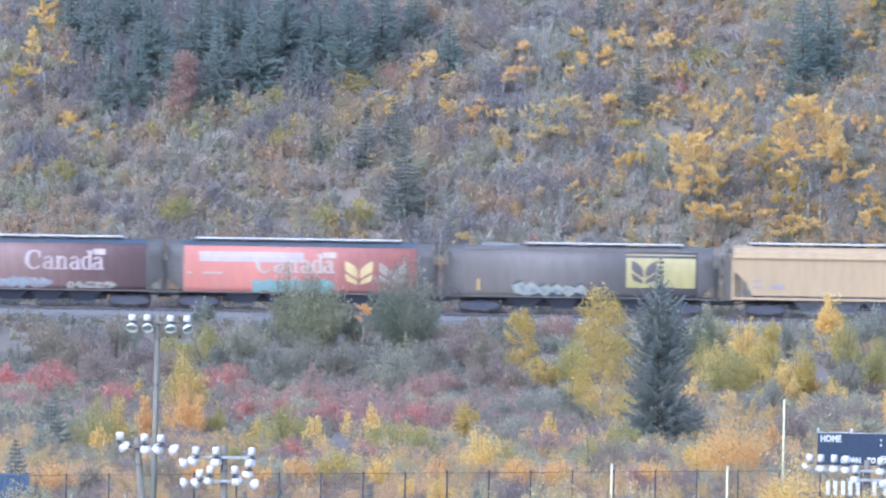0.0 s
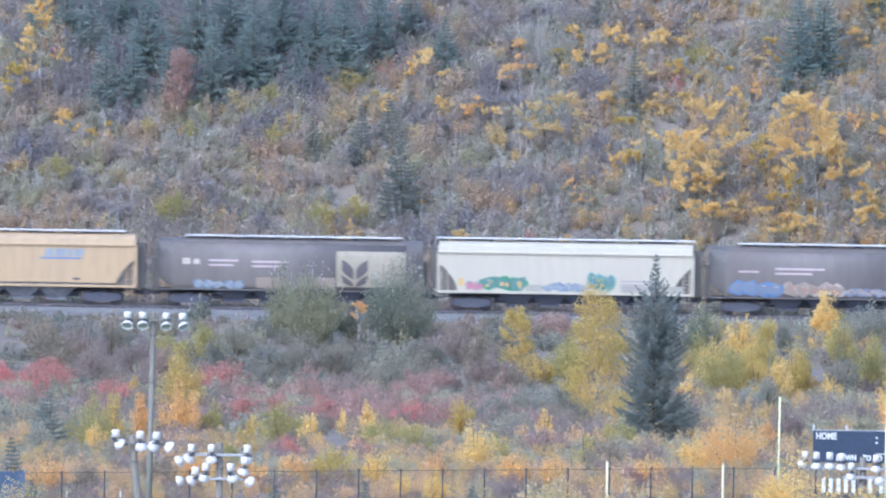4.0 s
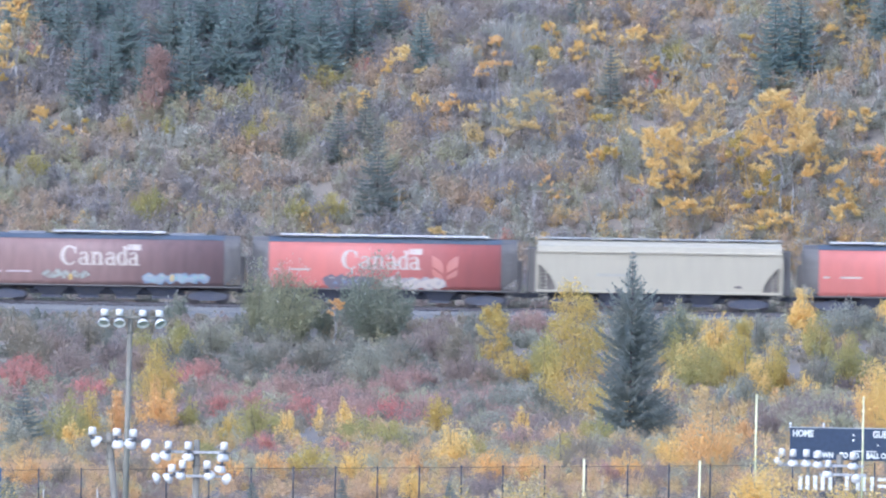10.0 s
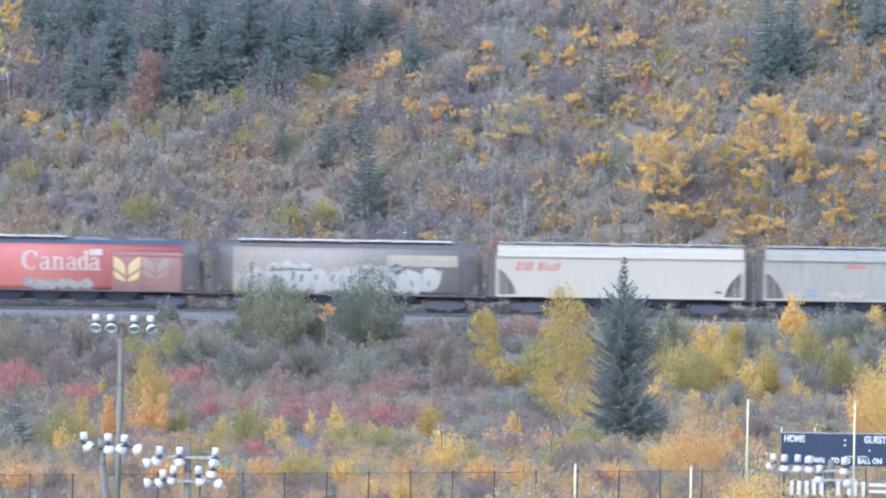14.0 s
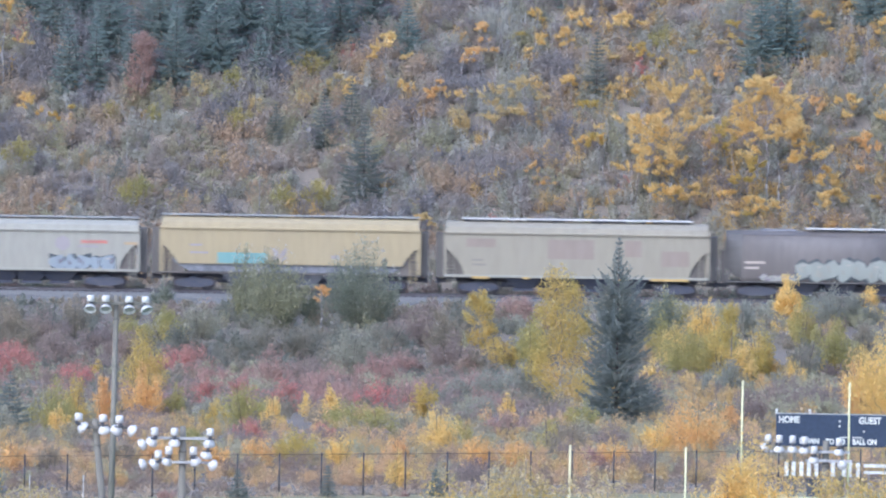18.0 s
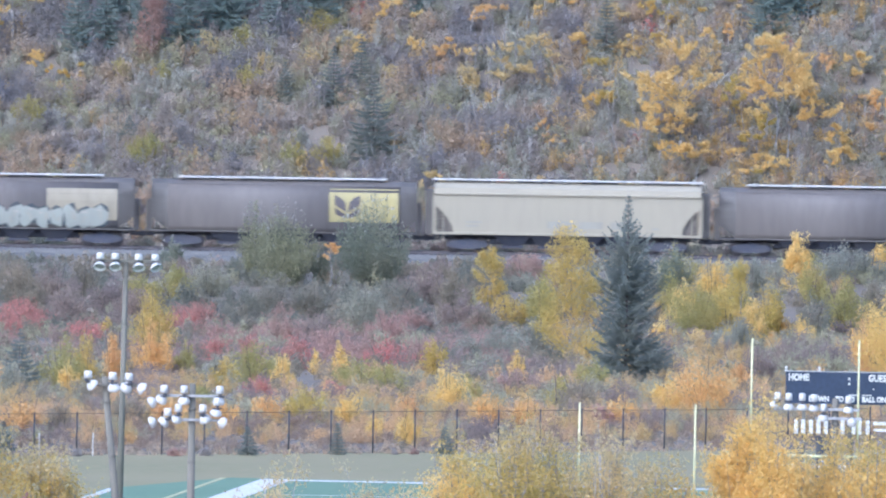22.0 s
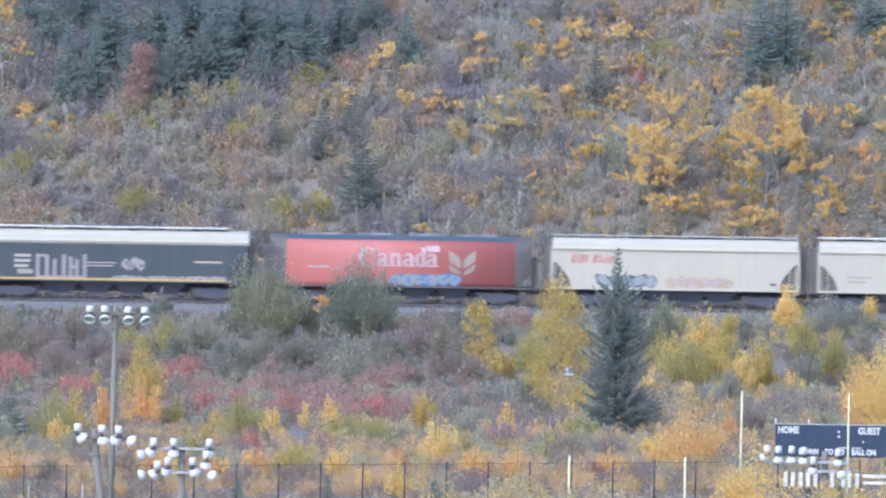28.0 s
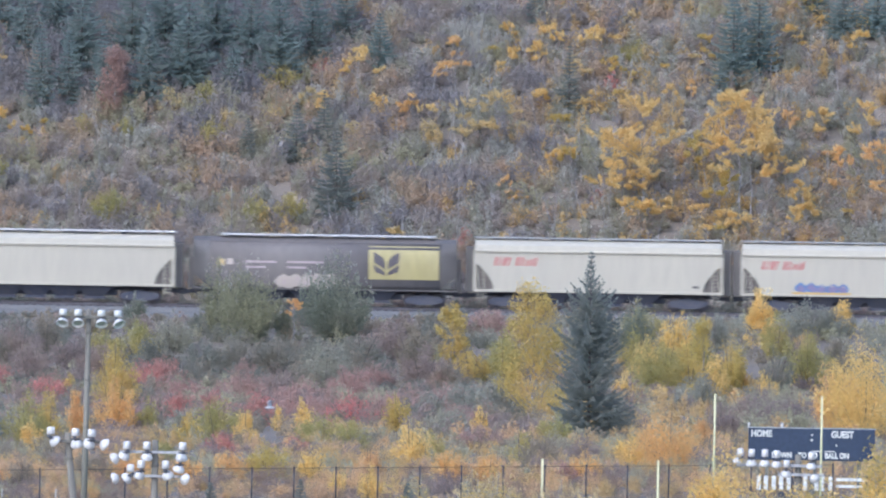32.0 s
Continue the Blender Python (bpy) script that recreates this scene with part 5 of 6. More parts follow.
ROUND = [(1.42, 1.12), (1.50, 1.45), (1.555, 1.95), (1.575, 2.45), (1.555, 2.95), (1.48, 3.4), (1.33, 3.8), (1.02, 4.16), (0.55, 4.38), (0, 4.44)]
FLAT = [(1.49, 1.24), (1.51, 2.3), (1.52, 3.72), (1.57, 3.75), (1.57, 3.84), (1.52, 3.87), (1.46, 4.16), (1.05, 4.40), (0.5, 4.50), (0, 4.53)]


def half_width(prof, z):
    for (y0, z0), (y1, z1) in zip(prof, prof[1:]):
        if z <= z1:
            return y0 + (y1 - y0) * max(0, z - z0) / (z1 - z0)
    return 0


def loft(stations, prof, floor=None):
    """A hull through stations (x, lowest z, width factor)."""
    bm = bmesh.new()
    loop = [(-y, z) for y, z in prof] + [(y, z) for y, z in prof[-2::-1]]
    rings = []
    for x, low, k in stations:
        rings.append([bm.verts.new((x, k * (math.copysign(half_width(prof, low), y) if z < low and y else y), max(z, low))) for y, z in loop])
    for a, b in zip(rings, rings[1:]):
        for i in range(len(loop) - 1):
            bm.faces.new((a[i], b[i], b[i + 1], a[i + 1]))
        bm.faces.new((a[-1], b[-1], b[0], a[0]))
    bm.faces.new(rings[0][::-1])
    bm.faces.new(rings[-1])
    bmesh.ops.recalc_face_normals(bm, faces=bm.faces)
    return bm


def wheel_mesh():
    bm = smooth(turned([(0.36, -0.07), (0.455, -0.06), (0.455, 0.03), (0.49, 0.04), (0.49, 0.07), (0.2, 0.05), (0.12, 0.08)], 18))
    bmesh.ops.rotate(bm, verts=bm.verts, cent=(0, 0, 0), matrix=Matrix.Rotation(radians(-90), 3, "X"))
    me = bpy.data.meshes.new("wheel")
    bm.to_mesh(me)
    bm.free()
    me.materials.append(RAIL)
    return me


def side_frame_mesh():
    bm = bmesh.new()
    outline = [(-1.25, 0.34), (-1.25, 0.62), (-0.95, 0.68), (-0.6, 0.78), (0.6, 0.78), (0.95, 0.68), (1.25, 0.62), (1.25, 0.34), (1.0, 0.32), (0.55, 0.2), (-0.55, 0.2), (-1.0, 0.32)]
    for y in (-1.08, 0.98):
        a = [bm.verts.new((x, y, z)) for x, z in outline]
        b = [bm.verts.new((x, y + 0.1, z)) for x, z in outline]
        bm.faces.new(a)
        bm.faces.new(b[::-1])
        for i in range(len(outline)):
            bm.faces.new((a[i], b[i], b[(i + 1) % len(outline)], a[(i + 1) % len(outline)]))
    box(-0.22, 0.22, -1.0, 1.0, 0.45, 0.92, bm=bm)
    for x in (-0.9, 0.9):
        tube(bm, (x, -1.12, 0.49), (x, 1.12, 0.49), 0.09, 0.09, 8)
    me = bpy.data.meshes.new("side_frame")
    bm.to_mesh(me)
    bm.free()
    me.materials.append(BLACK_STEEL)
    return me


def bay_mesh(top, material):
    bm = bmesh.new()
    upper = [bm.verts.new(v) for v in ((-top / 2, -1.3, 1.3), (top / 2, -1.3, 1.3), (top / 2, 1.3, 1.3), (-top / 2, 1.3, 1.3))]
    lower = [bm.verts.new(v) for v in ((-0.55, -0.75, 0.42), (0.55, -0.75, 0.42), (0.55, 0.75, 0.42), (-0.55, 0.75, 0.42))]
    for i in range(4):
        bm.faces.new((upper[i], lower[i], lower[(i + 1) % 4], upper[(i + 1) % 4]))
    bm.faces.new(lower[::-1])
    bm.faces.new(upper)
    box(-0.7, 0.7, -0.85, 0.85, 0.28, 0.42, bm=bm)
    bmesh.ops.recalc_face_normals(bm, faces=bm.faces)
    me = bpy.data.meshes.new("hopper_bay")
    bm.to_mesh(me)
    bm.free()
    me.materials.append(material)
    return me


def ladder_mesh():
    bm = bmesh.new()
    for x in (0, 0.42):
        box(x - 0.025, x + 0.025, -0.03, 0.03, 0.55, 3.7, bm=bm)
    for k in range(9):
        box(0, 0.42, -0.015, 0.015, 0.65 + 0.36 * k, 0.69 + 0.36 * k, bm=bm)
    me = bpy.data.meshes.new("ladder")
    bm.to_mesh(me)
    bm.free()
    return me


WHEEL, FRAME_MESH, LADDER = wheel_mesh(), side_frame_mesh(), ladder_mesh()
BAYS = {"dusty": bay_mesh(2.9, DUSTY_STEEL), "black": bay_mesh(2.9, BLACK_STEEL)}
COUPLER = box(-0.45, 0.45, -0.12, 0.12, 0.72, 0.98, 0.03)
box(-0.5, -0.3, -0.18, 0.2, 0.66, 1.04, 0.02, COUPLER)
COUPLER_MESH = bpy.data.meshes.new("coupler")
COUPLER.to_mesh(COUPLER_MESH)
COUPLER_MESH.materials.append(BLACK_STEEL)


class Marks:
    """Paint on the near side of a wagon: thin pieces that follow its curve."""

    def __init__(self, car, prof):
        self.car, self.prof = car, prof

    def sheet(self, polys, material, name, lift=0.012, label=""):
        bm = bmesh.new()
        for poly in (piece for whole in polys for piece in self.sliced(whole)):
            bm.faces.new([bm.verts.new((x, -half_width(self.prof, z) - lift, z)) for x, z in poly])
        bmesh.ops.recalc_face_normals(bm, faces=bm.faces)
        ob = part(name, bm, PAINT[material], self.car, label)
        return tagged(ob, kind="stuff" if name in ("graffiti", "graffiti_stroke", "small_lettering") else "")

    def sliced(self, poly):
        """The piece in level slices, so that a tall one bends with the tank."""
        zs = [z for _, z in poly]
        n = int((max(zs) - min(zs)) / 0.22)
        if n < 2:
            return [poly]

        def span(z):
            hits = [xa + (xb - xa) * (z - za) / (zb - za) for (xa, za), (xb, zb) in zip(poly, poly[1:] + poly[:1]) if za != zb and min(za, zb) <= z <= max(za, zb)]
            return min(hits), max(hits)

        cuts = [min(zs) + 0.001 + (max(zs) - min(zs) - 0.002) * i / n for i in range(n + 1)]
        out = []
        for a, b in zip(cuts, cuts[1:]):
            (l0, r0), (l1, r1) = span(a), span(b)
            out.append([(l0, a), (r0 + 0.001, a), (r1 + 0.001, b), (l1, b)])
        return out

    def strips(self, x0, x1, z0, z1, n=6, lean=0.0):
        zs = [z0 + (z1 - z0) * k / n for k in range(n + 1)]
        return [[(x0 + lean * (a - z0), a), (x1 + lean * (a - z0), a), (x1 + lean * (b - z0), b), (x0 + lean * (b - z0), b)] for a, b in zip(zs, zs[1:])]

    def block(self, x0, x1, z0, z1, material, name="painted_panel", lift=0.012, label=""):
        return self.sheet(self.strips(x0, x1, z0, z1, 8), material, name, lift, label)

    def canada(self, x, material="letter", z=2.44):
        """The six serif letters, broad stems and thin joins, with a small flag over the last one."""
        polys = []

        def bow(cx, cz, ro, ri, a0, a1, shift=0.0):
            steps = [radians(a0 + (a1 - a0) * i / 14) for i in range(15)]
            out = [(x + cx + ro[0] * math.cos(a), z + cz + ro[1] * math.sin(a)) for a in steps]
            inn = [(x + cx + shift + ri[0] * math.cos(a), z + cz + ri[1] * math.sin(a)) for a in steps]
            for i in range(14):
                polys.append([out[i], out[i + 1], inn[i + 1], inn[i]])

        def bar(x0, x1, z0, z1):
            polys.extend(self.strips(x + x0, x + x1, z + z0, z + z1, 4 if z1 - z0 > 0.3 else 1))

        def small_a(x0):
            bow(x0 + 0.3, 0.25, (0.3, 0.27), (0.13, 0.17), 50, 310, 0.03)
            bow(x0 + 0.34, 0.58, (0.29, 0.29), (0.11, 0.21), 0, 165)
            bar(x0 + 0.43, x0 + 0.64, 0.0, 0.6), bar(x0 + 0.6, x0 + 0.78, 0.0, 0.09)

        def done():
            self.sheet(list(polys), material, "letter", 0.016)
            polys.clear()

        bow(0.58, 0.6, (0.58, 0.64), (0.34, 0.54), 42, 318, 0.05), bar(0.92, 1.04, 0.74, 1.14), done()
        for at in (1.2, 2.92, 4.42):
            small_a(at), done()
        bar(2.08, 2.29, 0.0, 0.86), bar(2.0, 2.38, 0.0, 0.09), bar(2.0, 2.12, 0.77, 0.86)
        bow(2.44, 0.56, (0.29, 0.31), (0.09, 0.2), 0, 160), bar(2.53, 2.73, 0.0, 0.58), bar(2.46, 2.84, 0.0, 0.09), done()
        bow(4.0, 0.43, (0.34, 0.45), (0.14, 0.36), 40, 320, 0.04), bar(4.13, 4.34, 0.0, 1.24), bar(4.04, 4.2, 1.15, 1.24), bar(4.3, 4.44, 0.0, 0.09), done()
        self.block(x + 4.42, x + 4.62, z + 0.98, z + 1.36, material, "flag_mark", 0.014)
        self.block(x + 4.66, x + 5.26, z + 0.98, z + 1.36, material, "flag_mark", 0.014)

    def slanted_word(self, x, z, material="script_red"):
        """A maker's slanted word, as plain bars."""
        for dx, wide, h in ((0, 0.14, 0.56), (0.3, 0.1, 0.56), (0.58, 0.16, 0.56), (0.86, 0.12, 0.56), (1.4, 0.16, 0.56), (1.7, 0.12, 0.56), (1.98, 0.1, 0.38), (2.2, 0.1, 0.38), (2.42, 0.1, 0.5), (2.62, 0.1, 0.56)):
            self.sheet(self.strips(x + dx, x + dx + 0.95 * wide, z, z + h, 1, 0.28), material, "script_bar")

    def lines(self, x, z, widths, material="dim_letter", gap=0.3, h=0.13):
        polys = []
        for k, wd in enumerate(widths):
            polys += self.strips(x, x + wd, z - gap * k, z - gap * k + h, 1)
        self.sheet(polys, material, "small_lettering")

    def wheat(self, x, z, w, h, material="ink"):
        """A sheaf of four slanted leaves, flat outside and curved towards the stem."""
        for side in (-1, 1):
            for leaf in (((0.5, 0.5), (0.5, 1.0), (0.32, 0.9), (0.15, 0.74), (0.05, 0.56), (0.05, 0.14), (0.26, 0.32)),
                         ((0.47, 0.06), (0.5, 0.4), (0.27, 0.22), (0.05, 0.03), (0.05, -0.14), (0.26, -0.08))):
                self.sheet([[(x + w / 2 + side * a * w, z + b * h) for a, b in leaf]], material, "emblem_leaf", 0.024)

    def graffiti(self, x0, x1, z0, z1, fill, edge, seed, second=None):
        """Sprayed bubbles without readable words: outlined blobs that overlap, slashes and glints."""
        rng = np.random.default_rng(seed)
        rims, fills, slashes, glints = [], [], [], []
        high = z1 - z0
        n = max(3, int((x1 - x0) / (0.42 + 0.3 * high)))
        step = (x1 - x0) / n

        def blob(cx, cz, rx, rz, lean, grow):
            turns = np.linspace(0, 6.283, 13)[:-1]
            wob = 1 + 0.16 * np.sin(3 * turns + rng.uniform(0, 6)) + 0.1 * np.sin(5 * turns + rng.uniform(0, 6))
            pts = []
            for a, k in zip(turns, wob):
                dx, dz = (rx * k + grow) * math.copysign(abs(math.cos(a)) ** 0.7, math.cos(a)), (rz * k + grow) * math.copysign(abs(math.sin(a)) ** 0.7, math.sin(a))
                pts.append((cx + dx + lean * dz, min(max(cz + dz, z0 - 0.04), z1 + 0.12)))
            return pts

        for k in range(n):
            cx, cz = x0 + (k + 0.5) * step, (z0 + z1) / 2 + rng.uniform(-0.08, 0.05) * high
            rx, rz, lean = step * rng.uniform(0.45, 0.66), high * rng.uniform(0.36, 0.5), rng.uniform(-0.3, 0.3)
            rims.append(blob(cx, cz, rx, rz, lean, 0.07)), fills.append(blob(cx, cz, rx, rz, lean, 0.0))
            for _ in range(int(rng.integers(1, 3))):
                a, lo = cx + rng.uniform(-0.6, 0.4) * rx, cz + rng.uniform(-0.7, 0.1) * rz
                slashes += self.strips(a, a + step * rng.uniform(0.1, 0.26), lo, lo + rz * rng.uniform(0.4, 0.8), 2, rng.uniform(-0.5, 0.5))
            if rng.random() < 0.5:
                a, lo = cx + rng.uniform(-0.5, 0.1) * rx, cz + rng.uniform(0.35, 0.6) * rz
                glints += self.strips(a, a + step * rng.uniform(0.2, 0.4), lo, lo + 0.07, 1)
        g = self.sheet(rims, edge, "graffiti", 0.022, "spray-painted graffiti")
        for polys, mt, lift in ((fills, fill, 0.027), (slashes, second or edge, 0.032), (glints, "letter", 0.036)):
            if polys:
                self.sheet(polys, mt, "graffiti_stroke", lift)
        return g


def shared(name, me, parent, loc, material=None, label="", mirror=False):
    if material is not None:
        key = me.name + material.name
        if key not in SHARED:
            SHARED[key] = me.copy()
            SHARED[key].materials.clear()
            SHARED[key].materials.append(material)
        me = SHARED[key]
    ob = new(name, me)
    ob.parent = parent
    ob.location = loc
    if mirror:
        ob.rotation_euler = (0, 0, math.pi)
    if label:
        ob["label"] = label
    return ob


SHARED = {}
CARS = []


def underframe(car, length, lo, hi, bays, bay_kind):
    """Bogies, couplers, hopper bays and brake gear; lo and hi: the ends of the sill."""
    # added black box that stands for the deep shade under the wagon
    part("brake_rigging", box(lo + 3.6, hi - 3.6, -0.5, 0.5, 0.5, 0.9, 0.05), BLACK_STEEL, car)
    part("brake_rod", tube(bmesh.new(), (lo + 3.6, -0.56, 0.58), (hi - 3.6, -0.56, 0.58), 0.035, 0.035, 6), BLACK_STEEL, car)
    part("air_reservoir", smooth(tube(bmesh.new(), (lo + 4.0, -0.75, 0.85), (lo + 5.2, -0.75, 0.85), 0.2, 0.2, 10)), BLACK_STEEL, car)
    part("centre_sill", box(lo, hi, -0.25, 0.25, 0.82, 1.12), BLACK_STEEL, car)
    for x in (lo + 2.15, hi - 2.15):
        bogie = shared("bogie", FRAME_MESH, car, (x, 0, 0))
        for wx in (-0.9, 0.9):
            for wy in (-0.75, 0.75):
                wheel = shared("wheel", WHEEL, bogie, (wx, wy, 0.46))
                if wy < 0:
                    wheel.rotation_euler = (0, 0, math.pi)
    shared("coupler", COUPLER_MESH, car, (lo - 0.1, 0, 0))
    shared("coupler", COUPLER_MESH, car, (hi + 0.1, 0, 0), mirror=True)
    first_bay, last_bay = lo + 5.1, hi - 5.1
    for k in range(bays):
        shared("hopper_bay", BAYS[bay_kind], car, (first_bay + (last_bay - first_bay) * k / (bays - 1), 0, 0))


def roof_gear(car, x0, x1, z, board_from, board_to, board=SNOWY_WHITE, hatches=4):
    if board_to > board_from:
        part("running_board", box(board_from, board_to, -0.75, 0.75, z + 0.12, z + 0.20, 0.01), board, car, "white roof walkway")
        for k in range(6):
            x = board_from + 0.3 + (board_to - board_from - 0.6) * k / 5
            part("board_bracket", box(x - 0.04, x + 0.04, -0.7, 0.7, z - 0.05, z + 0.12), BLACK_STEEL, car)
    for k in range(hatches):
        x = x0 + (x1 - x0) * (k + 0.5) / hatches
        part("roof_hatch", box(x - 1.2, x + 1.2, -0.4, 0.4, z - 0.04, z + 0.11, 0.02), DUSTY_STEEL, car)


def round_wagon(x, length, body, label, deco, roof="roofdark", board=(0.7, 0.9), end="soot", bays="black"):
    """A cylindrical hopper wagon with caged ends."""
    car = thing("hopper_wagon", pose(x, TRACK_Y, rail_top(x)), label, "freight wagon", "wagons of the grain train")
    lo, hi = -1.15, length + 1.15
    part("tank", smooth(loft([(0, 1.12, 1), (length, 1.12, 1)], ROUND)), PAINT[body], car)
    cap = [(y, z) for y, z in ROUND if z > 4.1]
    cap = [(half_width(ROUND, 4.12), 4.12)] + cap
    part("roof", loft([(-0.02, 4.12, 1.012), (length + 0.02, 4.12, 1.012)], [(y + 0.012 if y else 0, z + 0.012) for y, z in cap]), PAINT[roof], car)
    part("end_sheet", loft([(-1.08, 2.0, 0.86), (-0.002, 1.16, 0.97)], ROUND), PAINT[end], car, "brown sloping end sheet")
    part("end_sheet", loft([(length + 0.002, 1.16, 0.97), (length + 1.08, 2.0, 0.86)], ROUND), PAINT[end], car, "brown sloping end sheet")
    part("side_sill", box(lo, hi, -1.5, -1.36, 1.06, 1.16, 0.01), PAINT[end], car)
    part("side_sill", box(lo, hi, 1.36, 1.5, 1.06, 1.16, 0.01), PAINT[end], car)
    for a, b in ((lo, 0.05), (length - 0.05, hi)):
        part("end_platform", box(a, b, -1.36, 1.36, 1.02, 1.1), BLACK_STEEL, car)
    for px in (lo + 0.08, hi - 0.08):
        for py in (-1.38, 1.38):
            part("corner_post", box(px - 0.05, px + 0.05, py - 0.05, py + 0.05, 1.1, 4.0), PAINT[end], car)
        part("end_rail", box(px - 0.05, px + 0.05, -1.4, 1.4, 3.95, 4.05), PAINT[end], car)
        out = -1 if px < 0 else 1
        # solid dark box that fills part of the gap to the next wagon
        part("brake_stand", box(*sorted((px + out * 0.06, px + out * 0.34)), -0.85, 0.85, 1.05, 3.1, 0.03), PAINT[end], car, "sooty end bulkhead with brake gear")
        part("grab_rail", box(*sorted((px + out * 0.2, px + out * 0.26)), -1.25, -1.19, 0.9, 3.85), PAINT[end], car)
    for px in (lo + 0.3, length + 0.4):
        shared("ladder", LADDER, car, (px, -1.44, 0), PAINT[end])
    underframe(car, length, lo, hi, 4, bays)
    roof_gear(car, 0.6, length - 0.6, 4.43, board[0] * 1.0, length * board[1], SNOWY_WHITE)
    CARS.append((car, x))
    deco(Marks(car, ROUND))
    return car


def flat_wagon(x, length, body, label, deco, board=(0, 0), sill=None, bays="black", top=None, low=1.26, taller=0.0):
    """A straight-sided hopper wagon with a top chord and open lower corners."""
    car = thing("hopper_wagon", pose(x, TRACK_Y, rail_top(x)), label, "freight wagon", "wagons of the grain train")
    lo, hi = 0.05, length - 0.05
    prof = [(y, z + (taller if z > 3 else 0)) for y, z in FLAT]
    part("hull", loft([(0.16, 3.0, 1), (0.5, 2.75, 1), (0.95, 2.25, 1), (1.25, 1.75, 1), (1.38, low, 1), (length - 1.38, low, 1), (length - 1.25, 1.75, 1), (length - 0.95, 2.25, 1), (length - 0.5, 2.75, 1), (length - 0.16, 3.0, 1)], prof), PAINT[body], car)
    if low > 1.3:
        part("slope_skirt", loft([(0.9, 1.9, 0.9), (2.0, 1.25, 0.9), (length - 2.0, 1.25, 0.9), (length - 0.9, 1.9, 0.9)], [(1.5, 1.2), (1.5, 2.1), (0.2, 2.2), (0, 2.21)]), DUSTY_STEEL, car)
    for side in (-1, 1):
        # a solid dark box at each end narrows the gap between wagons
        part("end_frame", box(*((-0.48, 0.1) if side < 0 else (length - 0.1, length + 0.48)), -0.95, 0.95, 1.08, 4.0, 0.03), PAINT["soot"], car, "dark end frame with brake gear")
    for side in (-1, 1):
        y0, y1 = sorted((side * 1.36, side * 1.54))
        part("side_sill", box(lo, hi, y0, y1, *((1.13, 1.29) if low < 1.5 else (1.12, 1.2)), 0.015), PAINT[sill or body] if low < 1.5 else PAINT["rust"], car)
        part("top_chord", box(lo, hi, *sorted((side * 1.5, side * 1.62)), 3.72 + taller, 3.82 + taller, 0.01), PAINT[top or body], car)
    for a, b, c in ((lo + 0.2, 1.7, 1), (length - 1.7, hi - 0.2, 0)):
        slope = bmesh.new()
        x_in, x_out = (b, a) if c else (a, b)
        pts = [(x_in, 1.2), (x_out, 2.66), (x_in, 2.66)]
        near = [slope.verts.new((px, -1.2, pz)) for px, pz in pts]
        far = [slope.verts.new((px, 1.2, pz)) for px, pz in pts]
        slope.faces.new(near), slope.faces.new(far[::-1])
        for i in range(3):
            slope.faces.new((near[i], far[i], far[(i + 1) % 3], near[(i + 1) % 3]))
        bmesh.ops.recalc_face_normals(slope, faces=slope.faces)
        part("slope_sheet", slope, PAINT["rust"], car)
        # added sheet closes the open corner, brown in place of its dark inside
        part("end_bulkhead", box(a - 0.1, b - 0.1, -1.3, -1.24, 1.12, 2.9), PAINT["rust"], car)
        part("end_platform", box(a - 0.2 if c else a, b if c else b + 0.2, -1.36, 1.36, 1.06, 1.12), BLACK_STEEL, car)
    for px in (0.12, length - 0.12):
        for py in (-1.45, 1.45):
            part("corner_post", box(px - 0.09, px + 0.09, py - 0.07, py + 0.07, 1.2, 3.8 + taller, 0.01), PAINT[body], car)
        part("end_wall", box(px - 0.03, px + 0.03, -1.4, 1.4, 2.7, 4.1), PAINT[body], car)
    for px in (0.32, length - 0.74):
        bm_l = shared("ladder", LADDER, car, (px, -1.47, 0.28), PAINT[body])
        bm_l.scale = (1, 1, 0.66)
    for px in (0.55, 1.15):
        part("brake_bar", box(px, px + 0.06, -1.25, -1.2, 1.12, 1.95), PAINT[body], car)
    underframe(car, length, lo + 0.1, hi - 0.1, 4, bays)
    roof_gear(car, 0.5, length - 0.5, 4.52 + taller, board[0], board[1] * length, SNOWY_WHITE)
    if board[1] == 0:
        part("running_board", box(0.1, length - 0.1, -0.7, 0.7, 4.6 + taller, 4.66 + taller), GALVANISED, car, "grey roof walkway")
    CARS.append((car, x))
    deco(Marks(car, prof))
    return car


def two_tone_wagon(x, length, label, deco):
    """A dark wagon whose broad white roof section overhangs its ends."""
    car = flat_wagon(x, length, "teal", label, deco, (1.0, 0.92), top="white")
    part("roof_section", loft([(-0.02, 3.62, 1.02), (length + 0.02, 3.62, 1.02)], FLAT), PAINT["white"], car, "white roof section")
    part("sill_stripe", box(1.3, length - 1.4, -1.56, -1.545, 1.24, 1.37), PAINT["stripe"], car, "yellow stripe along the sill")
    return car


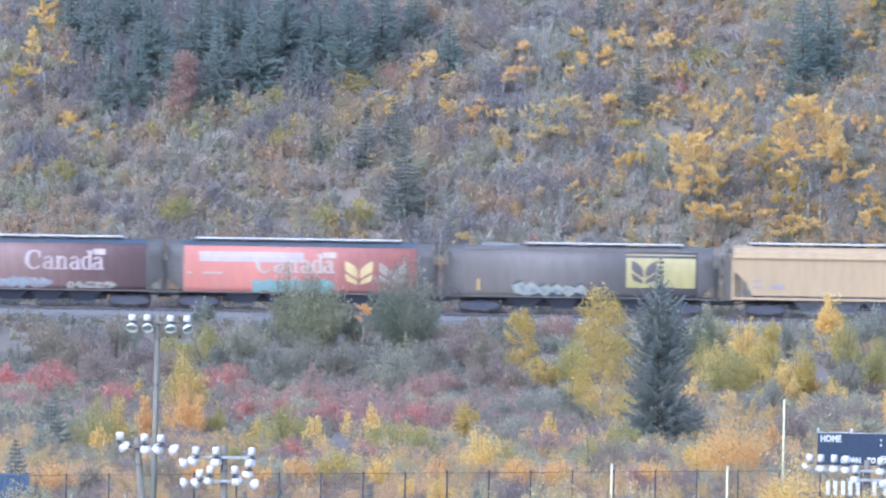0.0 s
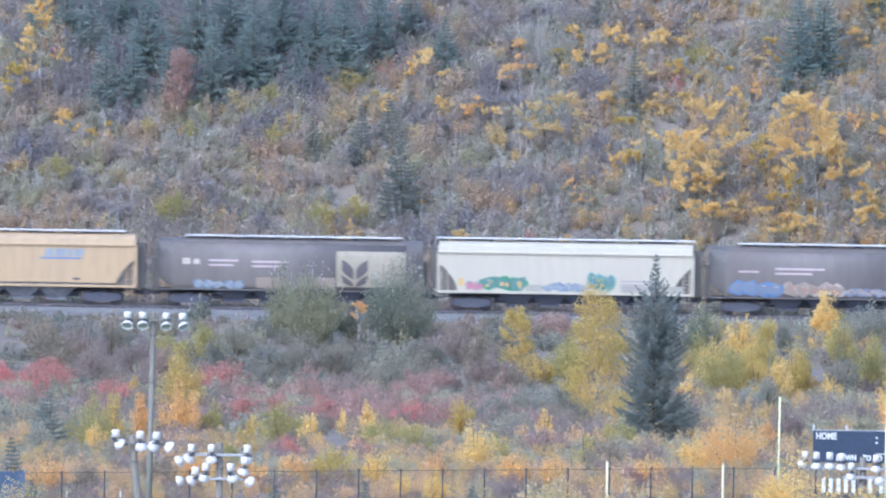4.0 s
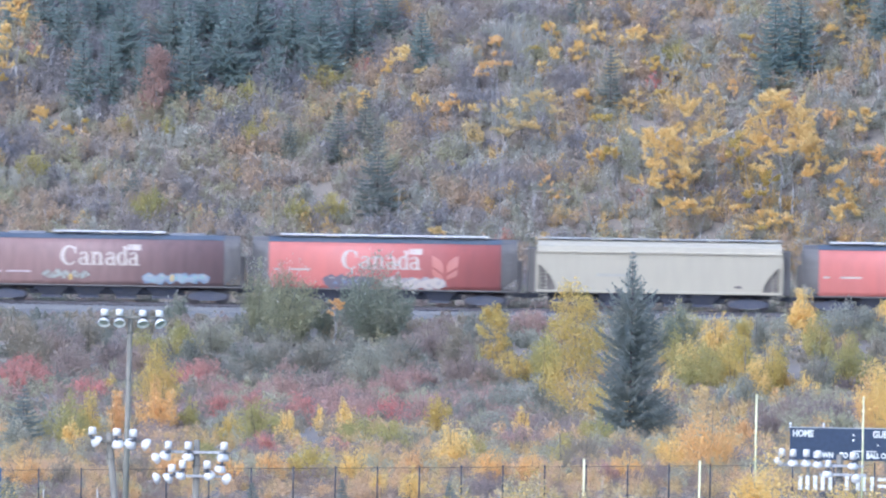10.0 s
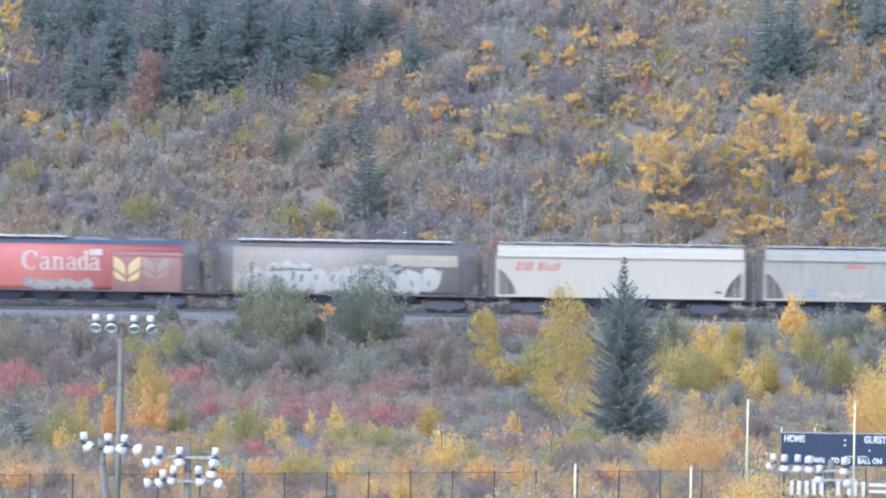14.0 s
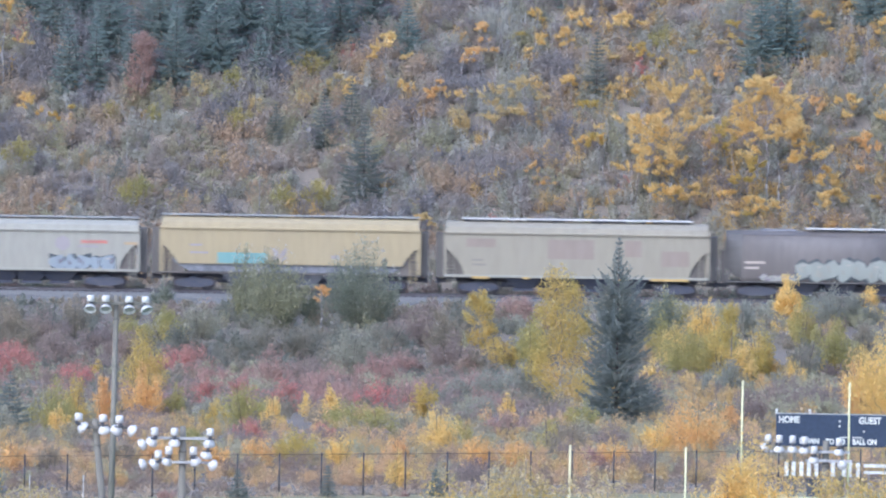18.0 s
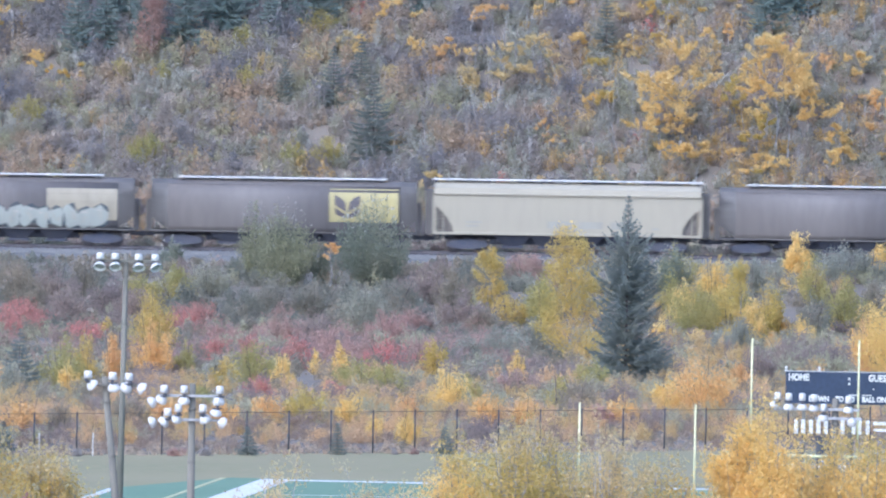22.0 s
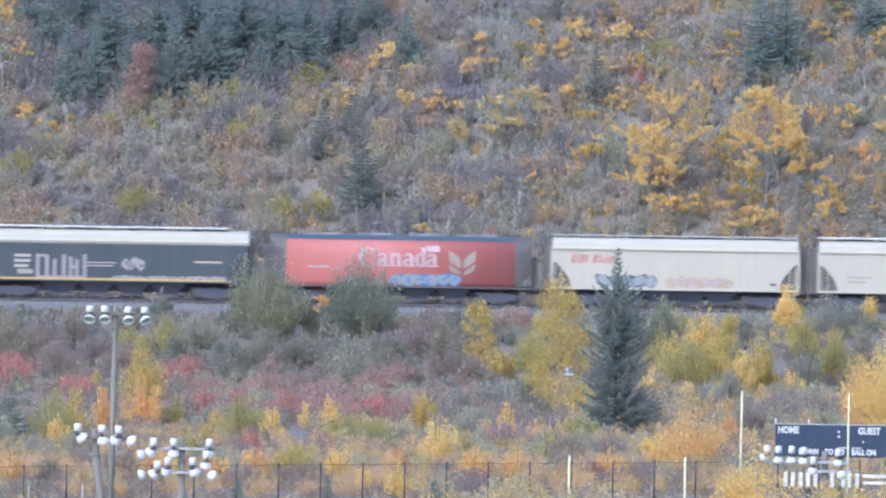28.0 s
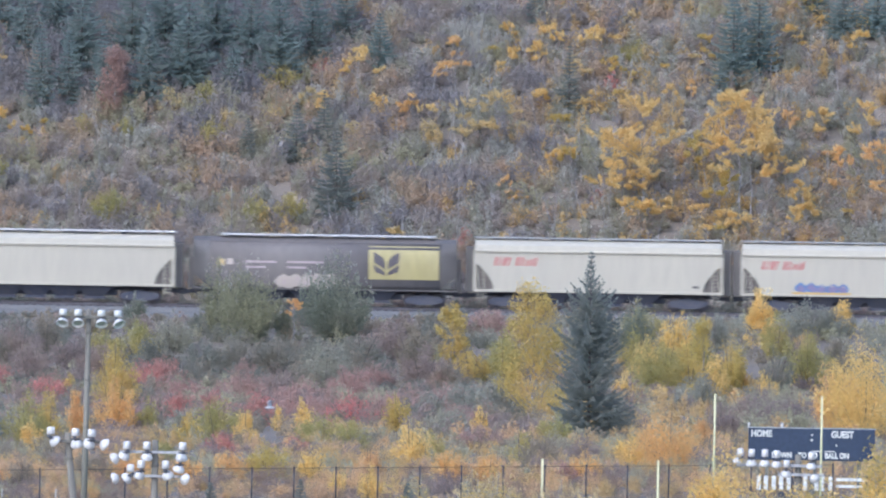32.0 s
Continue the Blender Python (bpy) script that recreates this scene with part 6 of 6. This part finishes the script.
def caged_wagon(x, length, label, deco):
    """A white round hopper wagon with tall open frames at both ends."""
    car = thing("hopper_wagon", pose(x, TRACK_Y, rail_top(x)), label, "freight wagon", "wagons of the grain train")
    part("tank", loft([(1.1, 1.2, 1), (length - 1.1, 1.2, 1)], ROUND), PAINT["white"], car)
    for a, b in ((0.55, 1.098), (length - 1.098, length - 0.55)):
        low_a, low_b = (2.6, 1.3) if a < 2 else (1.3, 2.6)
        part("end_sheet", loft([(a, low_a, 0.92), (b, low_b, 0.96)], ROUND), PAINT["grey"], car)
    for side in (-1, 1):
        part("side_sill", box(0.05, length - 0.05, *sorted((side * 1.36, side * 1.54)), 1.08, 1.26, 0.01), PAINT["white"], car)
    for px in (0.12, 0.5, 0.88, length - 0.88, length - 0.5, length - 0.12):
        for py in (-1.46, 1.46):
            part("end_post", box(px - 0.06, px + 0.06, py - 0.05, py + 0.05, 1.2, 4.22), PAINT["white"], car)
    for px in (0.12, length - 0.12):
        part("end_rail", box(px - 0.06, px + 0.06, -1.5, 1.5, 4.2, 4.34), PAINT["white"], car)
    for a, b in ((0.06, 1.2), (length - 1.2, length - 0.06)):
        part("roof_rail", box(a, b, -1.5, -1.38, 4.22, 4.34), PAINT["white"], car)
        part("end_platform", box(a, b, -1.36, 1.36, 1.06, 1.14), BLACK_STEEL, car)
    underframe(car, length, 0.1, length - 0.1, 4, "black")
    roof_gear(car, 1.4, length - 1.4, 4.43, 0.1, length * 0.78)
    CARS.append((car, x))
    deco(Marks(car, ROUND))
    return car


# the wagons in their order; x is where each stands at 13 s
def emblem_panel(m, x0, x1, tone="panel", ink="ink", wheat_x=0.35):
    m.block(x0, x1, 1.82, 3.98, tone, "emblem_panel", 0.012, "yellow emblem panel" if tone == "panel" else "faded yellow emblem panel")
    m.wheat(x0 + wheat_x, 2.25, 1.65, 1.35, ink)


def deco_c1(m):
    m.canada(7.3, "dim_letter"), m.lines(0.5, 2.3, (0.5, 1.6), "dim_letter", 0.0)
    m.graffiti(5.5, 9.0, 1.2, 1.9, "sky", "plum", 1)
    m.graffiti(10.0, 13.2, 1.2, 1.7, "mint", "maroon", 2)


def deco_c2(m):
    m.canada(4.65), m.lines(0.2, 2.3, (0.35,), "letter"), m.lines(1.2, 2.3, (1.3,), "letter")
    m.block(1.0, 7.8, 3.1, 3.75, "dim_letter", "bleached_patch"), m.wheat(10.5, 1.9, 1.8, 1.4, "gold"), m.wheat(12.7, 1.9, 1.8, 1.3, "rosy")
    m.graffiti(4.5, 9.6, 1.15, 2.0, "aqua", "aqua", 3, "sky")


def deco_c3(m):
    emblem_panel(m, 10.5, 15.0)
    m.graffiti(3.2, 8.0, 1.15, 2.05, "mint", "teal", 4, "steel"), m.block(0.82, 0.98, 1.5, 2.25, "stripe", "reflector_strip")


def deco_c4(m):
    m.lines(11.0, 2.95, (2.7,), "blue", 0, 0.1)
    for dx, wd in ((0.1, 0.55), (0.75, 0.75), (1.6, 0.3), (2.0, 0.6)):
        m.sheet(m.strips(11.2 + dx, 11.2 + dx + wd, 3.12, 3.62, 2, 0.2), "sky", "script_bar")
    m.lines(1.4, 2.3, (0.6, 0.7), "drab", 0.4), m.lines(2.6, 1.85, (0.9,), "drab", 0, 0.3), m.lines(13.2, 1.6, (0.45,), "ink", 0, 0.14)


def deco_c5(m):
    m.block(10.6, 15.1, 1.4, 3.72, "pale_panel", "emblem_panel", 0.012, "faded cream emblem panel")
    m.wheat(10.95, 1.6, 1.7, 1.6)
    m.lines(0.6, 2.75, (0.5,), "letter", 0, 0.4), m.lines(1.3, 2.75, (0.4,), "letter", 0, 0.35)
    m.lines(2.3, 2.95, (1.9, 1.6), "dim_letter"), m.lines(5.1, 2.9, (2.3, 1.8), "dim_letter")
    m.graffiti(1.4, 4.6, 1.15, 1.75, "sky", "steel", 5)
    m.block(8.2, 10.5, 1.25, 2.0, "rosy", "bleached_patch"), m.block(5.4, 7.4, 1.25, 1.95, "rosy", "bleached_patch")


def deco_c6(m):
    m.graffiti(2.9, 5.7, 1.35, 2.3, "pine", "green", 6, "stripe"), m.graffiti(2.0, 3.0, 1.35, 1.9, "pink", "plum", 7)
    m.graffiti(7.0, 9.6, 1.3, 1.9, "sky", "steel", 8), m.graffiti(9.95, 11.6, 1.4, 2.55, "pine", "aqua", 40, "steel")
    for x0, wide in ((5.8, 1.1), (8.6, 1.2), (12.0, 2.4), (14.6, 1.5)):
        m.block(x0, x0 + wide, 1.3, 1.75, "grey", "stained_patch", 0.01)
    m.lines(12.0, 2.0, (2.3, 1.6, 2.2), "drab", 0.22, 0.08), m.lines(1.45, 1.6, (0.3,), "stripe", 0, 0.5)


def deco_c7(m):
    emblem_panel(m, 10.5, 15.0, "pale_panel"), m.block(12.9, 14.95, 1.8, 3.2, "panel", "bleached_patch", 0.016)
    m.lines(3.2, 2.95, (3.2, 2.4), "dim_letter", 0.3), m.lines(0.8, 2.75, (1.3,), "dim_letter")
    m.graffiti(0.3, 3.6, 1.2, 2.2, "steel", "blue", 9, "steel"), m.graffiti(3.8, 7.6, 1.2, 2.1, "rosy", "letter", 10, "pink_red"), m.graffiti(7.8, 12.2, 1.2, 1.85, "drab", "steel", 41, "dusk")


def deco_c8(m):
    m.lines(2.2, 2.75, (0.9, 0.9, 0.8), "letter", 0.3, 0.14), m.lines(3.7, 2.5, (0.3,), "sky", 0, 0.4), m.lines(6.9, 2.4, (1.9, 1.6), "letter", 0.18, 0.07)
    m.lines(14.0, 2.4, (1.8,), "letter", 0, 0.12), m.lines(13.0, 1.6, (0.5,), "drab", 0, 0.2), m.graffiti(3.9, 5.2, 1.35, 1.8, "sky", "blue", 11)


def deco_c9(m):
    m.canada(4.5), m.lines(0.3, 1.9, (0.4,), "dim_letter"), m.lines(1.0, 1.9, (1.6,), "dim_letter")
    m.graffiti(10.0, 14.2, 1.25, 2.05, "sky", "steel", 12, "aqua"), m.graffiti(3.4, 6.4, 1.5, 2.1, "mint", "maroon", 42)
    m.block(5.1, 5.3, 1.45, 1.85, "stripe", "reflector_strip", 0.04), m.block(11.7, 11.9, 1.45, 1.85, "stripe", "reflector_strip", 0.04)


def deco_c10(m):
    m.canada(4.7), m.lines(0.3, 2.3, (0.4,), "letter"), m.lines(1.4, 2.3, (1.3,), "letter"), m.wheat(10.6, 2.0, 1.7, 1.4, "blush")
    m.graffiti(3.7, 6.8, 1.15, 2.0, "dusk", "dusk", 13, "steel"), m.graffiti(7.4, 11.4, 1.12, 2.0, "letter", "drab", 14)


def deco_c11(m):
    m.lines(13.0, 1.55, (0.45,), "ink", 0, 0.14), m.lines(4.0, 2.2, (2.2,), "grey", 0, 0.2)


def deco_c12(m):
    m.canada(4.7), m.lines(0.3, 2.3, (0.4,), "letter"), m.lines(1.4, 2.3, (1.4,), "letter")
    m.block(10.65, 15.15, 1.13, 3.9, "russet", "repainted_panel"), m.wheat(10.7, 1.9, 1.75, 1.5, "gold"), m.wheat(12.6, 2.1, 1.7, 1.3, "rosy")
    m.graffiti(4.9, 9.3, 1.15, 1.9, "grey", "plum", 15)


def deco_c13(m):
    m.block(10.0, 14.6, 3.0, 3.72, "pale_panel", "emblem_panel")
    m.graffiti(0.9, 13.4, 1.2, 3.05, "silver", "drab", 16, "dusk"), m.graffiti(0.2, 1.5, 1.2, 2.5, "mint", "mint", 17)
    m.graffiti(2.2, 5.2, 2.2, 3.2, "silver", "silver", 43, "dusk"), m.graffiti(8.4, 11.0, 2.0, 3.2, "mint", "teal", 44, "teal")
    m.lines(0.1, 1.3, (0.3,), "stripe", 0, 0.9)


def deco_cp(m):
    m.slanted_word(1.35, 2.85), m.lines(14.3, 1.55, (0.4,), "ink", 0, 0.14)


def deco_c14(m):
    deco_cp(m)


def deco_c15(m):
    m.sheet([[(11.0 + 0.5 * math.cos(a), 2.95 + 0.52 * math.sin(a)) for a in np.linspace(0, 6.0, 16)]], "drab", "round_mark")
    m.lines(12.2, 2.95, (1.7,), "pink_red", 0, 0.2), m.lines(12.0, 2.68, (1.3,), "drab", 0, 0.14), m.lines(5.4, 3.3, (1.3,), "pink_red", 0, 0.2), m.lines(2.9, 3.05, (1.0,), "drab", 0, 0.08)
    m.lines(2.6, 1.7, (1.1, 1.0), "sky", 0.3, 0.22), m.graffiti(4.2, 6.6, 1.3, 1.85, "letter", "drab", 18), m.graffiti(10.3, 14.4, 1.15, 2.3, "sky", "teal", 19, "dusk")
    m.lines(15.0, 2.9, (0.9,), "tan", 0, 0.16)


def deco_c16(m):
    m.lines(2.0, 2.9, (0.8, 1.2), "drab", 0.5, 0.14), m.block(3.8, 7.0, 1.8, 2.5, "aqua", "graffiti", 0.022, "flat aqua spray patch"), m.wheat(7.4, 2.0, 0.9, 0.9, "drab")
    m.lines(11.2, 2.2, (0.5,), "drab", 0, 0.2), m.lines(14.6, 2.05, (0.2,), "ink", 0, 0.14)


def deco_c17(m):
    for a, b, lo, hi in ((1.5, 3.4, 3.1, 3.65), (6.8, 9.8, 2.4, 3.65), (11.8, 12.9, 2.6, 3.65), (14.2, 16.0, 2.0, 3.0)):
        m.block(a, b, lo, hi, "rosy", "bleached_patch", 0.008)
    m.lines(1.9, 2.2, (0.7, 0.9), "putty", 0.3)
    for a, b in ((1.9, 3.0), (5.2, 5.6), (11.4, 12.0), (13.5, 16.0)):
        m.block(a, b, 1.05, 1.2, "stripe", "sill_mark", 0.075)


def deco_c18(m):
    m.block(10.7, 15.3, 1.7, 3.75, "pale_panel", "emblem_panel")
    m.graffiti(3.5, 14.6, 1.15, 2.75, "mint", "teal", 20, "grey"), m.lines(0.2, 2.3, (1.3, 0.9), "letter", 0.35, 0.16), m.graffiti(1.2, 3.6, 1.15, 1.6, "silver", "plum", 21)


def deco_c19(m):
    emblem_panel(m, 10.5, 15.0)


def deco_c20(m):
    for x in (7.5, 9.6, 11.6):
        m.lines(x, 1.62, (1.5,), "grey", 0, 0.45)
    m.lines(2.2, 1.9, (1.0, 0.8), "grey", 0.25, 0.12), m.lines(14.3, 1.6, (0.45,), "grey", 0, 0.14)


def deco_c21(m):
    emblem_panel(m, 10.6, 15.1), m.lines(13.7, 1.35, (0.5,), "letter", 0, 0.12)


def deco_c22(m):
    m.lines(1.9, 3.3, (0.5,), "drab", 0, 0.4), m.lines(2.7, 3.3, (0.35,), "drab", 0, 0.4), m.lines(3.6, 3.3, (0.5,), "drab", 0, 0.3), m.lines(4.4, 3.3, (0.5,), "grey", 0, 0.3)
    m.graffiti(8.8, 15.6, 1.22, 1.7, "sky", "grey", 22), m.block(1.2, 8.0, 1.22, 1.6, "grey", "stained_patch", 0.01)


def deco_c23(m):
    m.lines(2.2, 2.7, (1.05, 1.05, 0.9), "letter", 0.34, 0.18), m.block(3.6, 6.9, 1.35, 1.5, "drab", "graffiti_stroke", 0.03)
    for k, x0 in enumerate((3.6, 4.2, 4.7, 5.3, 5.75, 6.15, 6.65)):
        m.block(x0, x0 + 0.24, 1.4, 2.9 - 0.15 * (k % 3), "drab", "graffiti_stroke", 0.03)
    m.block(3.6, 4.4, 2.72, 2.88, "drab", "graffiti_stroke", 0.034), m.block(5.75, 6.35, 2.0, 2.16, "drab", "graffiti_stroke", 0.034)
    m.lines(2.4, 1.6, (1.0,), "grey", 0, 0.3), m.lines(6.9, 2.35, (1.9, 1.7), "letter", 0.2, 0.07)
    m.graffiti(9.2, 10.6, 1.9, 2.8, "drab", "teal", 24), m.lines(13.9, 2.45, (1.8,), "letter", 0, 0.12), m.graffiti(8.6, 16.0, 1.25, 1.6, "drab", "teal", 25)


def deco_c24(m):
    m.canada(4.7, "dim_letter"), m.lines(1.4, 2.3, (1.4,), "dim_letter"), m.wheat(10.6, 2.1, 1.7, 1.4, "rosy")
    m.graffiti(6.8, 11.3, 1.15, 2.05, "sky", "blue", 26), m.graffiti(3.8, 6.7, 1.15, 1.7, "grey", "maroon", 27)


def deco_c25(m):
    deco_cp(m), m.graffiti(3.1, 6.9, 1.32, 2.15, "sky", "dusk", 28, "grey"), m.graffiti(7.6, 11.8, 1.32, 2.05, "dim_letter", "tan", 29)


def deco_c26(m):
    m.lines(2.0, 2.1, (1.6, 1.2), "cream", 0.3, 0.14)


def deco_c27(m):
    emblem_panel(m, 10.3, 14.9), m.lines(0.5, 2.6, (0.45,), "gold", 0, 0.42), m.lines(1.1, 2.65, (0.4,), "letter", 0, 0.4)
    m.lines(2.3, 2.8, (2.0, 1.3), "dim_letter", 0.35), m.lines(5.0, 2.8, (2.4, 1.3), "dim_letter", 0.35), m.graffiti(4.4, 8.2, 1.13, 2.2, "letter", "letter", 30, "dim_letter")


def deco_c29(m):
    deco_cp(m), m.graffiti(3.6, 7.0, 1.32, 1.95, "violet", "blue", 31, "violet"), m.block(3.4, 7.2, 1.28, 1.42, "stripe", "graffiti_stroke", 0.05)


BROWN = "dark brown round hopper wagon with a yellow emblem panel"
WHITE_SCRIPT = "white straight-sided hopper wagon with red script"
round_wagon(-217.93, 15.15, "maroon", "dull maroon round hopper wagon with graffiti", deco_c1)
round_wagon(-200.28, 15.15, "pink_red", "bleached red round hopper wagon with white lettering", deco_c2, board=(0.7, 0.93))
round_wagon(-182.0, 15.11, "brown", BROWN + " and graffiti", deco_c3, "brown", (3.9, 0.94))
flat_wagon(-164.68, 17.39, "tan", "tan yellow straight-sided hopper wagon", deco_c4, (1.2, 0.95), bays="dusty", low=1.42, taller=0.1)
round_wagon(-144.97, 15.15, "brown", "dark brown round hopper wagon with a faded cream panel", deco_c5, "brown", (0.7, 0.98))
flat_wagon(-127.85, 16.8, "white", "white straight-sided hopper wagon with coloured graffiti", deco_c6, (0, 1.0))
round_wagon(-109.01, 15.15, "brown", BROWN, deco_c7, "brown", (0.7, 0.95))
two_tone_wagon(-91.62, 17.39, "dark slate hopper wagon with a white roof and yellow stripe", deco_c8)
round_wagon(-71.58, 15.15, "maroon", "maroon round hopper wagon with white lettering", deco_c9, "roofdark", (4.0, 0.75))
round_wagon(-53.49, 15.08, "red", "bright red round hopper wagon with white lettering", deco_c10, "roofdark", (0.7, 0.95))
flat_wagon(-36.18, 16.18, "cream", "cream white straight-sided hopper wagon", deco_c11, (0, 0))
round_wagon(-17.72, 15.19, "red", "red round hopper wagon with a repainted brown end", deco_c12, "roofdark", (0.7, 0.5))
round_wagon(0.77, 14.82, "putty", "faded putty-grey round hopper wagon covered in silver graffiti", deco_c13, "brown", (0.3, 0.96))
flat_wagon(17.83, 16.29, "white", WHITE_SCRIPT, deco_c14, (0, 0))
flat_wagon(35.24, 16.07, "grey", "light grey straight-sided hopper wagon with blue graffiti", deco_c15, (0, 0))
flat_wagon(52.52, 17.06, "yellow", "pale yellow straight-sided hopper wagon with an aqua patch", deco_c16, (0, 0), bays="dusty", low=1.75, taller=0.28)
flat_wagon(71.0, 17.39, "beige", "faded beige straight-sided hopper wagon", deco_c17, (1.2, 0.93), sill="grey", taller=0.24)
round_wagon(90.45, 15.33, "brown", "dark brown round hopper wagon with pale green graffiti", deco_c18, "brown", (4.1, 0.94))
round_wagon(109.04, 15.11, "brown", BROWN, deco_c19, "brown", (0.7, 0.94))
flat_wagon(126.25, 17.61, "cream", "cream straight-sided hopper wagon with grey marks", deco_c20, (0, 1.0))
round_wagon(146.0, 15.15, "brown", BROWN, deco_c21, "brown", (0.7, 0.94))
caged_wagon(163.33, 17.21, "white round hopper wagon with open end frames", deco_c22)
two_tone_wagon(181.75, 17.43, "dark slate hopper wagon with white roof and graffiti", deco_c23)
round_wagon(201.63, 14.86, "red", "red round hopper wagon with worn lettering and graffiti", deco_c24, "roofdark", (0, 0))
flat_wagon(218.8, 16.29, "white", WHITE_SCRIPT + " and graffiti", deco_c25, (0, 0))
flat_wagon(236.15, 16.29, "white", "plain white straight-sided hopper wagon", deco_c26, (0, 1.0))
round_wagon(254.67, 14.97, "brown", "dark brown round hopper wagon with emblem panel and graffiti", deco_c27, "brown", (0.7, 0.98))
flat_wagon(271.77, 16.33, "white", WHITE_SCRIPT, deco_c14, (0, 0))
flat_wagon(289.16, 16.29, "white", WHITE_SCRIPT + " and purple graffiti", deco_c29, (0, 0))

# ---- the gull that crosses the flat ----
GULL_WHITE = surface("gull_feathers", (0.85, 0.85, 0.84), (0.74, 0.75, 0.77), None, 0.8, 2.0, 9.0)
GULL_GREY = surface("gull_wing_grey", (0.62, 0.64, 0.67), (0.72, 0.73, 0.75), None, 0.8, 2.0, 9.0)
gull = thing("gull", pose(150, 1450, 12), "white gull in flight over the shrubs", "bird")
gb = smooth(turned([(0.02, -0.26), (0.06, -0.18), (0.085, -0.02), (0.075, 0.1), (0.045, 0.17), (0.05, 0.22), (0.03, 0.27), (0.008, 0.31)], 10))
bmesh.ops.rotate(gb, verts=gb.verts, cent=(0, 0, 0), matrix=Matrix.Rotation(radians(-90), 3, "Y"))
part("body", gb, GULL_WHITE, gull)
tail = bmesh.new()
tail.faces.new([tail.verts.new(v) for v in ((0.2, -0.03, 0.01), (0.4, -0.09, 0.01), (0.42, 0.09, 0.01), (0.2, 0.03, 0.01))])
bmesh.ops.solidify(tail, geom=tail.faces[:], thickness=0.012)
part("tail", tail, GULL_WHITE, gull)
WINGS = []
for side in (-1, 1):
    wing = bmesh.new()
    edge = [(-0.1, 0.03), (-0.17, 0.28), (-0.1, 0.52), (0.05, 0.68), (0.06, 0.5), (0.07, 0.28), (0.12, 0.03)]
    wing.faces.new([wing.verts.new((x, side * y, 0.04 * math.sin(3.1 * y / 0.68))) for x, y in edge])
    bmesh.ops.solidify(wing, geom=wing.faces[:], thickness=0.015)
    WINGS.append((part("wing", wing, GULL_GREY, gull), side))


def motions():
    """The train rolls to the left; the gull flies in from the right late on."""
    gone = [(0, -181.42), (3, -139.62), (6, -97.94), (9, -56.02), (11, -27.95), (13, 0), (14.5, 21.09), (17, 56.2), (19, 84.4), (21, 112.7), (23, 141.0), (25, 169.18), (25.5, 176.2),
            (27.5, 204.05), (29, 225.15), (30.5, 246.2), (32, 267.32)]
    for car, x in CARS:
        walk(car, [(t, pose(x - d, TRACK_Y, rail_top(x - d), 0, -0.132, 0)) for t, d in gone])
    flight = [(0, 190, 1450, 20, 0), (25.5, 42, 1450, 9, 0), (27.5, 10.2, 1450, 4.9, 8), (28, 8.3, 1450, 4.35, 15), (29, 6.8, 1450, 3.0, 20), (30, 4.4, 1450, 2.3, 5), (31, -1.25, 1450, 2.95, -5),
              (31.6, -5.1, 1450, 2.75, 0), (32, -7.85, 1450, 2.3, 5)]
    walk(gull, [(t, pose(x, y, z, 0, 0, turn)) for t, x, y, z, turn in flight])
    beats = [(0, 10)] + [(27 + 0.25 * k, (38, 5, -28, 5)[k % 4]) for k in range(21)]
    for wing, side in WINGS:
        walk(wing, [(t, pose(0, 0, 0.03, side * a, 0, 0)) for t, a in beats])


motions()
